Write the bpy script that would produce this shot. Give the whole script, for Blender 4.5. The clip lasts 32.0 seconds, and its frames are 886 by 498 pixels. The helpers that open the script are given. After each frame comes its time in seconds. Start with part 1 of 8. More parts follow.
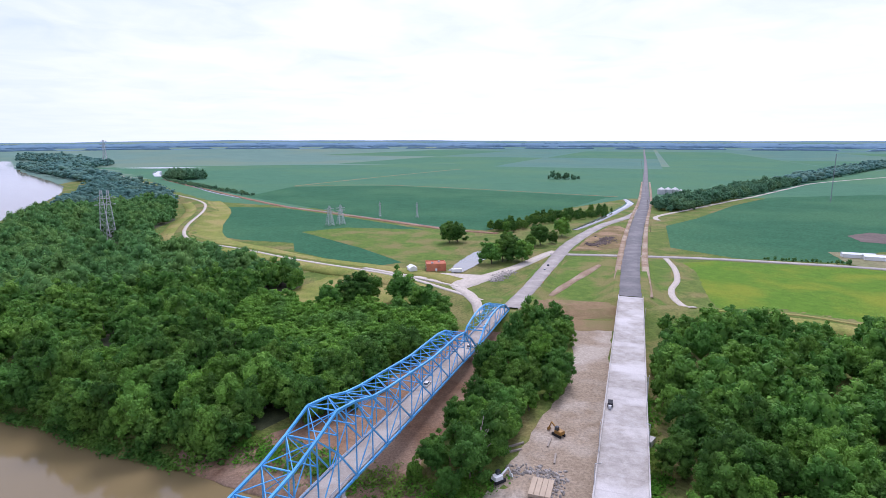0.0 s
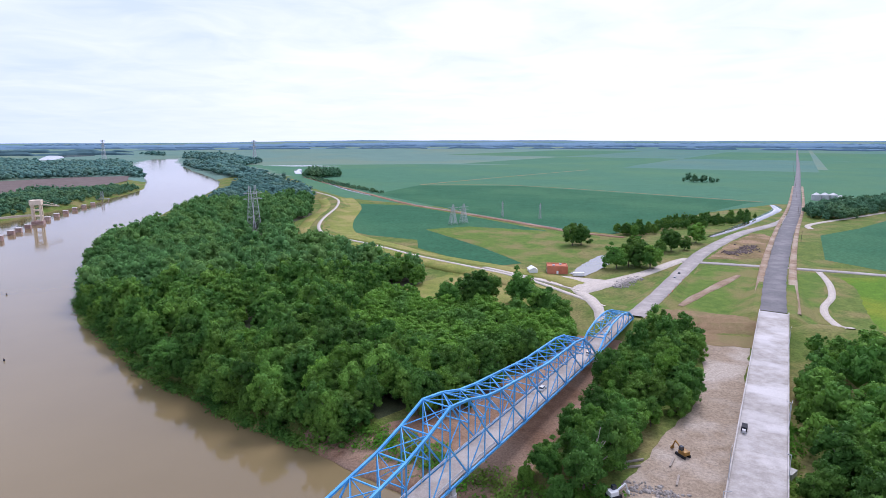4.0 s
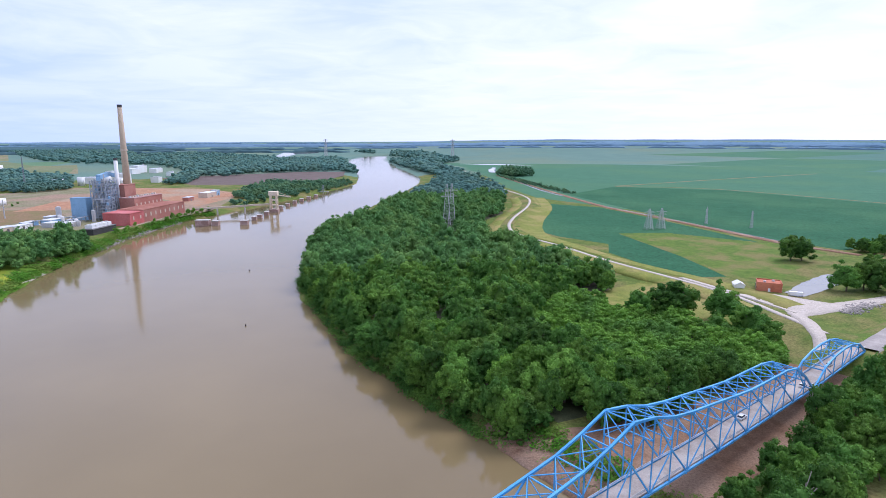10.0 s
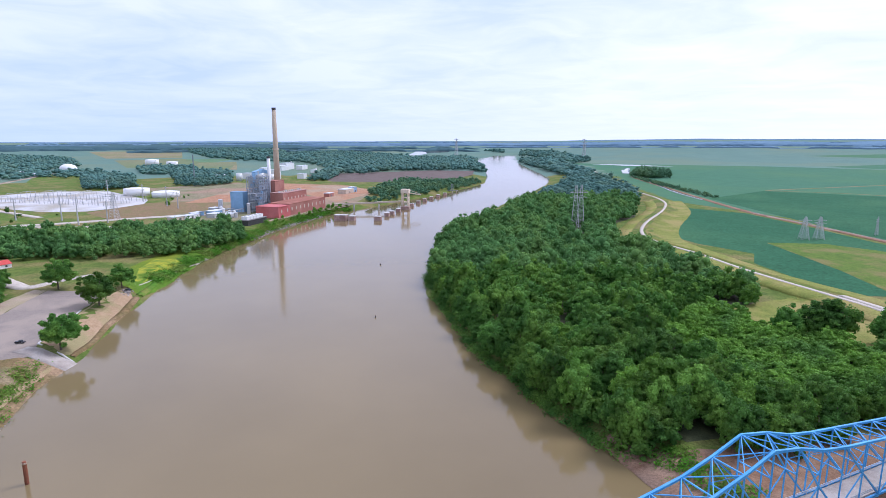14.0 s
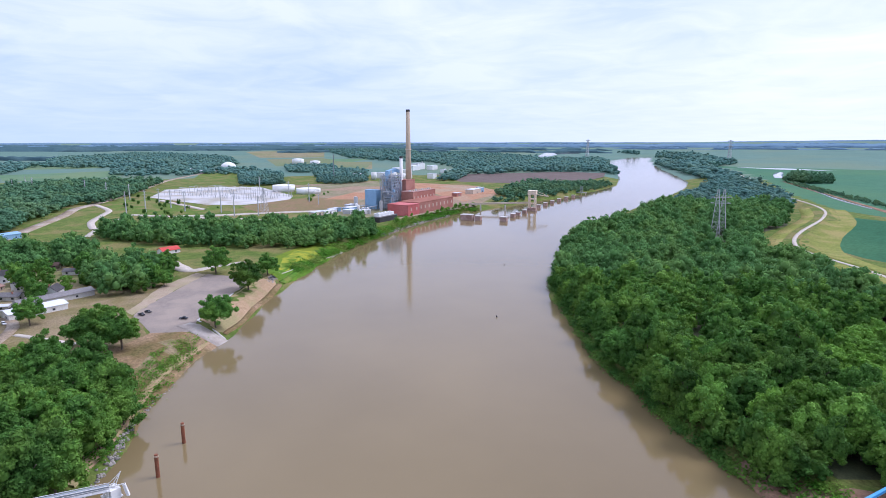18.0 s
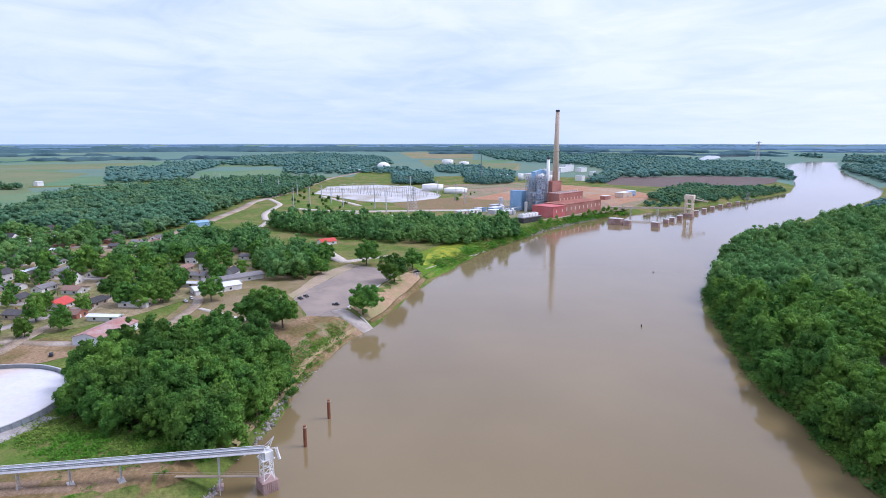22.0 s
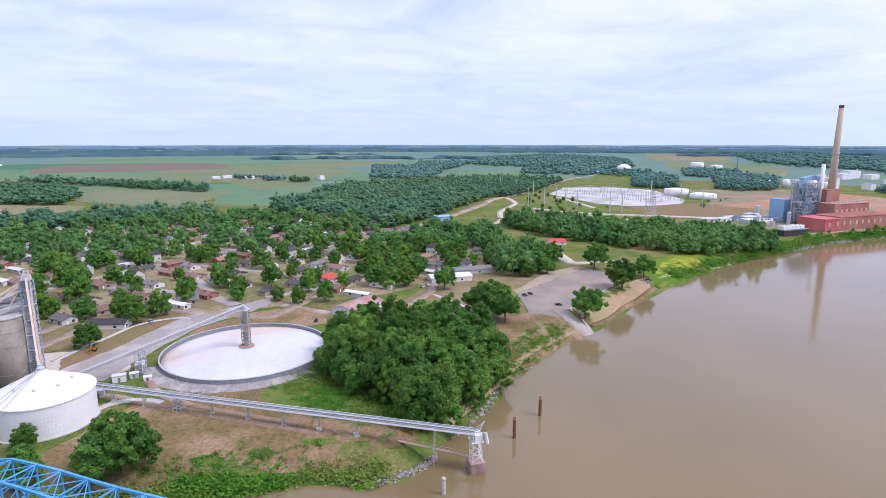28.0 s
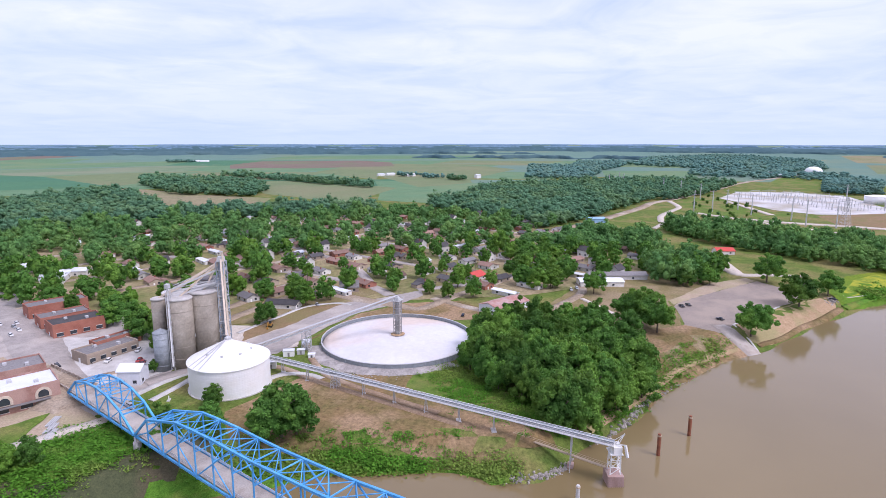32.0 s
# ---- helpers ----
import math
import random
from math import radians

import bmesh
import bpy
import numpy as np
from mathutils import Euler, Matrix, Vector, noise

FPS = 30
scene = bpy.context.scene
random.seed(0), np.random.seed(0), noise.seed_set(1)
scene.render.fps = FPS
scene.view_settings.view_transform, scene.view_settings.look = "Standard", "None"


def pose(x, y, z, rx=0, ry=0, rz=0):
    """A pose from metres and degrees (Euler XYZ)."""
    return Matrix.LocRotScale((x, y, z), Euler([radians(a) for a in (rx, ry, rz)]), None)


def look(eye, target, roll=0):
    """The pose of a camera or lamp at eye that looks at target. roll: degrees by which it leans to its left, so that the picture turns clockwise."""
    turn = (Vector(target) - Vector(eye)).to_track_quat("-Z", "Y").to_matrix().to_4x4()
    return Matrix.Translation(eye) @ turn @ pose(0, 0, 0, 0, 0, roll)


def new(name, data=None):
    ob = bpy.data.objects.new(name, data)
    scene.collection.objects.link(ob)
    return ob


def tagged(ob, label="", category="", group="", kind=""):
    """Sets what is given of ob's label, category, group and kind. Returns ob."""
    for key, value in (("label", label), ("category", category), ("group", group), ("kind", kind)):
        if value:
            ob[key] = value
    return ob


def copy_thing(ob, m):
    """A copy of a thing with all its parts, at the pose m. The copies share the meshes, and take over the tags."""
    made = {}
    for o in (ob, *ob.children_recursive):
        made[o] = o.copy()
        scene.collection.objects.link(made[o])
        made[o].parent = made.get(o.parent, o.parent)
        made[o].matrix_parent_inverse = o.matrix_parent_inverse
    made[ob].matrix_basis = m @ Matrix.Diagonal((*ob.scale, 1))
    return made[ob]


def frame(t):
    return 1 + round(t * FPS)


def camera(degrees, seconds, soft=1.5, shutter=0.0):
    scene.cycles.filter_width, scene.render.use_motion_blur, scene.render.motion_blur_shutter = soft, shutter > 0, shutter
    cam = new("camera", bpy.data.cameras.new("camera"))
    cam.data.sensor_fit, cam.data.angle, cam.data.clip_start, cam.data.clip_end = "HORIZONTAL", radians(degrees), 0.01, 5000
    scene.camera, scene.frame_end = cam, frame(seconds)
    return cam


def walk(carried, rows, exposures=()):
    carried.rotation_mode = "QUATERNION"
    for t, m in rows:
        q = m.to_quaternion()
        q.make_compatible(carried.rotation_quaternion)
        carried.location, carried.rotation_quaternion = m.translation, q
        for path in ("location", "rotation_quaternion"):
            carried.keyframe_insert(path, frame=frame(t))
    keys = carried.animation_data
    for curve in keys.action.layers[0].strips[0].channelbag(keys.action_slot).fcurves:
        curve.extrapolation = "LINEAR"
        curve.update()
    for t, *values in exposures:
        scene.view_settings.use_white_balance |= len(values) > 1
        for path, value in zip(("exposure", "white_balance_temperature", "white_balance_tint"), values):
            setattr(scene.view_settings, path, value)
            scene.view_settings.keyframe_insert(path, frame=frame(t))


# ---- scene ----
cam = camera(74.9, 32.0, soft=0.8)
ROWS = [
    (0, -0.33, -0.37, 105.05, 79.353, -0.118, 0.022),
    (0.5, -0.11, 0.02, 105.04, 79.343, -0.109, 1.524),
    (1, 0.04, 0.32, 105.01, 79.334, -0.103, 3.035),
    (1.5, 0.13, 0.52, 104.97, 79.326, -0.1, 4.552),
    (2, 0.17, 0.65, 104.93, 79.321, -0.099, 6.077),
    (2.5, 0.19, 0.7, 104.9, 79.322, -0.099, 7.602),
    (3, 0.18, 0.7, 104.88, 79.326, -0.099, 9.116),
    (3.5, 0.15, 0.64, 104.89, 79.331, -0.099, 10.658),
    (5.5, 0.03, -0.02, 105.13, 79.336, -0.1, 16.968),
    (6, 0.01, -0.25, 105.26, 79.335, -0.099, 18.552),
    (6.5, 0.01, -0.5, 105.4, 79.328, -0.098, 20.152),
    (7, 0.02, -0.76, 105.56, 79.316, -0.097, 21.73),
    (8, 0.07, -1.31, 105.93, 79.281, -0.097, 24.796),
    (9, 0.18, -1.84, 106.33, 79.235, -0.099, 27.856),
    (10, 0.33, -2.35, 106.74, 79.192, -0.098, 30.965),
    (11, 0.51, -2.81, 107.12, 79.15, -0.096, 34.027),
    (12, 0.72, -3.19, 107.45, 79.111, -0.098, 37.129),
    (13, 0.92, -3.49, 107.7, 79.088, -0.1, 40.369),
    (14, 1.13, -3.7, 107.85, 79.092, -0.094, 43.557),
    (14.5, 1.23, -3.76, 107.89, 79.099, -0.092, 45.138),
    (16.5, 1.57, -3.79, 107.76, 79.138, -0.091, 51.466),
    (17, 1.64, -3.74, 107.67, 79.153, -0.091, 53.019),
    (18, 1.77, -3.56, 107.41, 79.177, -0.091, 56.105),
    (19, 1.89, -3.3, 107.07, 79.197, -0.094, 59.405),
    (19.5, 1.95, -3.14, 106.89, 79.212, -0.098, 61.238),
    (20, 2.01, -2.96, 106.69, 79.234, -0.099, 63.104),
    (21, 2.13, -2.55, 106.3, 79.284, -0.098, 66.825),
    (22, 2.28, -2.09, 105.91, 79.331, -0.097, 70.531),
    (23, 2.47, -1.59, 105.58, 79.372, -0.096, 74.324),
    (24, 2.71, -1.04, 105.33, 79.396, -0.094, 78.161),
    (25, 3.02, -0.47, 105.19, 79.405, -0.089, 82.047),
    (25.5, 3.2, -0.18, 105.16, 79.409, -0.089, 83.979),
    (27.5, 4.08, 1.03, 105.37, 79.413, -0.09, 91.761),
    (28, 4.34, 1.34, 105.49, 79.408, -0.091, 93.687),
    (29, 4.86, 1.97, 105.79, 79.364, -0.093, 97.517),
    (30, 5.37, 2.62, 106.09, 79.308, -0.097, 101.399),
    (31, 5.8, 3.29, 106.31, 79.293, -0.103, 105.225),
    (32, 6.07, 4.02, 106.31, 79.294, -0.105, 108.989),
]
walk(cam, [(t, pose(x, y, z, rx, ry, rz)) for t, x, y, z, rx, ry, rz in ROWS], [(0.0, 0.14, 5640.0, 27.0), (10.0, 0.14, 5540.0, 25.0), (20.0, 0.13, 5490.0, 25.5), (26.0, 0.14, 5580.0, 27.0), (32.0, 0.18, 5790.0, 30.0)])

# ---- world, sun ----
SUN_AZ, SUN_EL = 15.0, 52.0      # degrees right of +y, height
world = bpy.data.worlds.new("overcast_sky")
scene.world = world
world.use_nodes = True
wn, wl = world.node_tree.nodes, world.node_tree.links
wn.clear()
w_out = wn.new("ShaderNodeOutputWorld")
w_bg = wn.new("ShaderNodeBackground")
w_sky = wn.new("ShaderNodeTexSky")
w_sky.sky_type, w_sky.sun_disc = "NISHITA", False
w_sky.sun_elevation, w_sky.sun_rotation = radians(SUN_EL), radians(SUN_AZ)
w_sky.air_density, w_sky.dust_density = 1.0, 2.0
w_sky_s = wn.new("ShaderNodeVectorMath")
w_sky_s.operation = "SCALE"
w_sky_s.inputs["Scale"].default_value = 0.10
wl.new(w_sky.outputs[0], w_sky_s.inputs[0])
w_tc = wn.new("ShaderNodeTexCoord")
w_sep = wn.new("ShaderNodeSeparateXYZ")
wl.new(w_tc.outputs["Generated"], w_sep.inputs[0])


def wmath(op, a, b=None):
    m = wn.new("ShaderNodeMath")
    m.operation = op
    for i, v in enumerate((a, b)):
        if v is None:
            continue
        if isinstance(v, (int, float)):
            m.inputs[i].default_value = v
        else:
            wl.new(v, m.inputs[i])
    return m.outputs[0]


w_up = wmath("ADD", wmath("MAXIMUM", w_sep.outputs["Z"], 0.0), 0.09)
w_cx, w_cy = wmath("DIVIDE", w_sep.outputs["X"], w_up), wmath("DIVIDE", w_sep.outputs["Y"], w_up)
w_comb = wn.new("ShaderNodeCombineXYZ")
wl.new(w_cx, w_comb.inputs[0])
wl.new(w_cy, w_comb.inputs[1])
w_noise = wn.new("ShaderNodeTexNoise")
w_noise.inputs["Scale"].default_value = 0.55
w_noise.inputs["Detail"].default_value = 7
w_noise.inputs["Roughness"].default_value = 0.52
w_noise.inputs["Distortion"].default_value = 0.4
wl.new(w_comb.outputs[0], w_noise.inputs["Vector"])
w_fine = wn.new("ShaderNodeTexNoise")
w_fine.inputs["Scale"].default_value, w_fine.inputs["Detail"].default_value = 1.5, 6
w_fine.inputs["Roughness"].default_value, w_fine.inputs["Distortion"].default_value = 0.55, 0.8
wl.new(w_comb.outputs[0], w_fine.inputs["Vector"])
w_cloud = wmath("ADD", wmath("MULTIPLY", w_noise.outputs["Fac"], 0.58), wmath("MULTIPLY", w_fine.outputs["Fac"], 0.42))
w_ramp = wn.new("ShaderNodeValToRGB")
w_ramp.color_ramp.elements[0].position, w_ramp.color_ramp.elements[0].color = 0.38, (0.56, 0.66, 0.88, 1)
w_ramp.color_ramp.elements[1].position, w_ramp.color_ramp.elements[1].color = 0.60, (1.04, 1.03, 1.02, 1)
wl.new(w_cloud, w_ramp.inputs[0])
w_add = wn.new("ShaderNodeMix")
w_add.data_type, w_add.blend_type = "RGBA", "MIX"
w_add.inputs[0].default_value = 0.80
wl.new(w_sky_s.outputs[0], w_add.inputs[6])
wl.new(w_ramp.outputs[0], w_add.inputs[7])
# bluish haze low over the plain, paling toward the sun's side
w_sunward = wn.new("ShaderNodeMapRange")
w_sunward.inputs[1].default_value, w_sunward.inputs[2].default_value = 0.15, 1.0
wl.new(wmath("ADD", wmath("MULTIPLY", w_sep.outputs["X"], math.sin(radians(SUN_AZ))), wmath("MULTIPLY", w_sep.outputs["Y"], math.cos(radians(SUN_AZ)))), w_sunward.inputs[0])
w_low = wn.new("ShaderNodeMix")
w_low.data_type = "RGBA"
w_low.inputs[6].default_value, w_low.inputs[7].default_value = (0.51, 0.63, 0.79, 1), (0.88, 0.91, 0.95, 1)
wl.new(w_sunward.outputs[0], w_low.inputs[0])
w_haze = wn.new("ShaderNodeMix")
w_haze.data_type = "RGBA"
wl.new(wmath("MULTIPLY", wmath("POWER", 0.02, wmath("MAXIMUM", w_sep.outputs["Z"], 0.0)), 0.9), w_haze.inputs[0])
wl.new(w_add.outputs[2], w_haze.inputs[6])
wl.new(w_low.outputs[2], w_haze.inputs[7])
wl.new(w_haze.outputs[2], w_bg.inputs[0])
w_bg.inputs[1].default_value = 1.12
wl.new(w_bg.outputs[0], w_out.inputs[0])

sun_data = bpy.data.lights.new("sun", "SUN")
sun_data.energy, sun_data.angle, sun_data.color = 2.3, radians(22), (1.0, 0.96, 0.88)
sun = new("sun", sun_data)
_el, _az = radians(SUN_EL), radians(SUN_AZ)
sun.matrix_world = look((0, 0, 300), (-300 * math.sin(_az) * math.cos(_el), -300 * math.cos(_az) * math.cos(_el), 300 - 300 * math.sin(_el)))


# ---- materials ----
def material(name, col, alt=None, scale=0.2, rough=0.85, metal=0.0, bump=0.0, bump_scale=None, coarse=None, coarse_scale=0.02,
             island=0.0, objrand=0.0, detail=6, spec=0.35, fine=0.22):
    """col and alt mixed by fine noise; coarse: a third colour in broad patches; island, objrand: brightness spread per piece or thing."""
    m = bpy.data.materials.new(name)
    m.use_nodes = True
    nt = m.node_tree
    nd, ln = nt.nodes, nt.links
    b = nd["Principled BSDF"]
    b.inputs["Roughness"].default_value, b.inputs["Metallic"].default_value = rough, metal
    b.inputs["Specular IOR Level"].default_value = spec
    alt = alt or tuple(v * 0.7 for v in col)
    geo = nd.new("ShaderNodeNewGeometry")
    tn = nd.new("ShaderNodeTexNoise")
    tn.inputs["Scale"].default_value, tn.inputs["Detail"].default_value = scale, detail
    tn.inputs["Roughness"].default_value = 0.62
    ln.new(geo.outputs["Position"], tn.inputs["Vector"])
    rp = nd.new("ShaderNodeValToRGB")
    rp.color_ramp.elements[0].position, rp.color_ramp.elements[0].color = 0.34, (*alt, 1)
    rp.color_ramp.elements[1].position, rp.color_ramp.elements[1].color = 0.66, (*col, 1)
    ln.new(tn.outputs["Fac"], rp.inputs[0])
    colour = rp.outputs[0]
    if coarse:
        t2 = nd.new("ShaderNodeTexNoise")
        t2.inputs["Scale"].default_value, t2.inputs["Detail"].default_value = coarse_scale, 4
        ln.new(geo.outputs["Position"], t2.inputs["Vector"])
        r2 = nd.new("ShaderNodeValToRGB")
        r2.color_ramp.elements[0].position, r2.color_ramp.elements[1].position = 0.46, 0.62
        ln.new(t2.outputs["Fac"], r2.inputs[0])
        mx = nd.new("ShaderNodeMix")
        mx.data_type = "RGBA"
        ln.new(r2.outputs[0], mx.inputs[0])
        ln.new(colour, mx.inputs[6])
        mx.inputs[7].default_value = (*coarse, 1)
        colour = mx.outputs[2]
    if fine and not island:
        t3 = nd.new("ShaderNodeTexNoise")
        t3.inputs["Scale"].default_value, t3.inputs["Detail"].default_value = max(scale * 6.0, 0.35), 8
        t3.inputs["Roughness"].default_value = 0.75
        ln.new(geo.outputs["Position"], t3.inputs["Vector"])
        m3 = nd.new("ShaderNodeMapRange")
        m3.inputs[1].default_value, m3.inputs[2].default_value = 0.3, 0.7
        m3.inputs[3].default_value, m3.inputs[4].default_value = 1 - fine, 1 + fine
        ln.new(t3.outputs["Fac"], m3.inputs[0])
        v3 = nd.new("ShaderNodeVectorMath")
        v3.operation = "SCALE"
        ln.new(colour, v3.inputs[0])
        ln.new(m3.outputs[0], v3.inputs["Scale"])
        colour = v3.outputs[0]
    for spread, src in ((island, geo.outputs["Random Per Island"]), (objrand, None)):
        if not spread:
            continue
        if src is None:
            src = nd.new("ShaderNodeObjectInfo").outputs["Random"]
        mr = nd.new("ShaderNodeMapRange")
        mr.inputs[3].default_value, mr.inputs[4].default_value = 1 - spread, 1 + spread
        ln.new(src, mr.inputs[0])
        vm = nd.new("ShaderNodeVectorMath")
        vm.operation = "SCALE"
        ln.new(colour, vm.inputs[0])
        ln.new(mr.outputs[0], vm.inputs["Scale"])
        colour = vm.outputs[0]
    ln.new(colour, b.inputs["Base Color"])
    if bump:
        bn = nd.new("ShaderNodeBump")
        bn.inputs["Strength"].default_value = bump
        bn.inputs["Distance"].default_value = 0.3
        tb = tn
        if bump_scale:
            tb = nd.new("ShaderNodeTexNoise")
            tb.inputs["Scale"].default_value, tb.inputs["Detail"].default_value = bump_scale, 4
            ln.new(geo.outputs["Position"], tb.inputs["Vector"])
        ln.new(tb.outputs["Fac"], bn.inputs["Height"])
        ln.new(bn.outputs[0], b.inputs["Normal"])
    return m


def leafy(m):
    """Lets some light pass through the leaves."""
    nd, ln = m.node_tree.nodes, m.node_tree.links
    b, out = nd["Principled BSDF"], nd["Material Output"]
    tr, mx = nd.new("ShaderNodeBsdfTranslucent"), nd.new("ShaderNodeMixShader")
    mx.inputs[0].default_value = 0.32
    ln.new(b.inputs["Base Color"].links[0].from_socket, tr.inputs["Color"])
    ln.new(b.outputs[0], mx.inputs[1])
    ln.new(tr.outputs[0], mx.inputs[2])
    ln.new(mx.outputs[0], out.inputs["Surface"])
    return m


M_GROUND = material("meadow_ground", (0.142, 0.182, 0.038), (0.085, 0.130, 0.026), 0.12, 0.95, coarse=(0.200, 0.178, 0.064), coarse_scale=0.03, bump=0.3, fine=0.5, spec=0.08)
M_GRASS = material("mown_grass", (0.135, 0.195, 0.034), (0.080, 0.140, 0.024), 0.20, 0.95, coarse=(0.195, 0.178, 0.062), coarse_scale=0.04, bump=0.2, fine=0.45, spec=0.08)
M_LAWN = material("dry_town_lawn", (0.255, 0.215, 0.100), (0.150, 0.165, 0.055), 0.06, 0.95, coarse=(0.32, 0.255, 0.15), coarse_scale=0.025, fine=0.45, spec=0.1)
M_DRYLAWN = material("parched_lawn", (0.235, 0.180, 0.085), (0.165, 0.150, 0.058), 0.15, 0.95, coarse=(0.27, 0.21, 0.12), coarse_scale=0.05, fine=0.45, spec=0.1)
M_SAND = material("orange_river_sand", (0.42, 0.295, 0.175), (0.33, 0.225, 0.125), 0.3, 0.95, coarse=(0.30, 0.255, 0.12), coarse_scale=0.06, fine=0.35, spec=0.1)
M_OLDDECK = material("worn_bridge_concrete", (0.42, 0.365, 0.30), (0.34, 0.29, 0.24), 0.4, 0.9, coarse=(0.46, 0.41, 0.35), coarse_scale=0.1)
M_LUSH = material("lush_grass", (0.118, 0.215, 0.022), (0.082, 0.165, 0.018), 0.15, 0.95, coarse=(0.185, 0.225, 0.024), coarse_scale=0.02, bump=0.2, fine=0.45, spec=0.06)
M_YELLOW = material("yellow_weeds", (0.38, 0.36, 0.03), (0.14, 0.22, 0.03), 0.2, 0.95, fine=0.42, spec=0.1)
M_LEVEE = material("levee_grass", (0.240, 0.245, 0.058), (0.155, 0.190, 0.042), 0.15, 0.95, coarse=(0.285, 0.245, 0.085), coarse_scale=0.025, fine=0.42, spec=0.06)
M_SOY = material("soy_crop", (0.040, 0.130, 0.062), (0.030, 0.108, 0.050), 0.05, 0.9, coarse=(0.052, 0.142, 0.064), coarse_scale=0.006, fine=0.35, spec=0.05)
M_CORN = material("corn_crop", (0.072, 0.180, 0.100), (0.060, 0.158, 0.088), 0.03, 0.9, coarse=(0.080, 0.180, 0.088), coarse_scale=0.003, fine=0.25, spec=0.06)
# Crop colour for the far plain, with pale blue haze put in.
M_FARCROP = material("far_crop_land_hazed", (0.135, 0.223, 0.174), (0.118, 0.202, 0.159), 0.008, 0.9, coarse=(0.155, 0.218, 0.148), coarse_scale=0.0015, spec=0.06)
M_CROP_B = material("young_crop", (0.130, 0.226, 0.118), (0.109, 0.197, 0.100), 0.02, 0.9, coarse=(0.153, 0.221, 0.110), coarse_scale=0.004, fine=0.25, spec=0.06)
# Green far crops, haze likewise painted into the base colour.
M_FARGREEN = material("far_green_crop_hazed", (0.092, 0.192, 0.148), (0.080, 0.172, 0.132), 0.01, 0.9, coarse=(0.104, 0.190, 0.134), coarse_scale=0.002, spec=0.06)
M_OLIVECROP = material("olive_ripening_crop", (0.174, 0.214, 0.105), (0.144, 0.187, 0.090), 0.02, 0.95, coarse=(0.197, 0.206, 0.110), coarse_scale=0.004, fine=0.25, spec=0.06)
M_PINKSOIL = material("pinkish_bare_field", (0.205, 0.150, 0.122), (0.168, 0.128, 0.098), 0.02, 0.95, coarse=(0.165, 0.165, 0.100), coarse_scale=0.004, spec=0.06)
M_STUBBLE = material("wheat_stubble", (0.273, 0.228, 0.134), (0.215, 0.198, 0.105), 0.04, 0.95, coarse=(0.191, 0.202, 0.090), coarse_scale=0.006, fine=0.42, spec=0.1)
M_PALECROP = material("pale_ripening_crop", (0.162, 0.228, 0.128), (0.137, 0.198, 0.110), 0.02, 0.95, coarse=(0.203, 0.228, 0.141), coarse_scale=0.004, spec=0.06)
M_TILLED = material("tilled_soil", (0.17, 0.135, 0.115), (0.13, 0.10, 0.085), 0.05, 0.95, spec=0.1)
M_DIRT = material("bare_dirt", (0.33, 0.24, 0.155), (0.24, 0.165, 0.105), 0.25, 0.95, coarse=(0.40, 0.32, 0.23), coarse_scale=0.05, bump=0.4, fine=0.42, spec=0.1)
M_BROWNSOIL = material("brown_tilled_soil", (0.27, 0.185, 0.10), (0.20, 0.14, 0.07), 0.3, 0.95, coarse=(0.20, 0.165, 0.07), coarse_scale=0.06, fine=0.4, spec=0.1)
M_RUST_DIRT = material("reddish_bank_soil", (0.27, 0.165, 0.10), (0.19, 0.11, 0.065), 0.2, 0.95, coarse=(0.31, 0.21, 0.14), coarse_scale=0.04, bump=0.4, fine=0.42, spec=0.1)
M_GRAVEL = material("pale_gravel", (0.56, 0.50, 0.42), (0.44, 0.385, 0.31), 0.5, 0.95, bump=0.3, fine=0.42, spec=0.1)
M_PAD = material("dusty_gravel_pad", (0.345, 0.275, 0.195), (0.265, 0.205, 0.140), 0.15, 0.95, coarse=(0.42, 0.36, 0.285), coarse_scale=0.05, bump=0.3, fine=0.42, spec=0.1)
M_ASPHALT = material("worn_asphalt", (0.355, 0.318, 0.280), (0.285, 0.254, 0.222), 0.4, 0.9, coarse=(0.41, 0.365, 0.315), coarse_scale=0.08)
M_DARKASPH = material("fresh_asphalt", (0.16, 0.15, 0.145), (0.12, 0.115, 0.11), 0.4, 0.85, coarse=(0.20, 0.185, 0.175), coarse_scale=0.08)
M_LOT = material("weathered_parking_asphalt", (0.295, 0.248, 0.205), (0.245, 0.206, 0.170), 0.3, 0.92, coarse=(0.33, 0.272, 0.215), coarse_scale=0.05, spec=0.12)
M_LOTEDGE = material("bare_lot_gravel", (0.43, 0.345, 0.25), (0.36, 0.28, 0.19), 0.2, 0.95, coarse=(0.34, 0.29, 0.17), coarse_scale=0.05, fine=0.35, spec=0.1)
M_CONCRETE = material("weathered_concrete", (0.50, 0.48, 0.44), (0.40, 0.38, 0.34), 0.35, 0.85, coarse=(0.56, 0.54, 0.50), coarse_scale=0.08, bump=0.1)
M_NEWCONC = material("new_concrete_deck", (0.43, 0.395, 0.345), (0.31, 0.28, 0.24), 0.35, 0.88, coarse=(0.52, 0.49, 0.45), coarse_scale=0.07, fine=0.15, objrand=0.05)
M_RIPRAP = material("riprap_stone", (0.36, 0.325, 0.285), (0.23, 0.21, 0.18), 0.8, 0.9, bump=0.6, island=0.3)
M_BLUE = material("blue_painted_steel", (0.085, 0.355, 0.665), (0.065, 0.29, 0.57), 0.6, 0.5, coarse=(0.11, 0.39, 0.68), coarse_scale=0.2, objrand=0.10)
M_GALV = material("galvanised_steel", (0.53, 0.53, 0.515), (0.44, 0.44, 0.43), 0.8, 0.6, metal=0.1, fine=0.1)
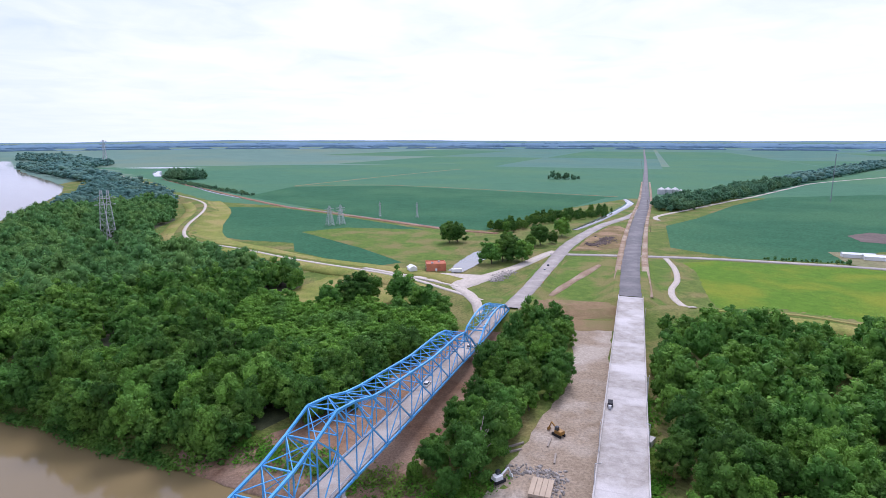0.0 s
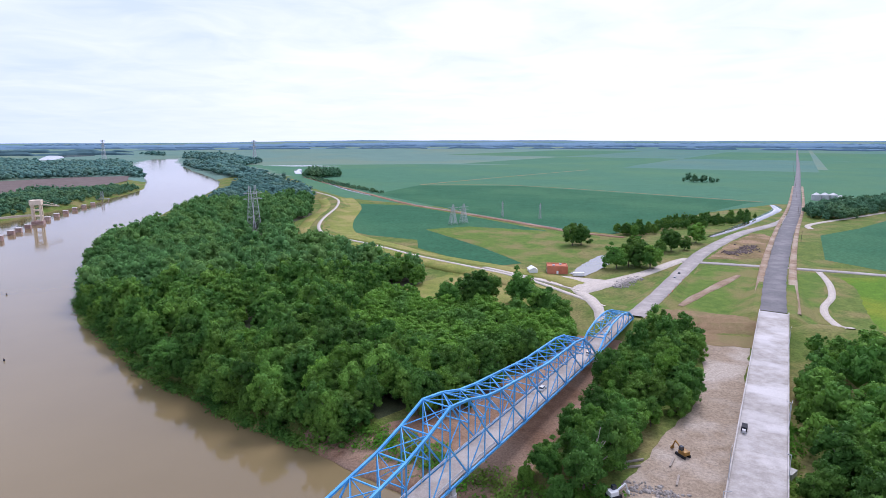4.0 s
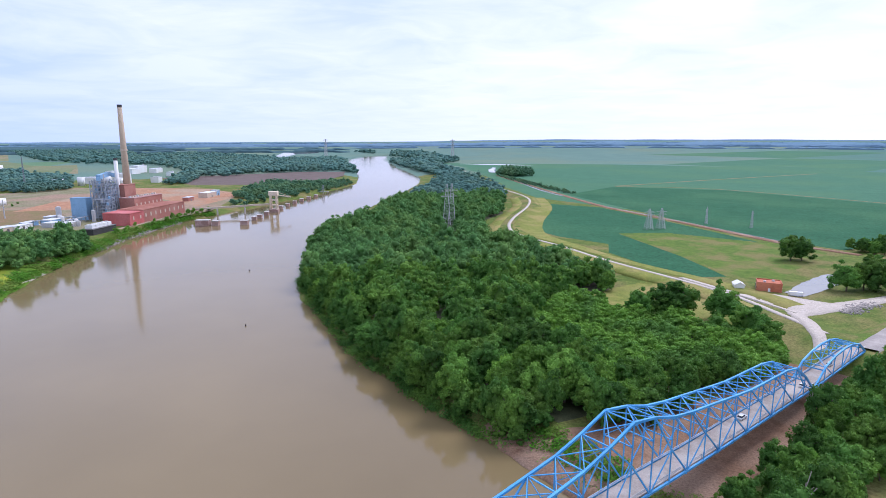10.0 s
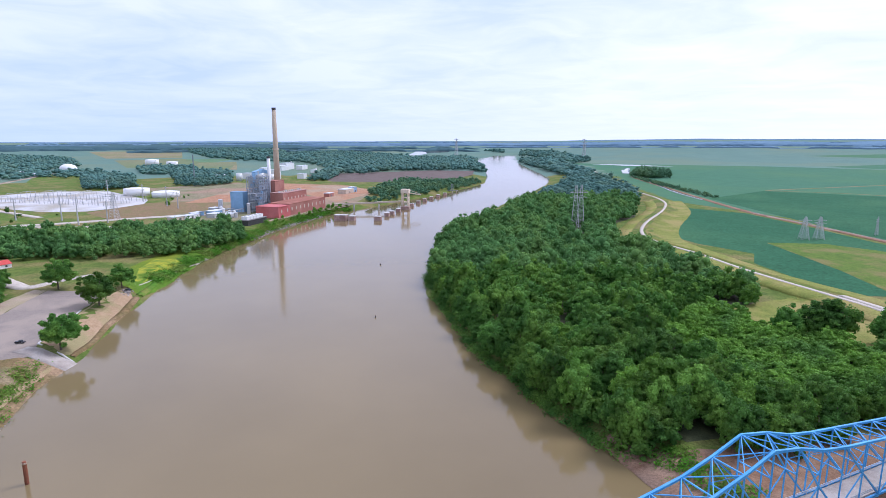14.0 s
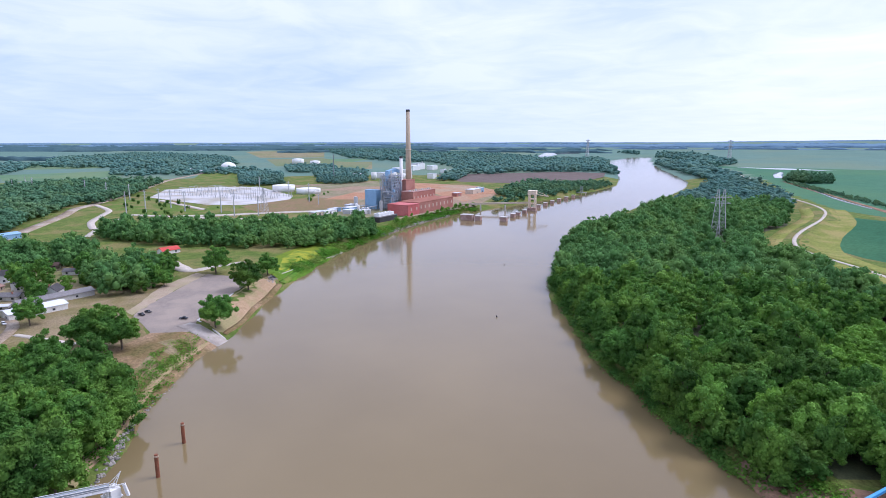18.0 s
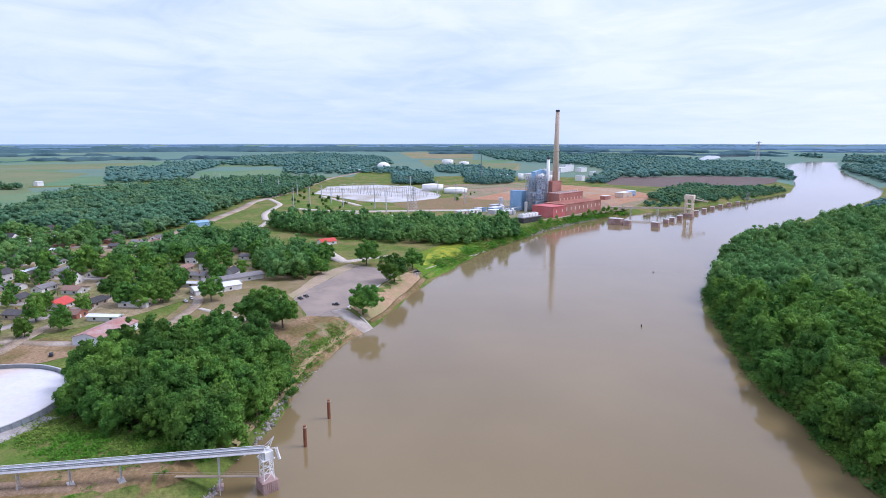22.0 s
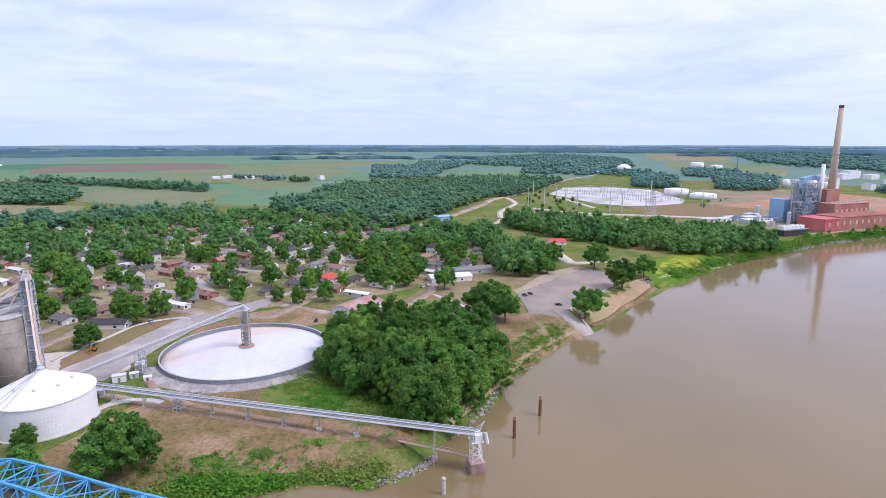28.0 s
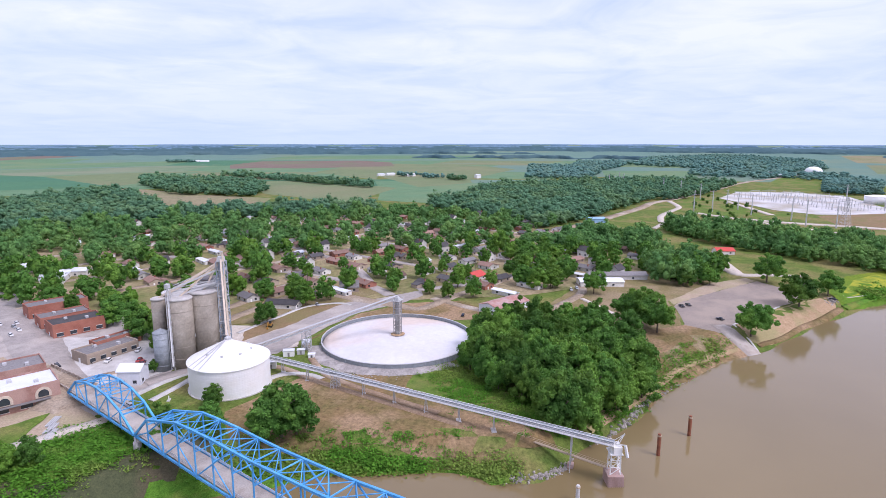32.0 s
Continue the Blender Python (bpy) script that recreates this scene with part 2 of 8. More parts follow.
M_LATTICE = material("weathered_lattice_steel", (0.30, 0.33, 0.34), (0.22, 0.24, 0.25), 0.8, 0.6, metal=0.1)
M_WHITE = material("white_painted_metal", (0.80, 0.80, 0.77), (0.76, 0.76, 0.72), 0.12, 0.5, coarse=(0.75, 0.73, 0.67), coarse_scale=0.10, fine=0.04)
M_CREAM = material("cream_concrete", (0.62, 0.52, 0.40), (0.52, 0.43, 0.33), 0.3, 0.85, coarse=(0.56, 0.47, 0.36), coarse_scale=0.1)
M_SILO = material("aged_silo_concrete", (0.36, 0.32, 0.255), (0.275, 0.24, 0.185), 0.18, 0.9, coarse=(0.25, 0.215, 0.165), coarse_scale=0.08, fine=0.2)
M_BRICK = material("red_brick_wall", (0.33, 0.13, 0.085), (0.26, 0.10, 0.065), 0.4, 0.9, coarse=(0.37, 0.16, 0.11), coarse_scale=0.08, bump=0.2)
M_ORANGEBRICK = material("orange_red_brick", (0.50, 0.165, 0.085), (0.42, 0.135, 0.07), 0.4, 0.9, coarse=(0.54, 0.20, 0.11), coarse_scale=0.08)
# Plant reds: cladding and brick base colours lightened to carry distance haze.
M_PLANTRED = material("red_cladding_hazed", (0.52, 0.13, 0.12), (0.44, 0.11, 0.10), 0.15, 0.7, coarse=(0.56, 0.17, 0.16), coarse_scale=0.04)
M_PLANTBRICK = material("brown_red_brick", (0.38, 0.16, 0.12), (0.32, 0.135, 0.10), 0.2, 0.85, coarse=(0.42, 0.20, 0.15), coarse_scale=0.04)
M_STACK = material("buff_chimney_concrete", (0.50, 0.40, 0.28), (0.42, 0.33, 0.23), 0.12, 0.85, coarse=(0.46, 0.36, 0.25), coarse_scale=0.06, fine=0.08)
M_PANELBLUE = material("pale_blue_cladding", (0.27, 0.44, 0.60), (0.22, 0.38, 0.53), 0.15, 0.6)
M_ORANGE_EARTH = material("orange_bare_earth", (0.43, 0.235, 0.135), (0.34, 0.185, 0.105), 0.06, 0.95, coarse=(0.36, 0.27, 0.18), coarse_scale=0.012, fine=0.4, spec=0.1)
M_FRESHGREEN = material("fresh_bank_grass", (0.105, 0.225, 0.024), (0.065, 0.160, 0.018), 0.35, 0.95, coarse=(0.185, 0.215, 0.045), coarse_scale=0.07, bump=0.5, fine=0.55, spec=0.06)
M_FINEGRAVEL = material("grey_stone_bank", (0.36, 0.335, 0.305), (0.24, 0.22, 0.20), 0.9, 0.95, coarse=(0.42, 0.39, 0.35), coarse_scale=0.2, bump=0.6, fine=0.5, spec=0.1)
M_COLUMN = material("stained_grey_column", (0.36, 0.34, 0.31), (0.27, 0.25, 0.225), 0.4, 0.85, coarse=(0.42, 0.40, 0.37), coarse_scale=0.15)
M_STEELBLUE = material("blue_grey_steelwork", (0.33, 0.385, 0.44), (0.25, 0.30, 0.355), 0.2, 0.6, coarse=(0.40, 0.42, 0.43), coarse_scale=0.06)
M_PINKBRICK = material("weathered_pink_brick", (0.36, 0.20, 0.155), (0.28, 0.15, 0.115), 0.5, 0.9, coarse=(0.42, 0.27, 0.215), coarse_scale=0.12)
M_DARK = material("dark_roofing", (0.085, 0.08, 0.078), (0.06, 0.057, 0.055), 0.3, 0.85, objrand=0.3)
M_GREYROOF = material("grey_shingle_roof", (0.21, 0.20, 0.19), (0.15, 0.14, 0.135), 0.9, 0.9, objrand=0.35)
M_BROWNROOF = material("brown_shingle_roof", (0.27, 0.165, 0.125), (0.20, 0.125, 0.095), 0.9, 0.9, objrand=0.35)
M_REDROOF = material("red_metal_roof", (0.58, 0.07, 0.05), (0.50, 0.06, 0.045), 0.4, 0.5)
M_RUSTROOF = material("rusty_metal_roof", (0.36, 0.16, 0.12), (0.42, 0.30, 0.27), 0.22, 0.7)
M_WHITEROOF = material("pale_metal_roof", (0.68, 0.70, 0.72), (0.60, 0.62, 0.64), 0.3, 0.5, objrand=0.1, fine=0.06)
M_SIDING = material("pale_house_siding", (0.66, 0.64, 0.59), (0.58, 0.56, 0.51), 0.5, 0.8, objrand=0.2)
M_TAN = material("tan_house_siding", (0.42, 0.34, 0.26), (0.36, 0.29, 0.22), 0.5, 0.8, objrand=0.25)
M_GLASS = material("dark_window_glass", (0.04, 0.05, 0.06), (0.03, 0.035, 0.04), 0.5, 0.15, spec=0.6)
M_BARK = material("tree_bark", (0.16, 0.125, 0.09), (0.10, 0.08, 0.06), 1.5, 0.95, bump=0.5)
M_DEADWOOD = material("bleached_dead_wood", (0.36, 0.31, 0.25), (0.26, 0.22, 0.18), 1.0, 0.95)
M_LEAF_A = leafy(material("dark_green_leaves", (0.114, 0.256, 0.041), (0.066, 0.172, 0.028), 0.10, 0.75, coarse=(0.154, 0.292, 0.042), coarse_scale=0.05, island=0.24, objrand=0.30, spec=0.2))
M_LEAF_B = leafy(material("bright_green_leaves", (0.175, 0.335, 0.040), (0.115, 0.250, 0.032), 0.2, 0.75, coarse=(0.095, 0.21, 0.036), coarse_scale=0.05, island=0.24, objrand=0.25, spec=0.2))
# Far woods: leaves paler and bluer, distance haze mixed into the colour.
M_LEAF_FAR = leafy(material("far_woodland_leaves_hazed", (0.128, 0.262, 0.140), (0.096, 0.210, 0.110), 0.06, 0.85, coarse=(0.152, 0.266, 0.118), coarse_scale=0.02, island=0.25, spec=0.1))
# Woods past 1500 m carry a stronger blue haze in their colour.
M_LEAF_HAZED = leafy(material("distant_leaves_hazed", (0.141, 0.275, 0.228), (0.114, 0.235, 0.194), 0.06, 0.85, coarse=(0.156, 0.271, 0.197), coarse_scale=0.012, island=0.2, spec=0.1))
# Woodland near the horizon; its blue is air haze painted on.
M_WOOD_HORIZON = material("horizon_woodland_hazed", (0.074, 0.132, 0.142), (0.062, 0.114, 0.126), 0.02, 0.95, coarse=(0.084, 0.142, 0.146), coarse_scale=0.004, spec=0.0)
# Mid-distance leaves, lightened and blued to hold some haze.
M_LEAF_C = leafy(material("mid_distance_leaves_hazed", (0.138, 0.288, 0.080), (0.096, 0.224, 0.066), 0.10, 0.8, coarse=(0.168, 0.306, 0.078), coarse_scale=0.03, island=0.28, spec=0.1))
# Dark leaf litter, with the shade under trees and bridge in its colour.
M_FOREST = material("litter_with_painted_shade", (0.075, 0.085, 0.035), (0.050, 0.060, 0.025), 0.3, 0.95, coarse=(0.10, 0.085, 0.045), coarse_scale=0.05, fine=0.4)
M_WEEDS = leafy(material("bank_weeds", (0.120, 0.300, 0.028), (0.075, 0.205, 0.020), 0.3, 0.9, island=0.3, coarse=(0.19, 0.28, 0.05), coarse_scale=0.06, spec=0.1))
M_TARP = material("white_grain_cover", (0.64, 0.635, 0.63), (0.57, 0.56, 0.55), 0.05, 0.7, coarse=(0.60, 0.50, 0.41), coarse_scale=0.022, fine=0.08)
M_RUST = material("rusty_steel_pile", (0.27, 0.095, 0.045), (0.17, 0.065, 0.035), 0.8, 0.8, bump=0.2)
M_PINKCONC = material("stained_pier_concrete", (0.47, 0.335, 0.29), (0.36, 0.245, 0.205), 0.4, 0.9, coarse=(0.30, 0.19, 0.155), coarse_scale=0.15)
M_TRAMPLED = material("trampled_olive_earth", (0.235, 0.155, 0.074), (0.145, 0.122, 0.045), 0.10, 0.95, coarse=(0.30, 0.205, 0.118), coarse_scale=0.045, fine=0.5, spec=0.1)
M_YELLOWP = material("yellow_machine_paint", (0.42, 0.22, 0.035), (0.26, 0.14, 0.04), 0.8, 0.5)
M_BLACK = material("black_rubber", (0.025, 0.025, 0.027), (0.018, 0.018, 0.02), 0.8, 0.8)
M_SUBST = material("white_substation_gravel", (0.60, 0.59, 0.57), (0.46, 0.45, 0.43), 0.08, 0.95, coarse=(0.37, 0.34, 0.27), coarse_scale=0.02)
M_YARD = material("mixed_plant_yard", (0.27, 0.235, 0.15), (0.18, 0.185, 0.085), 0.03, 0.95, coarse=(0.31, 0.215, 0.145), coarse_scale=0.008, fine=0.45, spec=0.1)
M_TOWERCREAM = material("pale_cream_concrete", (0.76, 0.66, 0.51), (0.66, 0.56, 0.42), 0.3, 0.85, coarse=(0.70, 0.58, 0.44), coarse_scale=0.1)
M_ORANGE = material("orange_barrier_plastic", (0.65, 0.16, 0.04), (0.55, 0.13, 0.03), 0.8, 0.6)
# Bluff backdrop: the blue haze of distant air is its base colour.
M_FARHILL = material("wooded_bluff_hazed", (0.145, 0.232, 0.300), (0.128, 0.210, 0.275), 0.01, 1.0, coarse=(0.16, 0.25, 0.315), coarse_scale=0.003, spec=0.0)


def water_material():
    m = bpy.data.materials.new("muddy_river_water")
    m.use_nodes = True
    nd, ln = m.node_tree.nodes, m.node_tree.links
    b = nd["Principled BSDF"]
    geo = nd.new("ShaderNodeNewGeometry")
    tn = nd.new("ShaderNodeTexNoise")
    tn.inputs["Scale"].default_value, tn.inputs["Detail"].default_value = 0.012, 4
    ln.new(geo.outputs["Position"], tn.inputs["Vector"])
    rp = nd.new("ShaderNodeValToRGB")
    rp.color_ramp.elements[0].position, rp.color_ramp.elements[0].color = 0.35, (0.190, 0.142, 0.066, 1)
    rp.color_ramp.elements[1].position, rp.color_ramp.elements[1].color = 0.65, (0.213, 0.160, 0.076, 1)
    ln.new(tn.outputs["Fac"], rp.inputs[0])
    ln.new(rp.outputs[0], b.inputs["Base Color"])
    b.inputs["Roughness"].default_value, b.inputs["IOR"].default_value = 0.09, 1.40
    wv = nd.new("ShaderNodeTexNoise")
    wv.inputs["Scale"].default_value, wv.inputs["Detail"].default_value = 0.35, 5
    ln.new(geo.outputs["Position"], wv.inputs["Vector"])
    bn = nd.new("ShaderNodeBump")
    bn.inputs["Strength"].default_value, bn.inputs["Distance"].default_value = 0.10, 0.25
    ln.new(wv.outputs["Fac"], bn.inputs["Height"])
    ln.new(bn.outputs[0], b.inputs["Normal"])
    return m


M_WATER = water_material()
M_POND = material("pale_pond_water", (0.22, 0.215, 0.18), (0.19, 0.185, 0.15), 0.1, 0.05, spec=0.8, fine=0.03)


# ---- mesh helpers ----
class Shape:
    """Gathers vertices and faces, then becomes one mesh object."""

    def __init__(self):
        self.v, self.f = [], []

    def add(self, verts, faces):
        o = len(self.v)
        self.v.extend([tuple(p) for p in verts])
        self.f.extend([tuple(i + o for i in f) for f in faces])
        return self

    def box(self, c, size, yaw=0.0, top=1.0):
        """A block centred at c on x, y with its foot at c's z; top: how far the top narrows."""
        sx, sy, sz = size[0] / 2, size[1] / 2, size[2]
        ca, sa = math.cos(yaw), math.sin(yaw)
        vs = []
        for z, k in ((0, 1.0), (sz, top)):
            for x, y in ((-sx, -sy), (sx, -sy), (sx, sy), (-sx, sy)):
                vs.append((c[0] + (x * ca - y * sa) * k, c[1] + (x * sa + y * ca) * k, c[2] + z))
        return self.add(vs, [(3, 2, 1, 0), (4, 5, 6, 7), (0, 1, 5, 4), (1, 2, 6, 5), (2, 3, 7, 6), (3, 0, 4, 7)])

    def beam(self, p, q, w, h=None):
        h = h or w
        p, q = Vector(p), Vector(q)
        d = q - p
        if d.length < 1e-6:
            return self
        d.normalize()
        side = d.cross(Vector((0, 0, 1)))
        side = side.normalized() if side.length > 1e-3 else Vector((1, 0, 0))
        up = side.cross(d).normalized()
        vs = []
        for e in (p, q):
            for a, b in ((-1, -1), (1, -1), (1, 1), (-1, 1)):
                vs.append(e + side * (a * w / 2) + up * (b * h / 2))
        return self.add(vs, [(3, 2, 1, 0), (4, 5, 6, 7), (0, 1, 5, 4), (1, 2, 6, 5), (2, 3, 7, 6), (3, 0, 4, 7)])

    def tube(self, base, rings, n=24, cap=True):
        """rings: (height, radius) upward from base."""
        vs, fs = [], []
        for z, r in rings:
            vs += [(base[0] + r * math.cos(2 * math.pi * i / n), base[1] + r * math.sin(2 * math.pi * i / n), base[2] + z) for i in range(n)]
        for k in range(len(rings) - 1):
            for i in range(n):
                j = (i + 1) % n
                fs.append((k * n + i, k * n + j, (k + 1) * n + j, (k + 1) * n + i))
        if cap:
            fs.append(tuple(range(n - 1, -1, -1)))
            fs.append(tuple((len(rings) - 1) * n + i for i in range(n)))
        return self.add(vs, fs)

    def prism(self, poly, z0, z1):
        n = len(poly)
        vs = [(x, y, z0) for x, y in poly] + [(x, y, z1) for x, y in poly]
        fs = [tuple(range(n - 1, -1, -1)), tuple(range(n, 2 * n))]
        fs += [(i, (i + 1) % n, (i + 1) % n + n, i + n) for i in range(n)]
        return self.add(vs, fs)

    def mesh(self, name, mat):
        me = bpy.data.meshes.new(name)
        me.from_pydata(self.v, [], self.f)
        me.materials.append(mat)
        me.update()
        return me


def part(name, shape, mat, parent=None, label="", smooth=False):
    me = shape if isinstance(shape, bpy.types.Mesh) else shape.mesh(name, mat)
    if smooth:
        me.polygons.foreach_set("use_smooth", [True] * len(me.polygons))
    ob = new(name, me)
    if parent is not None:
        ob.parent = parent
    if label:
        ob["label"] = label
    return ob


def thing(name, label, category, at=(0, 0, 0), yaw=0.0, group="", kind=""):
    e = new(name)
    e.empty_display_size = 0.5
    e.matrix_basis = Matrix.Translation(at) @ Matrix.Rotation(yaw, 4, "Z")
    return tagged(e, label, category, group, kind)


def structure(name, shape, mat, label, category, smooth=False):
    return tagged(part(name, shape, mat, smooth=smooth), label, category, "", "structure")


# ---- plan ----
LAND, NEAR_RIM, FAR_SPAN = 6.5, 2500.0, 2300.0
EAST_BANK = [(60000, -16000), (6000, -1500), (1800, -700), (700, -150), (250, 60), (58, 121), (-20, 147), (-72, 166), (-130, 186), (-197, 220), (-283, 279), (-312, 306), (-420, 430), (-452, 500), (-500, 578), (-580, 755), (-630, 883), (-760, 1150), (-868, 1328), (-1048, 1534), (-1284, 1797), (-1588, 2162), (-1932, 2619), (-2374, 3231), (-2716, 3752)]
WEST_BANK = [(-2888, 3770), (-2500, 3253), (-2300, 2892), (-2033, 2429), (-1683, 1985), (-1512, 1794), (-1271, 1541), (-1052, 1286), (-891, 1080), (-824, 939), (-779, 827), (-716, 600), (-686, 520), (-668, 460), (-642, 408), (-614, 364), (-602, 342), (-561, 295), (-530, 252), (-496, 213), (-435, 156), (-402, 129), (-353, 95), (-318, 71), (-307, 58), (-281, 40), (-256, 26), (-234, 15), (-210, 4), (-182, -9), (-168, -14), (-160, -22), (-156, -33), (-155, -49), (-150, -68), (-143, -84), (-128, -108), (-104, -141), (-63, -209), (40, -330), (400, -560), (1500, -1300), (6000, -3000), (60000, -28000)]
LEVEE = [(700, 60), (330, 225), (229, 286), (195, 310), (148, 318), (98, 328), (53, 334), (23, 338), (4, 362), (-34, 403), (-120, 459), (-178, 504), (-231, 538), (-263, 580), (-292, 655),
         (-334, 805), (-390, 920), (-530, 1090), (-784, 1456), (-1152, 1902)]


def smooth_line(pts, n=6):
    """A Catmull-Rom line through the points."""
    out = []
    for i in range(len(pts) - 1):
        p0, p1, p2, p3 = pts[max(i - 1, 0)], pts[i], pts[i + 1], pts[min(i + 2, len(pts) - 1)]
        for k in range(n):
            t = k / n
            out.append(tuple(0.5 * (2 * p1[a] + (p2[a] - p0[a]) * t + (2 * p0[a] - 5 * p1[a] + 4 * p2[a] - p3[a]) * t * t + (3 * p1[a] - p0[a] - 3 * p2[a] + p3[a]) * t ** 3) for a in range(2)))
    return out + [tuple(pts[-1][:2])]


def line_distance(px, py, pts, closed=False):
    best = np.full(px.shape, 1e9)
    seg = list(zip(pts[:-1], pts[1:])) + ([(pts[-1], pts[0])] if closed else [])
    for (ax, ay), (bx, by) in seg:
        dx, dy = bx - ax, by - ay
        t = np.clip(((px - ax) * dx + (py - ay) * dy) / max(dx * dx + dy * dy, 1e-9), 0, 1)
        best = np.minimum(best, np.hypot(px - ax - t * dx, py - ay - t * dy))
    return best


def inside(px, py, poly):
    odd = np.zeros(px.shape, bool)
    for (ax, ay), (bx, by) in zip(poly, poly[1:] + poly[:1]):
        if ay == by:
            continue
        hit = ((ay > py) != (by > py)) & (px < (bx - ax) * (py - ay) / (by - ay) + ax)
        odd ^= hit
    return odd


RIVER = EAST_BANK + WEST_BANK


def terrain(px, py):
    """Height of the bank, plain and levee above the river, before the far ground is drawn in."""
    px, py = np.asarray(px, float), np.asarray(py, float)
    d = line_distance(px, py, RIVER, True)
    wet = inside(px, py, RIVER)
    wob = 1.5 * np.sin(px * 0.11 + py * 0.07) + 1.2 * np.sin(px * 0.05 - py * 0.13)
    sd = np.where(wet, -d, d) + wob
    slope = np.where(np.hypot(px, py) > 1200, 0.12, 0.42)
    h = np.clip(sd * slope, -4.0, LAND)
    lv = line_distance(px, py, LEVEE)
    return np.maximum(h, np.where(lv < 22, LAND + 3.2 * np.clip(1 - (lv - 6.5) / 12, 0, 1), h))


def far_level(px, py):
    """Height that the far ground closes at; the plain falls away more to the west than to the east."""
    a = np.degrees(np.arctan2(-np.asarray(px, float), np.asarray(py, float)))
    return np.interp(a, [-180, -60, 0, 20, 37, 60, 100, 112, 150, 180], [72, 104, 103, 100, 82, 74, 74, 68, 69, 72])


def drawn_in(px, py, pz):
    """Past the near rim the wide plain is compressed, so that its horizon stays within reach."""
    px, py, pz = (np.asarray(a, float) for a in (px, py, pz))
    r = np.maximum(np.hypot(px, py), 1e-6)
    r2 = np.where(r > NEAR_RIM, NEAR_RIM + FAR_SPAN * (1 - NEAR_RIM / r), r)
    k = r2 / r
    level = far_level(px, py)
    return px * k, py * k, level - (level - pz) * k


def ground_z(x, y):
    return float(terrain(np.array([x]), np.array([y]))[0])


def grid_mesh(name, X, Y, Z, mat):
    ny, nx = X.shape
    me = bpy.data.meshes.new(name)
    co = np.stack([X, Y, Z], -1).reshape(-1, 3)
    idx = np.arange(nx * ny).reshape(ny, nx)
    q = np.stack([idx[:-1, :-1], idx[:-1, 1:], idx[1:, 1:], idx[1:, :-1]], -1).reshape(-1)
    nf = len(q) // 4
    me.vertices.add(len(co))
    me.vertices.foreach_set("co", co.ravel())
    me.loops.add(len(q))
    me.loops.foreach_set("vertex_index", q.astype(np.int32))
    me.polygons.add(nf)
    me.polygons.foreach_set("loop_start", np.arange(0, len(q), 4, dtype=np.int32))
    me.polygons.foreach_set("use_smooth", np.ones(nf, bool))
    me.materials.append(mat)
    me.update(calc_edges=True)
    return me


def axis(a, b, step, out, ratio=1.075):
    mid = list(np.arange(a, b + step / 2, step))
    lo, hi, s = [], [], step
    x = a
    while x > -out:
        s *= ratio
        x -= s
        lo.append(x)
    x, s = b, step
    while x < out:
        s *= ratio
        x += s
        hi.append(x)
    return np.array(lo[::-1] + mid + hi)


gx, gy = np.meshgrid(axis(-860, 380, 6.5, 60000), axis(-460, 900, 6.5, 60000))
gz = terrain(gx, gy)
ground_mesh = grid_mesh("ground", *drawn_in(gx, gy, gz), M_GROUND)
# Ground past 1650 m takes the crop colour that holds the haze.
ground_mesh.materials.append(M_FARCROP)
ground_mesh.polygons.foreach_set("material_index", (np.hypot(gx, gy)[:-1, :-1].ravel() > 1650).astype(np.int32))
tagged(new("ground", ground_mesh), "green and tan river plain with sloping banks and a levee", "ground", "", "structure")
wx, wy = np.meshgrid(axis(-900, 400, 60, 40000, 1.2), axis(-500, 900, 60, 40000, 1.2))
tagged(new("water", grid_mesh("water", *drawn_in(wx, wy, wx * 0), M_WATER)), "wide calm muddy brown river between wooded banks", "river", "", "structure")


STRIPS = [0]


def strip(name, pts, width, mat, label, category, lift=0.15, n=10, zs=None, far=False, smooth=True):
    """A ribbon of road or path that lies on the ground; zs: heights of its own at the points."""
    STRIPS[0] += 1
    lift = max(lift, 0.3) + 0.004 * STRIPS[0]
    line = smooth_line(pts, n) if smooth else list(pts)
    line = np.array(line)
    d = np.gradient(line, axis=0)
    d /= np.maximum(np.hypot(d[:, 0], d[:, 1]), 1e-9)[:, None]
    nrm = np.stack([-d[:, 1], d[:, 0]], 1)
    w = np.interp(np.linspace(0, 1, len(line)), np.linspace(0, 1, len(width)), width) if isinstance(width, (list, tuple)) else np.full(len(line), width)
    along = np.arange(len(line))
    w = w * (1 + 0.02 * np.sin(along * 1.9 + len(name)) + 0.015 * np.sin(along * 4.3))
    cols = [line + nrm * (w * k)[:, None] for k in (-0.53, -0.5, 0.0, 0.5, 0.53)]
    X, Y = np.stack([c[:, 0] for c in cols], 1), np.stack([c[:, 1] for c in cols], 1)
    if zs is None:
        Z = 0.5 * terrain(X, Y) + 0.5 * np.maximum(terrain(X, Y), terrain(X * 0 + line[:, :1], Y * 0 + line[:, 1:])) + lift
    else:
        Z = np.interp(np.linspace(0, len(pts) - 1, len(line)), np.arange(len(pts)), zs)[:, None] + 0 * X + lift
    Z[:, 0] -= 1.6
    Z[:, -1] -= 1.6
    return tagged(new(name, grid_mesh(name, *drawn_in(X, Y, Z), mat)), label, category, "", "structure")


PATCHES = [0]


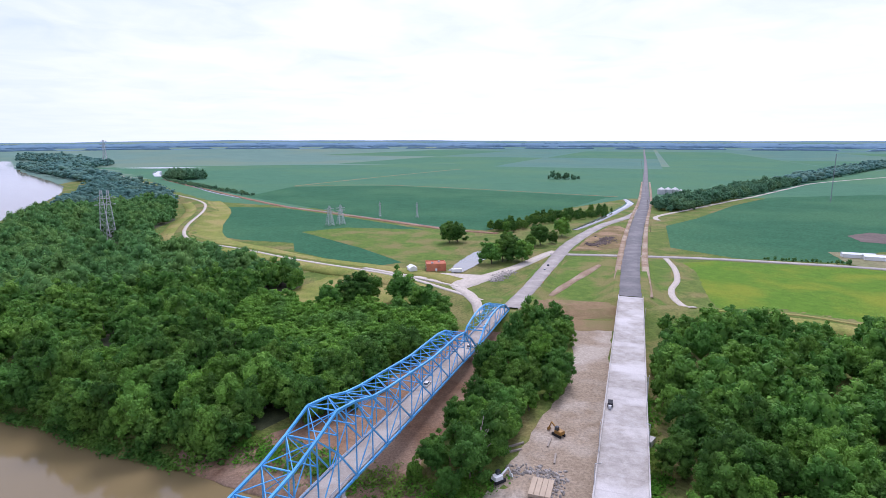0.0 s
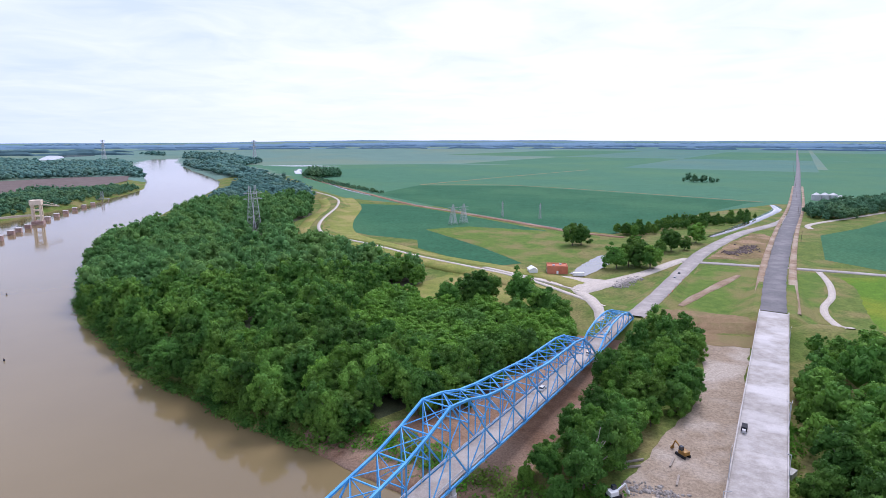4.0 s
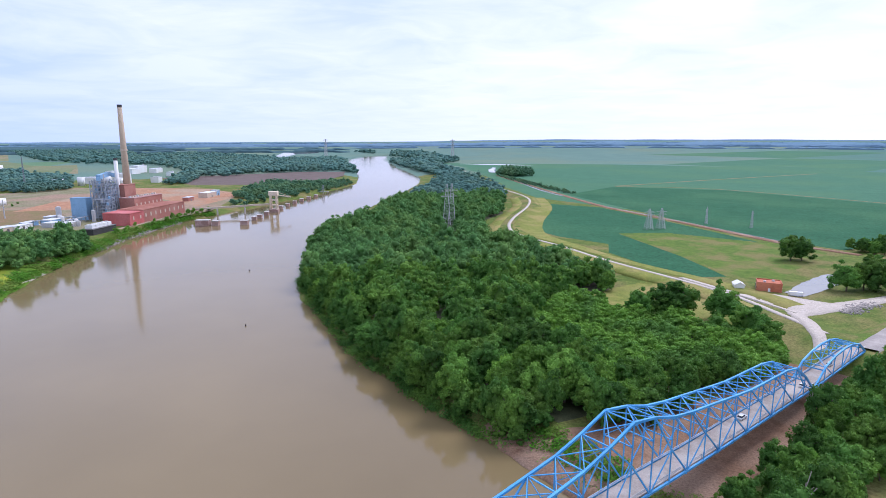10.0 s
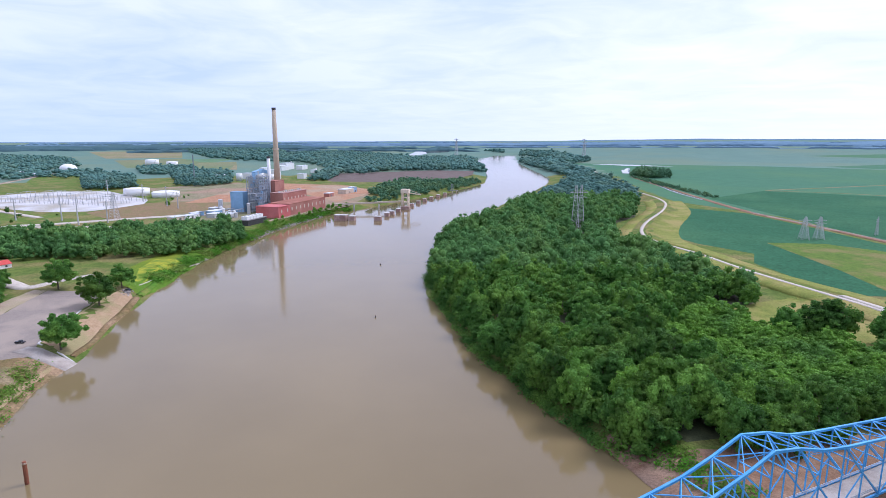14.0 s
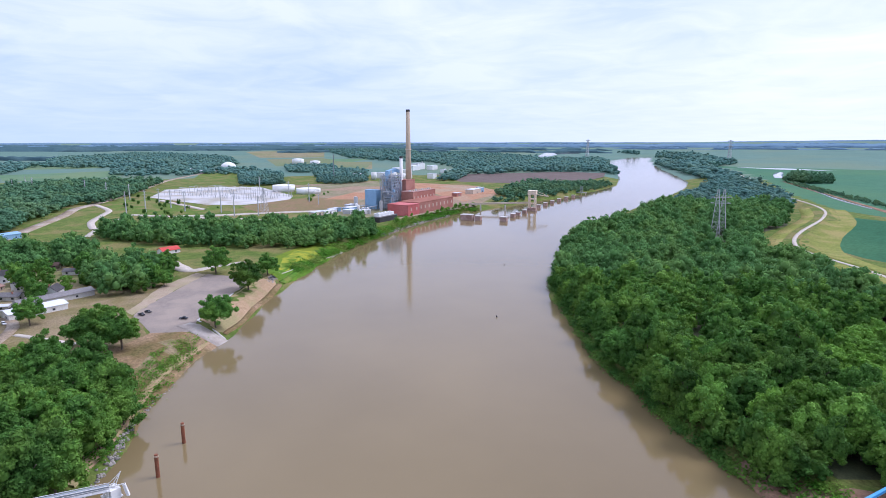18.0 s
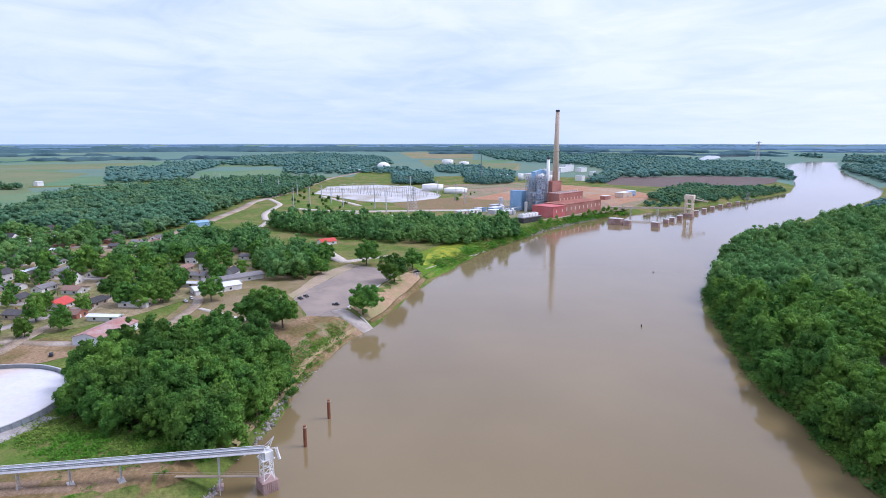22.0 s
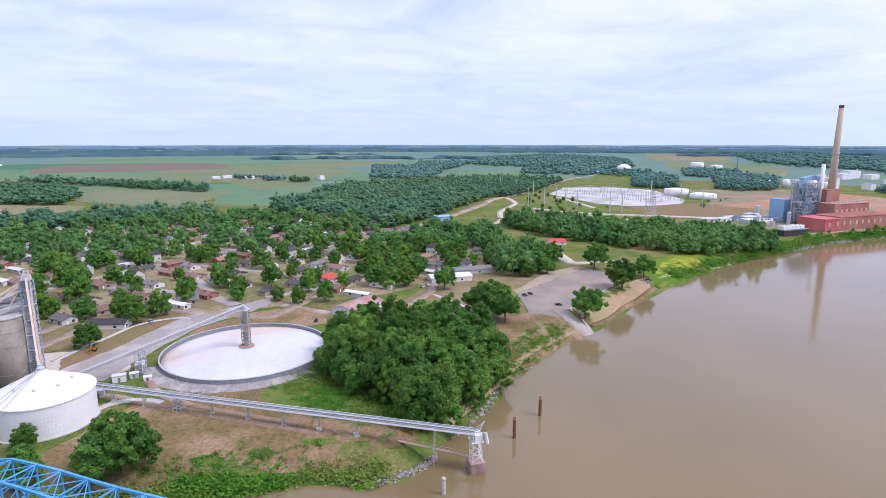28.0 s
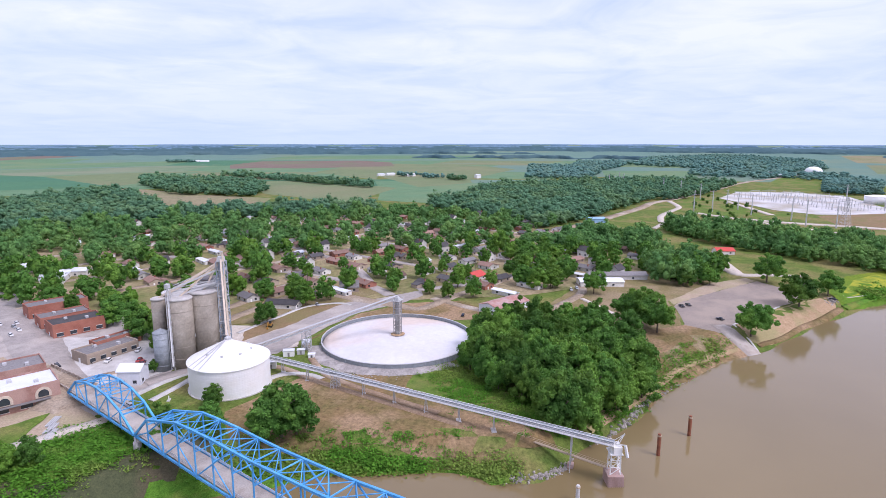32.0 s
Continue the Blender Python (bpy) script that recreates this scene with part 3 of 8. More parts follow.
def patch(name, poly, mat, label, category, lift=0.06, n=0, z=None):
    """A flat piece of ground cover bounded by the polygon."""
    poly = smooth_line(list(poly) + [poly[0]], n)[:-1] if n else list(poly)
    if max(math.hypot(x, y) for x, y in poly) < 900:
        PATCHES[0] += 1
        lift += 0.003 * PATCHES[0]
        ragged, rng = [], random.Random(len(poly) * 7 + int(abs(poly[0][0])))
        for (ax, ay), (bx, by) in zip(poly, poly[1:] + poly[:1]):
            steps = max(1, int(math.hypot(bx - ax, by - ay) / 5))
            ragged += [(ax + (bx - ax) * k / steps + rng.uniform(-0.8, 0.8), ay + (by - ay) * k / steps + rng.uniform(-0.8, 0.8)) for k in range(steps)]
        poly = ragged
    bm = bmesh.new()
    vs = [bm.verts.new((x, y, (LAND if z is None else z) + lift)) for x, y in poly]
    f = bm.faces.new(vs)
    f.normal_update()
    if f.normal.z < 0:
        f.normal_flip()
    bmesh.ops.triangulate(bm, faces=[f])
    near = max(math.hypot(x, y) for x, y in poly) < 900 and z is None
    while near:
        long = [e for e in bm.edges if e.calc_length() > 11]
        if not long or len(bm.verts) > 9000:
            break
        bmesh.ops.subdivide_edges(bm, edges=long, cuts=1)
        bmesh.ops.triangulate(bm, faces=[f for f in bm.faces if len(f.verts) > 3])
    if near and lift < 3:
        co = np.array([v.co[:2] for v in bm.verts])
        for v, h in zip(bm.verts, terrain(co[:, 0], co[:, 1])):
            sloped = h < LAND - 0.05 or h > LAND + 0.05
            v.co.z = h + (lift + (0.4 if sloped else 0.0) if not (sloped and v.is_boundary) else 0.1)
    if max(math.hypot(x, y) for x, y in poly) > 2000:
        bmesh.ops.subdivide_edges(bm, edges=bm.edges[:], cuts=5, use_grid_fill=True)
    for v in bm.verts:
        a, b, c = drawn_in(v.co.x, v.co.y, v.co.z)
        v.co = (float(a), float(b), float(c))
    me = bpy.data.meshes.new(name)
    bm.to_mesh(me)
    bm.free()
    me.materials.append(mat)
    return tagged(new(name, me), label, category, "", "structure")

# ---- fields, roads and bare ground, east side ----
patch("field", [(-420, 960), (-560, 1180), (-800, 1500), (-1100, 1900), (-1300, 2050), (-600, 2350), (300, 2420), (1200, 2100), (1800, 1600), (1200, 900), (800, 660), (560, 1010), (320, 1000), (60, 720), (-240, 870)], M_CORN, "broad pale green crop land on the east plain", "field", 0.03)
patch("field", [(-322, 859), (-293, 753), (-264, 661), (-236, 594), (-201, 570), (-146, 554), (-134, 511), (-85, 466), (-55, 448), (-34, 464), (-76, 527), (-154, 622), (-111, 653), (-20, 641), (-141, 763), (-241, 853)], M_SOY, "dark green soy field on the river plain", "field")
patch("meadow", [(-154, 624), (-76, 529), (-34, 466), (0, 470), (20, 558), (35, 611), (-10, 640), (-111, 655)], M_GRASS, "rough yellowish green meadow between crop fields", "meadow", 0.07)
patch("field", [(-350, 1023), (-131, 781), (-5, 663), (48, 634), (284, 1010), (307, 1021), (-105, 1277), (-323, 1246)], M_SOY, "dark green soy field beside the ditch", "field")
patch("field", [(213, 533), (262, 674), (325, 738), (451, 895), (576, 1021), (819, 1081), (968, 886), (723, 619), (512, 542), (392, 511), (332, 462), (250, 483)], M_SOY, "dark green soy field beside the new road", "field")
patch("field", [(197, 465), (226, 471), (326, 444), (479, 370), (420, 230), (239, 301), (197, 325), (160, 322), (179, 389), (193, 427)], M_LUSH, "bright green grass field behind the levee", "field")
patch("meadow", [(94, 367), (109, 347), (136, 411), (153, 469), (155, 484), (109, 487), (90, 434)], M_GRASS, "weedy green embankment beside the new road", "meadow", 0.08)
strip("bare_streak", [(69, 360), (80, 380), (92, 400), (108, 426), (126, 455)], [3, 6, 5, 7, 3], M_DIRT, "tan bare soil streak on the grass", "bare ground", 0.45)
patch("meadow", [(60, 352), (90, 443), (107, 478), (157, 484), (119, 374), (104, 341), (76, 348)], M_GRASS, "weedy green ground between the highways", "meadow", 0.1)
patch("meadow", [(130, 343), (145, 338), (166, 409), (189, 477), (170, 483), (155, 439)], M_GRASS, "grassy slope beside the new road", "meadow", 0.08)
patch("construction_yard", [(117, 516), (160, 609), (198, 672), (208, 652), (184, 590), (167, 530)], M_TRAMPLED, "dusty weedy construction yard between the highways", "bare ground", 0.08, n=2)
patch("dirt_pad", [(68, 298), (90, 296), (57, 189), (38, 132), (19, 128), (4, 139), (19, 160), (37, 196), (52, 224), (60, 253)], M_PAD, "tan graded dirt pad beside the new bridge", "bare ground", 0.08)
patch("bare_ground", [(48, 341), (70, 347), (104, 337), (99, 304), (92, 291), (70, 291), (60, 312)], M_BROWNSOIL, "brown tilled soil below the levee", "bare ground", 0.15)
strip("river_bank", [(-88, 177), (-62, 168), (-36, 158), (-10, 149), (14, 142)], [8, 16, 18, 16, 10], M_RUST_DIRT, "reddish bare muddy bank below the old bridge", "river bank", 0.35)
patch("bare_ground", [(-62, 173), (-13, 147), (29, 262), (33, 289), (7, 293), (-5, 256), (-46, 192), (-72, 172)], M_RUST_DIRT, "reddish bare soil below the old bridge", "bare ground", 0.07)
patch("gravel_pad", [(-22, 404), (-8, 397), (35, 408), (33, 418), (0, 426), (-18, 422)], M_GRAVEL, "white gravel yard by the pump house", "gravel yard", 0.1)
patch("meadow", [(-108, 341), (-96, 388), (-79, 424), (-46, 412), (-20, 380), (-4, 352), (-2, 322), (-34, 334), (-53, 333), (-76, 335)], M_LEVEE, "dry yellow-brown grass in the clearing by the levee", "meadow", 0.08)
strip("levee_road", LEVEE[7:], 3.6, M_GRAVEL, "pale gravel track along the levee crown", "track", 0.28)
strip("levee_road", LEVEE[:5], 3.2, M_LEVEE, "grassy track along the levee crown", "track", 0.28)
strip("levee_slope", [(-15, 369), (-48, 401), (-125, 451), (-181, 494), (-237, 527), (-276, 568), (-307, 650), (-349, 795), (-406, 910)], 14, M_LEVEE, "yellow-green mown levee slope", "levee", 0.3)
strip("levee_slope", [(12, 396), (-20, 426), (-112, 475), (-169, 518), (-217, 554), (-247, 595), (-274, 671), (-315, 805), (-377, 936)], [18, 16, 18, 22, 30, 34, 30, 34, 30], M_LEVEE, "yellow-green mown levee slope", "levee", 0.3)
strip("levee_slope", [(330, 213), (226, 273), (193, 297), (148, 305)], 12, M_LEVEE, "yellow-green mown levee slope", "levee", 0.3)
strip("gravel_road", [(20, 308), (20, 330), (16, 352), (10, 376), (16, 394), (36, 417), (61, 451), (87, 493), (102, 513)], [5, 6, 8, 10, 18, 13, 9, 9, 10], M_GRAVEL, "white gravel road forking from the highway", "road", 0.28)
strip("gravel_road", [(10, 384), (-17, 396), (-60, 428)], 5, M_GRAVEL, "white gravel road to the levee", "road", 0.5)
strip("old_highway", [(37, 311), (57, 369), (90, 464), (123, 551), (183, 668), (250, 766), (311, 889)], [9.5, 9.5, 11, 12, 11, 10, 8], M_ASPHALT, "worn grey asphalt highway leading off the old bridge", "road", 0.2, zs=[13.2, 9.9, 7.3, 6.7, 6.6, 6.6, 6.6])
strip("crossroad", [(94, 500), (160, 492), (223, 481), (285, 463), (344, 441), (479, 370), (800, 270)], 8, M_ASPHALT, "grey asphalt crossroad", "road", 0.22)
strip("new_highway", [(113, 338), (135, 407), (163, 490), (230, 678), (325, 931), (450, 1292), (900, 2600), (1930, 5630), (5000, 14600)], [13, 13, 14, 15, 15, 13, 12, 14, 20], M_DARKASPH, "dark newly paved highway running straight over the plain", "road", 0.32,
      zs=[12.3, 10.5, 7.0, 6.6, 6.6, 6.6, 6.6, 6.6, 6.6])
for _s in (-1, 1):
    strip("road_shoulder", [(116 + 8.5 * _s, 343 - 3 * _s), (168 + 9.5 * _s, 503 - 3 * _s), (240 + 9.5 * _s, 705 - 3 * _s), (345 + 9 * _s, 987 - 3 * _s), (490 + 8 * _s, 1405 - 3 * _s)], [6, 5, 4, 4, 4], M_DIRT, "tan dirt shoulder beside the new highway", "road shoulder", 0.12, zs=[11.2, 6.7, 6.6, 6.6, 6.6])
strip("gravel_track", [(189, 481), (181, 442), (168, 404), (153, 376), (146, 352), (145, 323)], 4.2, M_GRAVEL, "winding white gravel access track", "track", 0.3)
strip("gravel_track", [(270, 720), (285, 762), (370, 850), (490, 972), (560, 1040), (719, 1210), (900, 1390), (1272, 1640)], 6, M_GRAVEL, "pale farm track beside the soy field", "track", 0.15)
strip("farm_track", [(-323, 1254), (-105, 1283), (311, 1029)], 6, M_STUBBLE, "pale farm track between the fields", "track", 0.15)
strip("farm_track", [(-323, 1262), (-150, 1627), (62, 2035)], 8, M_STUBBLE, "pale farm track between the fields", "track", 0.15)
strip("drainage_ditch", [(59, 615), (41, 623), (-10, 655), (-141, 778), (-241, 869), (-361, 1017), (-567, 1283), (-700, 1459)], [9, 9, 10, 11, 11, 10, 10, 10], M_RUST_DIRT, "reddish brown drainage bank across the fields", "ditch", 0.14)
strip("ditch_water", [(20, 637), (-141, 783), (-241, 874)], 2.5, M_POND, "thin line of pale water in the ditch", "ditch", 0.2)
strip("canal", [(-905, 1850), (-850, 1730), (-770, 1580)], [20, 26, 24], M_POND, "short pale canal reflecting the sky", "canal", 0.2)
strip("ditch_water", [(-589, 1331), (-505, 1200), (-430, 1092), (-345, 988)], [9, 6, 9, 5], M_POND, "pale water standing in the ditch", "ditch", 0.35)
strip("canal", [(146, 639), (186, 705), (238, 801), (295, 915), (311, 983)], [6, 10, 12, 13, 8], M_POND, "narrow canal reflecting the sky beside the highway", "canal", 0.2)
patch("pond", [(4, 434), (13, 426), (24, 447), (38, 486), (35, 508), (29, 508), (18, 482)], M_POND, "small pale pond by the pump house", "pond", 0.25, n=4)
patch("field", [(-1330, 1990), (-1560, 2380), (-1480, 2390), (-1240, 2020), (-1118, 1790), (-1190, 1850)], M_LEVEE, "yellow-green meadow by the upstream bank", "field", 0.2)
patch("pond", [(-1172, 2054), (-993, 2123), (-844, 2082), (-1003, 2023)], M_POND, "thin pale pool on the far plain", "pond", 0.3)
patch("farmyard", [(330, 462), (347, 512), (389, 502), (410, 470), (380, 428), (335, 446)], M_STUBBLE, "bare tan farmyard beside the crossroad", "yard", 0.2)
patch("spoil_heap", [(415, 566), (427, 604), (465, 624), (480, 610), (436, 552)], M_TILLED, "grey-brown spoil ground in the soy field", "bare ground", 0.2)
# distant farm fields in a rough grid along the highway's direction
_rng = random.Random(5)
_ux, _uy = 0.330, 0.944
for _i, (s0, s1) in enumerate([(1290, 1700), (1706, 2150), (2160, 3400), (3415, 5600), (5630, 9000), (9050, 16000), (16100, 40000)]):
    for _j, (o0, o1) in enumerate([(-12000, -4320), (-4300, -2170), (-2160, -1310), (-1305, -630), (-625, -14), (16, 580), (585, 1370), (1380, 2650), (2670, 6000), (6020, 16000)]):
        if s0 < 3000 and o0 < -1350 or s0 < 6000 and o0 < -2200 or s0 < 2000 and o0 < -900:
            continue
        q = [(70 + _ux * s + _uy * o, _uy * s - _ux * o) for s, o in ((s0, o0), (s0, o1), (s1, o1), (s1, o0))]
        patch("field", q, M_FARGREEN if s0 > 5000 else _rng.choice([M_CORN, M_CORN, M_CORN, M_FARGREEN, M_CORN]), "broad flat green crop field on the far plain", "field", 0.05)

# ---- west side ground cover ----
patch("parking_lot", [(-450, 86), (-424, 107), (-406, 107), (-382, 87), (-355, 69), (-332, 55), (-318, 50), (-316, 38), (-322, 31), (-345, 29), (-366, 27), (-406, 53)], M_LOT, "large weathered riverside parking lot", "parking lot", 0.11)
patch("bare_ground", [(-366, 27), (-386, 22), (-430, 51), (-458, 80), (-450, 86), (-406, 53)], M_LOTEDGE, "strip of bare tan gravel along the parking lot", "bare ground", 0.09)
strip("lot_kerb", [(-382, 87.5), (-355, 69.5), (-334, 56), (-318, 62), (-311, 65)], 0.9, M_CONCRETE, "pale concrete kerb along the parking lot", "kerb", 0.35, smooth=False)
patch("bare_ground", [(-354, 69), (-381, 88), (-405, 107), (-420, 124), (-404, 124), (-386, 116), (-356, 95), (-328, 77), (-318, 68), (-318, 63), (-334, 57)], M_SAND, "sandy ground between parking lot and river", "bare ground", 0.1)
strip("river_bank", [(-196, -10), (-222, 3), (-240, 10), (-262, 20), (-286, 35), (-308, 54)], [5, 7, 8, 8, 8, 6], M_SAND, "bare sandy river bank", "river bank", 0.3)
strip("bank_grass", [(-316, 66), (-338, 82), (-362, 97), (-386, 114), (-404, 126)], [2, 3, 3, 4, 3], M_TRAMPLED, "dry olive-brown grass on the river bank", "grass", 0.4)
strip("bank_grass", [(-408, 129), (-440, 154), (-500, 209)], [4, 4, 6], M_FRESHGREEN, "fresh green grass on the river bank", "grass", 0.45)
strip("boat_ramp", [(-330, 48), (-320, 53), (-311, 59), (-303, 66)], [8, 9, 9, 9], M_OLDDECK, "stained concrete boat ramp into the river", "boat ramp", 0.35, n=4)
patch("meadow", [(-428, 125), (-405, 129), (-505, 225), (-537, 203), (-491, 153), (-451, 131)], M_LUSH, "bright green grass on the river bank", "meadow", 0.07)
patch("meadow", [(-438, 137), (-423, 139), (-485, 195), (-504, 175), (-476, 153)], M_YELLOW, "yellow flowering weeds on the bank", "meadow", 0.12)
strip("gravel_track", [(-429, 135), (-463, 173), (-503, 219)], 3, M_GRAVEL, "pale path along the river bank", "path", 0.2)
patch("bare_ground", [(-178, -18), (-164, -40), (-159, -57), (-157, -76), (-149, -92), (-141, -103), (-141, -124), (-157, -138), (-195, -128), (-219, -81), (-210, -39)], M_TRAMPLED, "trampled olive-brown earth round the conveyor", "bare ground", 0.07)
patch("meadow", [(-187, -15), (-215, -53), (-226, -86), (-200, -83), (-186, -48)], M_GRASS, "green grass beside the grain bunker", "meadow", 0.09)
strip("bank_grass", [(-116, -133), (-132, -105), (-143, -85), (-149, -65), (-154, -45), (-160, -31)], [13, 11, 11, 10, 9, 6], M_FRESHGREEN, "thick fresh green grass along the river bank", "grass", 0.35)
strip("gravel_track", [(-176, -52), (-184, -86), (-192, -119), (-200, -151), (-181, -198), (-157, -216)], 3, M_DIRT, "rutted dirt track along the conveyor", "track", 0.16)
patch("gravel_yard", [(-200, -174), (-225, -151), (-253, -163), (-242, -206), (-209, -216)], M_GRAVEL, "white gravel yard by the grain elevator", "gravel yard", 0.1)
patch("gravel_yard", [(-178, -189), (-200, -174), (-206, -216), (-191, -246), (-168, -246), (-157, -214)], M_CONCRETE, "pale concrete yard beside the shops", "gravel yard", 0.08)
patch("paving", [(-112, -186), (-150, -178), (-196, -190), (-216, -216), (-238, -262), (-262, -330), (-222, -346), (-168, -296), (-124, -240)], M_ASPHALT, "worn grey paving round the main street", "paving", 0.05)
strip("street", [(-150, -203), (-166, -238), (-182, -268), (-206, -312), (-228, -354), (-262, -430), (-310, -560), (-380, -740)], [15, 18, 22, 22, 20, 16, 12, 10], M_ASPHALT, "wide grey main street through the town", "street", 0.16)
patch("paving", [(-168, -272), (-156, -240), (-146, -203), (-136, -172), (-122, -168), (-108, -186), (-126, -232), (-140, -275)], M_LOTEDGE, "dusty tan paving beside the bridge ramp", "paving", 0.1)
patch("paving", [(-216, -216), (-194, -186), (-167, -190), (-158, -205), (-176, -250), (-198, -270), (-206, -246)], M_CONCRETE, "pale concrete car park beside the shops", "paving", 0.1)
patch("paving", [(-200, -168), (-224, -180), (-253, -174), (-281, -171), (-300, -168), (-318, -151), (-346, -133), (-334, -126), (-311, -134), (-283, -150), (-242, -154), (-214, -155)], M_ASPHALT, "grey apron between the elevator and the houses", "paving", 0.1)
patch("bare_ground", [(-222, -181), (-240, -192), (-258, -189), (-283, -184), (-296, -172), (-299, -166), (-281, -170), (-253, -173)], M_BROWNSOIL, "brown graded dirt beside the apron", "bare ground", 0.12)
strip("path", [(-232, -191), (-246, -190), (-263, -187.5), (-286, -184), (-299, -171), (-299, -160)], 2.4, M_CONCRETE, "pale concrete path along the lawn", "path", 0.3)
patch("lawn", [(-240, -206), (-256, -190), (-300, -172), (-330, -156), (-350, -176), (-352, -222), (-300, -228), (-262, -226)], M_DRYLAWN, "dry tan lawn beside the bungalow", "lawn", 0.11)
patch("bare_ground", [(-222, -152), (-243, -151), (-284, -147), (-313, -131), (-330, -100), (-318, -82), (-300, -74), (-291, -90), (-291, -125), (-262, -147)], M_TRAMPLED, "worn tan ground round the bunker", "bare ground", 0.09)
strip("gravel_track", [(-330, -118), (-318, -92), (-308, -60), (-330, -44), (-372, -30), (-400, -34)], 6, M_PAD, "pale dirt lane behind the grove", "track", 0.3)
strip("gravel_track", [(-214, -136), (-200, -120), (-192, -100), (-186, -78), (-182, -62)], 3, M_DIRT, "rutted pale dirt lane under the conveyor", "track", 0.2)
strip("path", [(-186, -141), (-192, -139), (-196, -134), (-197, -126), (-195, -119)], 3, M_CONCRETE, "curved pale concrete ramp beside the tank", "path", 0.25)
strip("path", [(-157, -181), (-170, -180), (-182, -177), (-196, -172)], 3.2, M_CONCRETE, "pale concrete lane beside the silos", "path", 0.25)
strip("path", [(-155, -171), (-167, -171), (-177, -171.5)], 2.6, M_CONCRETE, "pale concrete lane beside the tank", "path", 0.25)
strip("street", [(-240, -212), (-277, -209), (-305, -203), (-317, -185), (-312, -162), (-308, -137), (-306, -117), (-339, -107), (-375, -92), (-420, -80)], [7, 7, 9, 10, 10, 8, 7, 7, 6, 6], M_PAD, "dusty tan residential street", "street", 0.24)
strip("street", [(-317, -205), (-345, -225), (-380, -250), (-430, -300)], 7, M_PAD, "dusty tan residential street", "street", 0.23)
strip("street", [(-167, -186), (-190, -176), (-206, -160)], 7, M_ASPHALT, "grey lane behind the grain tank", "street", 0.2)
strip("street", [(-327, -146), (-348, -176), (-358, -220), (-372, -300), (-380, -380)], 8, M_ASPHALT, "grey residential street", "street", 0.21)
strip("street", [(-358, -220), (-305, -227), (-265, -228), (-216, -250)], 7, M_PAD, "gravel residential street", "street", 0.19)
strip("street", [(-346, -135), (-383, -98), (-443, -67), (-546, -31), (-640, -70)], 7, M_ASPHALT, "grey residential street", "street", 0.2)
strip("street", [(-356, -176), (-402, -215), (-433, -266), (-480, -350), (-540, -470)], 7, M_ASPHALT, "grey residential street", "street", 0.18)
for _k in range(4):
    strip("street", [(-392 - 62 * _k, -96 + 26 * _k), (-420 - 62 * _k, -170 + 20 * _k), (-452 - 60 * _k, -270 + 12 * _k), (-500 - 56 * _k, -400 + 6 * _k)], 6, M_ASPHALT, "grey residential street with gravel edges", "street", 0.17)
for _k in range(4):
    strip("street", [(-225 - 24 * _k, -345 - 50 * _k), (-330 - 24 * _k, -300 - 50 * _k), (-470 - 24 * _k, -245 - 50 * _k), (-640 - 24 * _k, -180 - 50 * _k)], 6, M_PAD, "pale gravel residential street", "street", 0.22)
HIGHWAY = [(-531, -179), (-600, -112), (-638, -86), (-679, -69), (-737, -44), (-777, -34), (-897, 2), (-980, 20), (-1060, 56), (-1288, 142), (-1564, 243), (-1984, 468)]
strip("highway", HIGHWAY, 13, M_PAD, "dusty tan highway leading past the power plant", "road", 0.3)
strip("gravel_track", [(-1023, 47), (-936, 58), (-879, 46), (-813, 30), (-748, 29)], 8, M_GRAVEL, "white access road by the highway", "track", 0.25)
strip("gravel_track", [(-691, 19), (-768, 39), (-845, 70)], 6, M_GRAVEL, "white access road by the highway", "track", 0.25)
strip("gravel_track", [(-816, 126), (-797, 175), (-784, 244), (-760, 315), (-713, 355)], 14, M_GRAVEL, "pale plant road beside the wood", "track", 0.25)
strip("gravel_track", [(-548, 66), (-520, 70), (-485, 73), (-468, 79), (-474, 98), (-478, 121)], [6, 9, 12, 9, 6, 5], M_GRAVEL, "pale gravel drive behind the parking lot", "track", 0.2)
strip("gravel_track", [(-360, -28), (-326, -2)], 3, M_GRAVEL, "narrow path across the lawn", "path", 0.2)
patch("lawn", [(-320, -51), (-293, 5), (-336, 19), (-370, 23), (-457, 65), (-485, 46), (-406, -31)], M_DRYLAWN, "dry tan lawn by the parking lot", "lawn", 0.07)
patch("lawn", [(-340, -38), (-377, -18), (-371, 24), (-340, 29), (-318, 30), (-306, 46), (-280, 41), (-252, 27), (-290, 8), (-313, -12)], M_DRYLAWN, "dry brown lawn above the river bank", "lawn", 0.08)
patch("bare_ground", [(-285, -2), (-262, 8), (-240, 15), (-224, 12), (-246, 23), (-272, 41), (-302, 64), (-316, 50), (-324, 31), (-304, 4)], M_TRAMPLED, "bare olive-brown ground sloping to the shore", "bare ground", 0.12)
patch("plant_yard", [(-682, 304), (-654, 404), (-698, 527), (-802, 651), (-1002, 713), (-1246, 631), (-1229, 426), (-987, 386), (-806, 284)], M_YARD, "dusty weedy yard round the power plant", "yard", 0.08)
patch("coal_yard", [(-758, 548), (-844, 713), (-1004, 755), (-1198, 672), (-996, 609)], M_ORANGE_EARTH, "orange-tan bare earth of the old coal yard", "bare ground", 0.12)
patch("bare_ground", [(-887, 227), (-953, 334), (-919, 405), (-888, 423), (-796, 360), (-779, 281), (-748, 229)], M_BROWNSOIL, "brown bare ground beside the power plant", "bare ground", 0.14)
patch("bare_ground", [(-914, 371), (-1044, 513), (-941, 477), (-876, 427)], M_ORANGE_EARTH, "orange bare earth behind the plant sheds", "bare ground", 0.16)
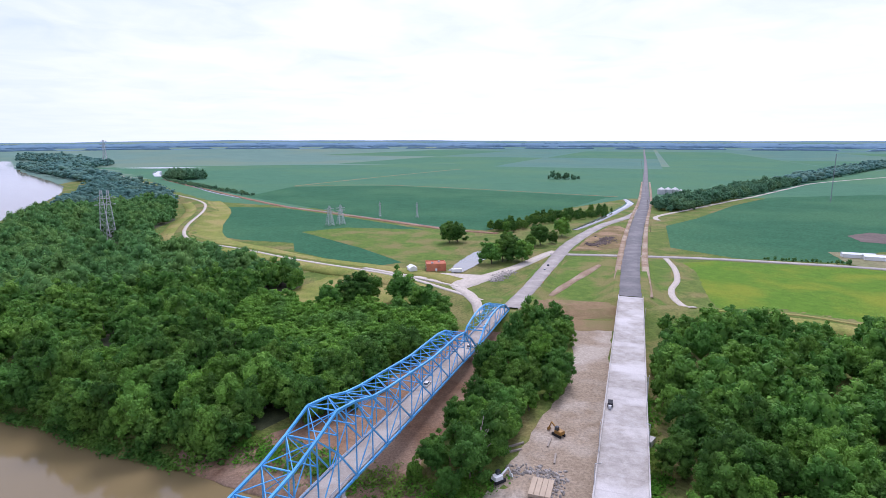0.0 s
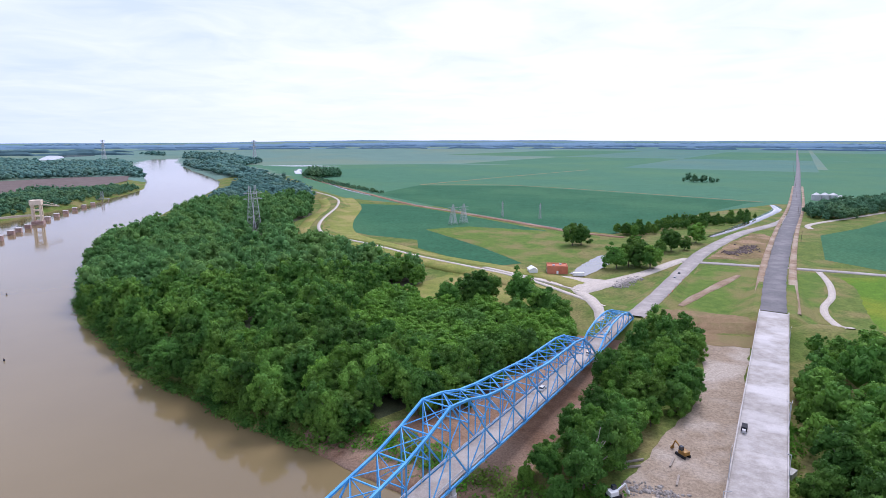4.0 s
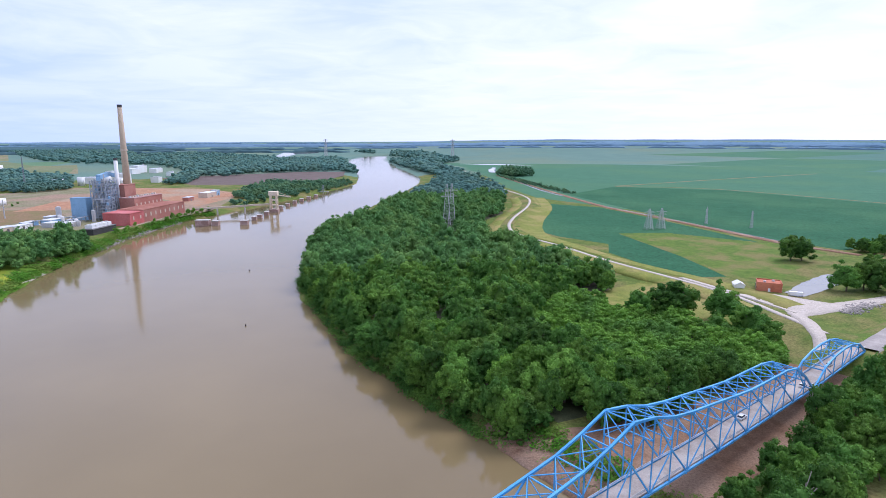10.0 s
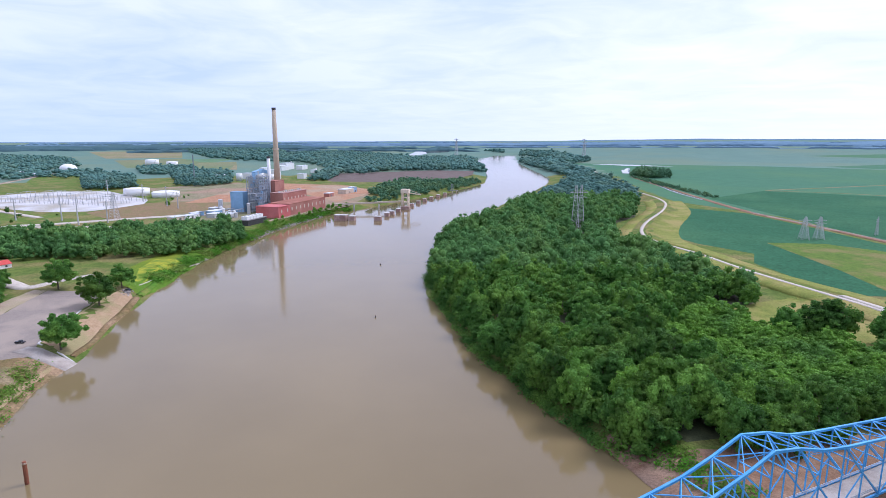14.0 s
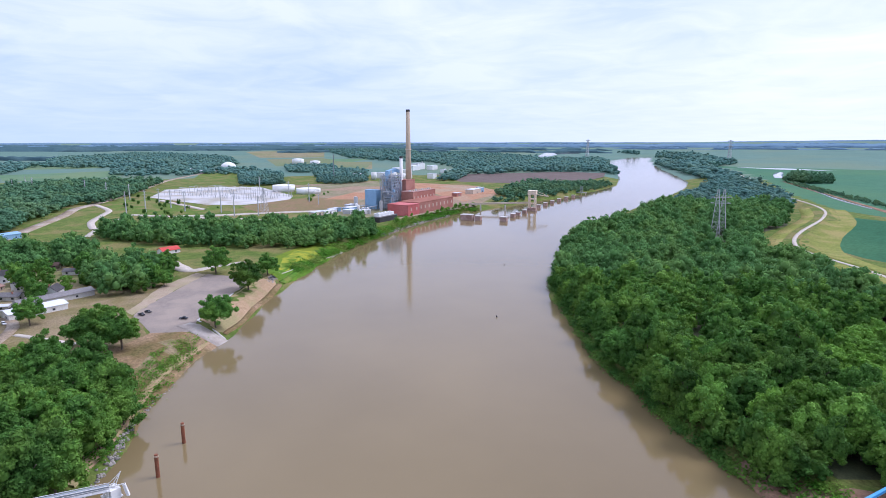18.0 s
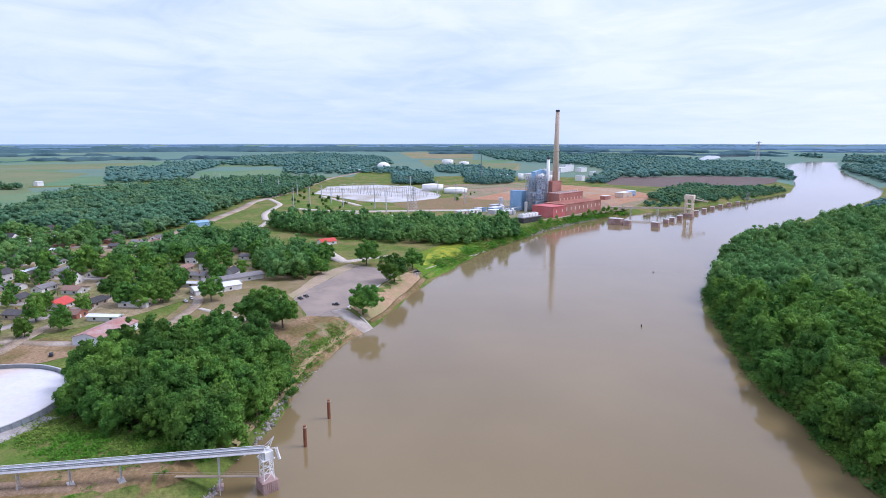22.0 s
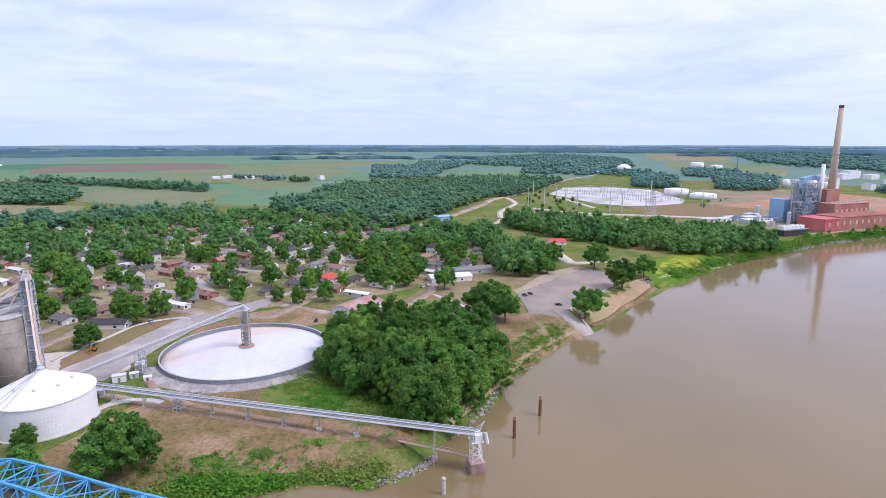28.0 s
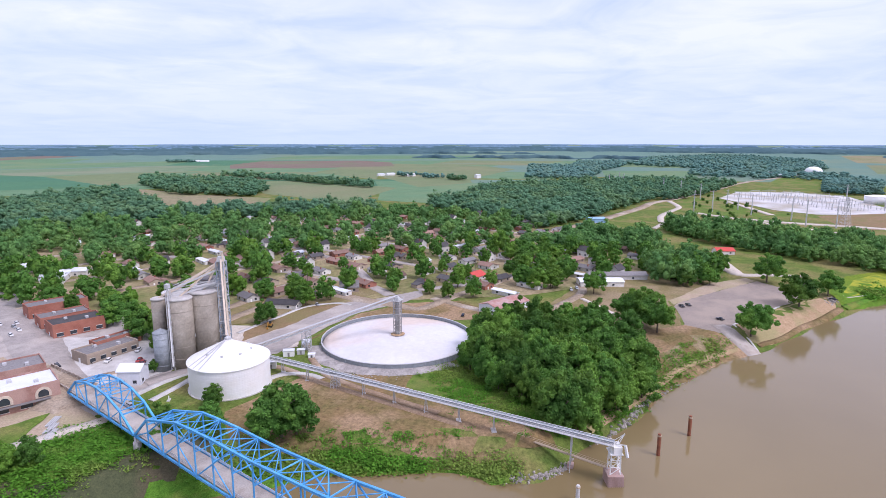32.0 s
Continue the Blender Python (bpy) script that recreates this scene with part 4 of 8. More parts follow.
strip("gravel_track", [(-1048, 139), (-938, 160), (-872, 172)], 9, M_GRAVEL, "white gravel track beside the substation", "track", 0.25)
strip("gravel_track", [(-865, 77), (-828, 110), (-779, 153), (-719, 212)], 10, M_GRAVEL, "pale gravel road along the wood", "track", 0.25)
patch("field", [(-1489, 272), (-1440, 373), (-1796, 536), (-1903, 385)], M_GRASS, "green meadow in front of the storage dome", "field", 0.12)
patch("field", [(-2844, 871), (-2914, 1191), (-2407, 1060), (-2179, 1105), (-1773, 875), (-1885, 824), (-2138, 807), (-2094, 677)], M_OLIVECROP, "olive field round the far tanks", "field", 0.22)
patch("field", [(-3154, 931), (-3012, 1241), (-5069, 2091), (-5604, 1787), (-5023, 1372)], M_STUBBLE, "tan stubble field beyond the storage tanks", "field", 0.25)
patch("field", [(-1834, 790), (-1747, 887), (-2312, 1174), (-2317, 1012)], M_STUBBLE, "dry tan field behind the power plant", "field", 0.2)
strip("track", [(-654, 322), (-640, 352), (-660, 400), (-690, 462), (-712, 520)], 6, M_DIRT, "dusty service road along the turbine hall", "track", 0.25)
patch("field", [(-1380, 900), (-1280, 1300), (-1176, 1375), (-1050, 1220), (-950, 1010), (-1001, 882), (-1120, 800)], M_TILLED, "dark brown tilled field by the river bend", "field", 0.1)
patch("substation_yard", [(-1109, 132), (-1264, 183), (-1284, 282), (-1211, 356), (-1003, 350), (-930, 316), (-903, 232), (-943, 187)], M_SUBST, "white gravel substation yard", "yard", 0.12)
patch("meadow", [(-1040, 70), (-1129, 129), (-945, 156), (-867, 215), (-830, 117), (-890, 59)], M_GRASS, "dry grass round the substation", "meadow", 0.07)
patch("field", [(-820, -993), (-634, -740), (-604, -668), (-640, -610), (-760, -560), (-840, -600), (-855, -780), (-890, -898), (-919, -1030)], M_STUBBLE, "tan stubble field behind the town", "field", 0.1)
patch("field", [(-1298, -624), (-1301, -339), (-1104, -295), (-860, -317), (-870, -413), (-1039, -486)], M_CROP_B, "pale green field behind the town", "field", 0.1)
patch("field", [(-787, -1190), (-835, -1134), (-935, -1071), (-1013, -1245), (-1117, -1509), (-1126, -1692)], M_CORN, "deep green crop field behind the town", "field", 0.12)
patch("field", [(-1117, -1509), (-935, -1071), (-1015, -1087), (-1319, -1337), (-1584, -1267), (-1341, -1443)], M_OLIVECROP, "olive green field behind the town", "field", 0.13)
patch("field", [(-1155, -899), (-1218, -811), (-1153, -654), (-1145, -548), (-1109, -482), (-930, -456), (-841, -421), (-811, -463), (-873, -572), (-903, -659)], M_OLIVECROP, "yellow-green hay meadow beside the tree belt", "field", 0.15)
patch("field", [(-1653, -1342), (-1747, -1279), (-1755, -1136), (-2037, -893), (-2360, -1051), (-2543, -1305), (-2277, -1673), (-1905, -1545)], M_PINKSOIL, "pinkish brown tilled field on the plain", "field", 0.14)
patch("field", [(-1989, -2969), (-2389, -3562), (-2795, -3772), (-3019, -3599), (-2483, -3197)], M_PINKSOIL, "pinkish brown tilled field far out on the plain", "field", 0.14)
patch("field", [(-1464, -691), (-1150, -449), (-1306, -375), (-1436, -419), (-1977, -413), (-2181, -591), (-2252, -981), (-1937, -1034), (-1567, -962), (-1328, -634)], M_OLIVECROP, "olive green field round the farm", "field", 0.12)
patch("field", [(-1988, -126), (-2067, 157), (-1822, 159), (-1632, 46), (-1725, -102)], M_CROP_B, "pale green field between the woods", "field", 0.16)
patch("farmyard", [(-1363, -312), (-1348, -250), (-1233, -232), (-1245, -279)], M_STUBBLE, "bare tan yard beside the long white barn", "yard", 0.16)
for _i, (r0, r1) in enumerate([(1300, 1560), (1560, 1900), (1900, 2400), (2400, 3000), (3000, 3900), (3900, 5400), (5400, 30000)]):
    _az = 66.0 if _i > 2 else 99.0
    while _az < 158:
        _wide = _rng.uniform(5, 17)
        q = [(-r * math.sin(radians(a)), r * math.cos(radians(a))) for r, a in ((r0 * (1 + 0.05 * math.sin(_az)), _az), (r0 * (1 + 0.05 * math.sin(_az + _wide)), _az + _wide), (r1 * (1 + 0.05 * math.sin(_az + _wide)), _az + _wide - 3), (r1 * (1 + 0.05 * math.sin(_az)), _az - 3))]
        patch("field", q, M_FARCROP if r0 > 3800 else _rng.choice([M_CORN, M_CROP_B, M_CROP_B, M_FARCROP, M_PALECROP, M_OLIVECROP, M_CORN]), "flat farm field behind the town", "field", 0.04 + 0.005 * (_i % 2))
        _az += _wide
patch("lake", [(-2563, 2390), (-3584, 3451), (-3803, 4094), (-3037, 3260), (-2880, 2877), (-2455, 2366)], M_POND, "distant pale lake among woods", "lake", 0.5)


# Dark sheet standing in for the shade below the old bridge.
patch("bank_floor", [(-140, -158), (-120, -174), (-96, -196), (-74, -214), (-66, -206), (-92, -166), (-106, -142), (-126, -114), (-138, -128)], M_FOREST, "bank under the old bridge, coloured dark for its shade", "ground", 0.1)


# ---- trees ----
def ico(sub):
    bm = bmesh.new()
    bmesh.ops.create_icosphere(bm, subdivisions=sub, radius=1.0)
    bm.verts.ensure_lookup_table()
    v = np.array([tuple(a.co) for a in bm.verts])
    f = np.array([[a.index for a in c.verts] for c in bm.faces])
    bm.free()
    return v, f


ICO = ico(1)


def crown_arrays(rng, rx, h0, h1, lobes, leaves, size, core, puff=(0.16, 0.38), lean=0.6):
    """Vertices and triangles of a crown: a lumpy dome of rounded boughs, each thickly set with outward-facing leaf clumps."""
    V, F, n = [], [], 0
    mid, half = h0 + (h1 - h0) * 0.46, (h1 - h0) / 2
    centre = np.array([rng.normal(0, 0.05) * rx, rng.normal(0, 0.05) * rx, mid])
    cs, rs, out = [centre], [np.array([rx * 0.56, rx * 0.56, half * 0.66])], [np.array([0, 0, 1.0])]
    skew = rng.uniform(0, 6.28)
    for k in range(1, lobes):
        e = 1 - 1.6 * (k - 0.5) / (lobes - 1) + rng.uniform(-0.12, 0.12)
        a = k * 2.39996 + rng.uniform(-0.5, 0.5)
        q = math.sqrt(max(0.0, 1 - min(1.0, abs(e)) ** 2))
        d = np.array([math.cos(a) * q, math.sin(a) * q, e])
        r = puff[0] + (puff[1] - puff[0]) * rng.random() ** 1.6
        reach = (1.04 - r) * rng.uniform(0.66, 1.16) * (1 + 0.13 * math.cos(a - skew) + 0.09 * math.cos(2 * a + skew))
        cs.append(centre + d * np.array([rx * reach, rx * reach, half * reach * 1.1]))
        rs.append(np.array([rx * r, rx * r, rx * r * rng.uniform(0.7, 1.05)]))
        out.append(d)
    cs, rs, out = np.array(cs), np.array(rs), np.array(out)
    v, f = core
    for k in range(lobes):
        bump = 0.90 + 0.12 * rng.standard_normal(len(v))
        V.append(cs[k] + v * rs[k] * bump[:, None])
        F.append(f + n)
        n += len(v)
    pick = 1 + rng.integers(0, lobes - 1, leaves)
    d = rng.standard_normal((leaves, 3)) + 0.75 * out[pick] + np.array([0, 0, 0.25])
    d /= np.linalg.norm(d, axis=1)[:, None]
    c = cs[pick] + d * rs[pick] * rng.uniform(0.80, 1.34, leaves)[:, None]
    nn = d + lean * rng.standard_normal((leaves, 3))
    nn /= np.linalg.norm(nn, axis=1)[:, None]
    t = np.cross(nn, rng.standard_normal((leaves, 3)))
    t /= np.maximum(np.linalg.norm(t, axis=1), 1e-6)[:, None]
    b = np.cross(nn, t)
    s = (size * rng.uniform(0.6, 1.35, leaves))[:, None]
    quad = np.stack([c - t * s, c - b * s * 0.66 + nn * s * 0.16, c + t * s, c + b * s * 0.66 + nn * s * 0.16], 1).reshape(-1, 3)
    V.append(quad)
    i = np.arange(leaves)[:, None] * 4 + n
    F.append(np.concatenate([i + np.array([[0, 1, 2]]), i + np.array([[0, 2, 3]])], 1).reshape(-1, 3))
    return np.concatenate(V), np.concatenate(F)


def tri_mesh(name, V, F, mat):
    me = bpy.data.meshes.new(name)
    me.vertices.add(len(V))
    me.vertices.foreach_set("co", V.astype(np.float32).ravel())
    me.loops.add(F.size)
    me.loops.foreach_set("vertex_index", F.astype(np.int32).ravel())
    me.polygons.add(len(F))
    me.polygons.foreach_set("loop_start", np.arange(0, F.size, 3, dtype=np.int32))
    me.materials.append(mat)
    me.update(calc_edges=True)
    return me


def trunk_shape(rng, h, r, rx):
    s = Shape()
    s.tube((0, 0, -0.8), [(0, r * 1.6), (0.9, r * 1.05), (h * 0.45, r * 0.8), (h * 0.8, r * 0.35)], 8)
    for k in range(5):
        a, z = k * 1.3 + rng.uniform(0, 0.6), h * rng.uniform(0.3, 0.55)
        s.beam((0, 0, z), (math.cos(a) * rx * 0.6, math.sin(a) * rx * 0.6, z + h * 0.25), r * 0.5)
    return s


NEAR_TREES = []
for _k in range(8):
    _r = np.random.default_rng(100 + _k)
    _rx, _h = _r.uniform(4.8, 6.2), _r.uniform(13, 17)
    _leaf = M_LEAF_B if _k in (2, 6) else M_LEAF_A
    NEAR_TREES.append((trunk_shape(_r, _h, 0.3, _rx).mesh("trunk", M_BARK), tri_mesh("crown", *crown_arrays(_r, _rx, 0.2, _h, 40 + 3 * _k, 3800, 0.40, ICO), _leaf), _rx, _h))


for _k in range(3):
    _r = np.random.default_rng(140 + _k)
    _rx, _h = 6.2, 14.5
    NEAR_TREES.append((trunk_shape(_r, _h, 0.34, _rx).mesh("trunk", M_BARK), tri_mesh("crown", *crown_arrays(_r, _rx, 2.0, _h, 56, 6500, 0.32, ICO, (0.13, 0.30)), M_LEAF_A), _rx, _h))


def tree(x, y, k, scale, label, group, z=None, yaw=0.0, name="tree", squash=1.0):
    tm, cm, rx, h = NEAR_TREES[k]
    e = thing(name, label, "tree", (x, y, ground_z(x, y) if z is None else z), yaw, group)
    e.scale = (scale, scale, scale * squash)
    part("trunk", tm, None, e)
    part("crown", cm, None, e)
    return e


FOREST_SETS = {}
for _key, _lobes, _leaves, _size, _wide in (("dense", 27, 900, 0.62, (4.8, 6.2)), ("mid", 17, 380, 0.62, (5.2, 6.8)), ("far", 12, 100, 0.72, (5.6, 7.2)), ("distant", 5, 0, 1.0, (6.2, 8.0))):
    FOREST_SETS[_key] = []
    for _k in range(9):
        _r = np.random.default_rng(300 + _k)
        FOREST_SETS[_key].append(crown_arrays(_r, _r.uniform(*_wide), -0.5, _r.uniform(12, 17), _lobes, _leaves, _size, ICO, {"dense": (0.18, 0.38), "mid": (0.24, 0.44), "far": (0.28, 0.46), "distant": (0.44, 0.62)}[_key]))


def woodland(name, pts, level, mat, label, scale=1.0, seed=1, tall=1.0):
    """Many trees joined into one mass of foliage; pts: rows of x, y on the plan."""
    if not len(pts):
        return None
    rng = np.random.default_rng(seed)
    V, F, n = [], [], 0
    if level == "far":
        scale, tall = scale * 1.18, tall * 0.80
        # Far off, the leaf colour with painted haze replaces the given one.
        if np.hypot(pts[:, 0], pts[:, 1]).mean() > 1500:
            mat = M_LEAF_HAZED
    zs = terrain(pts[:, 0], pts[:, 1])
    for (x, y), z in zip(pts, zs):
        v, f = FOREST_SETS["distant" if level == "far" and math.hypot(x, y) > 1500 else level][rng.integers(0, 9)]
        a, s = rng.uniform(0, 6.28), scale * rng.uniform(0.62, 1.32)
        ca, sa = math.cos(a) * s, math.sin(a) * s
        w = np.stack([v[:, 0] * ca - v[:, 1] * sa + x, v[:, 0] * sa + v[:, 1] * ca + y, v[:, 2] * s * tall * rng.uniform(0.74, 1.26) + z], 1)
        V.append(w)
        F.append(f + n)
        n += len(v)
    V, F = np.concatenate(V), np.concatenate(F)
    far = np.hypot(V[:, 0], V[:, 1]).max() > NEAR_RIM
    if far:
        V = np.stack(drawn_in(V[:, 0], V[:, 1], V[:, 2]), 1)
    return tagged(new(name, tri_mesh(name, V, F, mat)), label, "woodland", "", "stuff")


def scatter(poly, spacing, seed, keep_out=(), shore=3.0, jitter=0.42):
    """Uneven rows of planting places inside the polygon; keep_out: (line, clearance)."""
    rng = np.random.default_rng(seed)
    P = np.array(poly, float)
    xs, ys = np.arange(P[:, 0].min(), P[:, 0].max(), spacing), np.arange(P[:, 1].min(), P[:, 1].max(), spacing * 0.87)
    X, Y = np.meshgrid(xs, ys)
    X[1::2] += spacing / 2
    X = (X + rng.uniform(-jitter, jitter, X.shape) * spacing).ravel()
    Y = (Y + rng.uniform(-jitter, jitter, Y.shape) * spacing).ravel()
    ok = inside(X, Y, [tuple(p) for p in poly])
    X, Y = X[ok], Y[ok]
    ok = ~inside(X, Y, RIVER) | (line_distance(X, Y, RIVER, True) < 1)
    ok &= line_distance(X, Y, RIVER, True) > shore
    for line, clear in keep_out:
        ok &= line_distance(X, Y, list(line)) > clear
    return np.stack([X[ok], Y[ok]], 1)


EAST_WOOD = [(-74, 167), (-130, 187), (-194, 223), (-278, 283), (-306, 310), (-408, 436), (-430, 507), (-462, 596), (-533, 772), (-584, 898), (-707, 1164), (-822, 1350), (-1020, 1550), (-1268, 1812), (-1588, 2166), (-1500, 2250), (-1290, 1980), (-1090, 1760),
             (-894, 1580), (-710, 1320), (-571, 1122), (-462, 984), (-400, 858), (-333, 712), (-320, 609), (-263, 517), (-206, 476), (-112, 400), (-92, 379), (-130, 355), (-110, 341), (-66, 329), (-14, 319), (3, 301), (3, 279), (-20, 227), (-48, 187)]
patch("bare_ground", [(-297, 495), (-286, 492), (-281, 483), (-290, 479), (-298, 485)], M_DIRT, "bare tan soil in a clearing of the wood", "bare ground", 0.35)
# Litter under the crowns, its colour dark enough to pass for shade.
patch("forest_floor", [(x + 11, y + 17) for x, y in EAST_WOOD[:7]] + EAST_WOOD[22:-2], M_FOREST, "leaf litter of the east bank wood, coloured dark with shade", "ground", 0.05)
_pts = scatter(EAST_WOOD, 11.2, 11, [(((-334, 545), (-326, 572)), 15), (((-318, 540), (-308, 528)), 10), (((-302, 508), (-289, 487)), 9), (((-84, 376), (-109, 336), (-120, 311)), 8)])
THICKET = [(-112, 262), (-120, 300), (-112, 344), (-66, 331), (-14, 321), (6, 303), (4, 276), (-22, 240), (-50, 230), (-82, 240)]
_pts = _pts[~inside(_pts[:, 0], _pts[:, 1], THICKET)]
_low = scatter(THICKET, 6.6, 12)
woodland("woodland", _low, "dense", M_LEAF_B, "low bright green thicket beside the clearing", 0.80, 19, 0.70)
_d = np.hypot(_pts[:, 0], _pts[:, 1])
_order = np.argsort(_d)
_rng2 = random.Random(3)
for _i in _order[:75]:
    _x, _y = _pts[_i]
    tree(float(_x), float(_y), _rng2.randrange(8), _rng2.uniform(0.82, 1.34), "leafy green tree in the dense east bank wood", "trees of the east bank wood", yaw=_rng2.uniform(0, 6.28), squash=_rng2.uniform(0.78, 1.22))
_rest = _pts[_order[75:]]
_dr = np.hypot(_rest[:, 0], _rest[:, 1])
_pick = np.random.default_rng(9).random(len(_rest)) < 0.22
_edge = np.array(smooth_line(EAST_BANK[7:13], 60))
_step = np.concatenate([[0], np.cumsum(np.hypot(*np.diff(_edge, axis=0).T))])
_along = np.arange(4, _step[-1], 6.5)
_row = np.stack([np.interp(_along, _step, _edge[:, 0]), np.interp(_along, _step, _edge[:, 1])], 1)
_er = np.random.default_rng(71)
_row = np.concatenate([_row + np.array([0.5, 0.86]) * _er.uniform(5, 9, (len(_row), 1)), _row + np.array([0.5, 0.86]) * _er.uniform(10, 14, (len(_row), 1))]) + _er.normal(0, 1.2, (2 * len(_row), 2))
_near_row = np.hypot(_row[:, 0], _row[:, 1]) < 480
woodland("woodland", _row[_near_row], "dense", M_LEAF_A, "willows and low trees leaning over the east shore", 0.78, 72)
woodland("woodland", _row[~_near_row], "mid", M_LEAF_C, "willows and low trees leaning over the east shore", 0.78, 73)
woodland("woodland", _rest[(_dr < 400) & ~_pick], "dense", M_LEAF_A, "dense green woodland on the east river bank", 1.12, 21)
woodland("woodland", _rest[(_dr < 400) & _pick], "dense", M_LEAF_B, "brighter young trees within the east bank woodland", 0.95, 20)
woodland("woodland", _rest[(_dr >= 400) & (_dr < 950)], "mid", M_LEAF_C, "dense green woodland on the east river bank", 1.12, 23)
_far = _rest[_dr >= 950]
woodland("woodland", _far[::2], "far", M_LEAF_FAR, "dense green woodland along the upstream bank", 1.5, 22, 0.8)

# ---- old blue bridge ----
BR_O, BR_U, BR_N = Vector((-24.9, 135.2)), Vector((0.335, 0.942)), Vector((-0.942, 0.335))
BR_W = 8.2


def chord_z(s):
    return float(np.interp(s, [-356, -299, -260, -165, -90, 0, 36, 92, 119, 182], [10.4, 11.7, 12.4, 15.4, 17.4, 17.2, 15.6, 14.0, 13.0, 13.2]))


def on_bridge(s, o, z):
    p = BR_O + BR_U * s + BR_N * o
    return Vector((p.x, p.y, z))


def truss_span(label, nodes, crown, sub):
    """One through-truss span; nodes: places of the panel points; crown: (place, top chord height)."""
    span = thing("truss_span", label, "bridge span", group="truss spans of the blue bridge")
    cs, cz = [c[0] for c in crown], [c[1] for c in crown]

    def top(s):
        return float(np.interp(s, cs, cz))
    for o, side in ((0.0, "near"), (BR_W, "far")):
        for a, b in zip(nodes[:-1], nodes[1:]):
            part("lower_chord", Shape().beam(on_bridge(a, o, chord_z(a)), on_bridge(b, o, chord_z(b)), 0.55, 0.6), M_BLUE, span)
        tops = [nodes[0]] + [s for s in nodes[1:-1]] + [nodes[-1]]
        for a, b in zip(tops[:-1], tops[1:]):
            za = chord_z(a) if a == nodes[0] and crown[0][1] == 0 else top(a)
            zb = chord_z(b) if b == nodes[-1] and crown[-1][1] == 0 else top(b)
            part("top_chord", Shape().beam(on_bridge(a, o, za), on_bridge(b, o, zb), 0.62, 0.62), M_BLUE, span)
        for i, s in enumerate(nodes[1:-1], 1):
            part("post", Shape().beam(on_bridge(s, o, chord_z(s)), on_bridge(s, o, top(s)), 0.34, 0.34), M_BLUE, span)
            m = len(nodes) // 2
            step = 1 if i >= m else -1
            t = nodes[i + step] if 0 < i + step < len(nodes) - 1 else None
            if t is not None:
                if sub and i % 2 == 0:
                    part("diagonal", Shape().beam(on_bridge(s, o, top(s)), on_bridge(t, o, (chord_z(t) + top(t)) / 2), 0.38, 0.38).beam(on_bridge(t, o, (chord_z(t) + top(t)) / 2), on_bridge(2 * t - s, o, chord_z(2 * t - s)), 0.38, 0.38), M_BLUE, span)
                    part("sub_diagonal", Shape().beam(on_bridge(s, o, chord_z(s)), on_bridge(t, o, (chord_z(t) + top(t)) / 2), 0.26, 0.26), M_BLUE, span)
                elif not sub:
                    part("diagonal", Shape().beam(on_bridge(s, o, chord_z(s)), on_bridge(t, o, top(t)), 0.28, 0.28), M_BLUE, span)
    for i, s in enumerate(nodes[1:-1], 1):
        zt = top(s)
        part("top_strut", Shape().beam(on_bridge(s, 0, zt), on_bridge(s, BR_W, zt), 0.3, 0.3), M_BLUE, span)
        if zt - chord_z(s) > 9:
            sw, zm = Shape(), max(chord_z(s) + 6.2, zt - 6.5)
            sw.beam(on_bridge(s, 0, zm), on_bridge(s, BR_W, zm), 0.26).beam(on_bridge(s, 0, zt), on_bridge(s, BR_W, zm), 0.18).beam(on_bridge(s, BR_W, zt), on_bridge(s, 0, zm), 0.18)
            part("sway_brace", sw, M_BLUE, span)
        if i + 1 < len(nodes) - 1:
            b = nodes[i + 1]
            part("lateral_brace", Shape().beam(on_bridge(s, 0, zt), on_bridge(b, BR_W, top(b)), 0.2).beam(on_bridge(s, BR_W, zt), on_bridge(b, 0, top(b)), 0.2), M_BLUE, span)
        part("floor_beam", Shape().beam(on_bridge(s, 0, chord_z(s) - 0.5), on_bridge(s, BR_W, chord_z(s) - 0.5), 0.35, 0.9), M_BLUE, span)
    for a, b in ((nodes[0], nodes[1]), (nodes[-2], nodes[-1])):
        s = b if a == nodes[0] else a
        part("portal_brace", Shape().beam(on_bridge(s, 0, top(s) - 1.6), on_bridge(s, BR_W, top(s) - 1.6), 0.22, 0.5), M_BLUE, span)
    return span


def spread(a, b, n):
    return [a + (b - a) * i / n for i in range(n + 1)]


truss_span("blue steel cantilever truss over the east bank and pier", spread(-165, 119, 30), [(-165, 40), (-146, 35), (-85, 28.0), (-45, 31.6), (-22, 34.6), (-11.5, 37.4), (-2, 40.6), (9, 37.0), (18, 34.4), (36, 32.3), (61, 29.2), (98, 27.7), (110, 20.5), (119, 13.6)], True)
truss_span("blue steel cantilever truss over the west bank", spread(-299, -165, 14), [(-299, 12.2), (-289.5, 20.4), (-270, 25.7), (-254, 26.9), (-234, 27.4), (-205, 29.5), (-184, 32), (-174, 36), (-165, 40)], True)
truss_span("short blue steel truss span at the east end", spread(121, 182, 6), [(121, 13.2), (131.2, 18.9), (141, 20.9), (151.5, 21.5), (162, 21.0), (172, 19.0), (182, 13.4)], False)
truss_span("short blue steel truss span at the town end", spread(-356, -300, 6), [(-356, 10.5), (-346.7, 17.4), (-337.3, 19.8), (-328, 20.5), (-318.7, 19.8), (-309.3, 17.2), (-300, 12.0)], False)
deck = thing("bridge_deck", "worn pale concrete roadway of the blue truss bridge", "bridge deck")
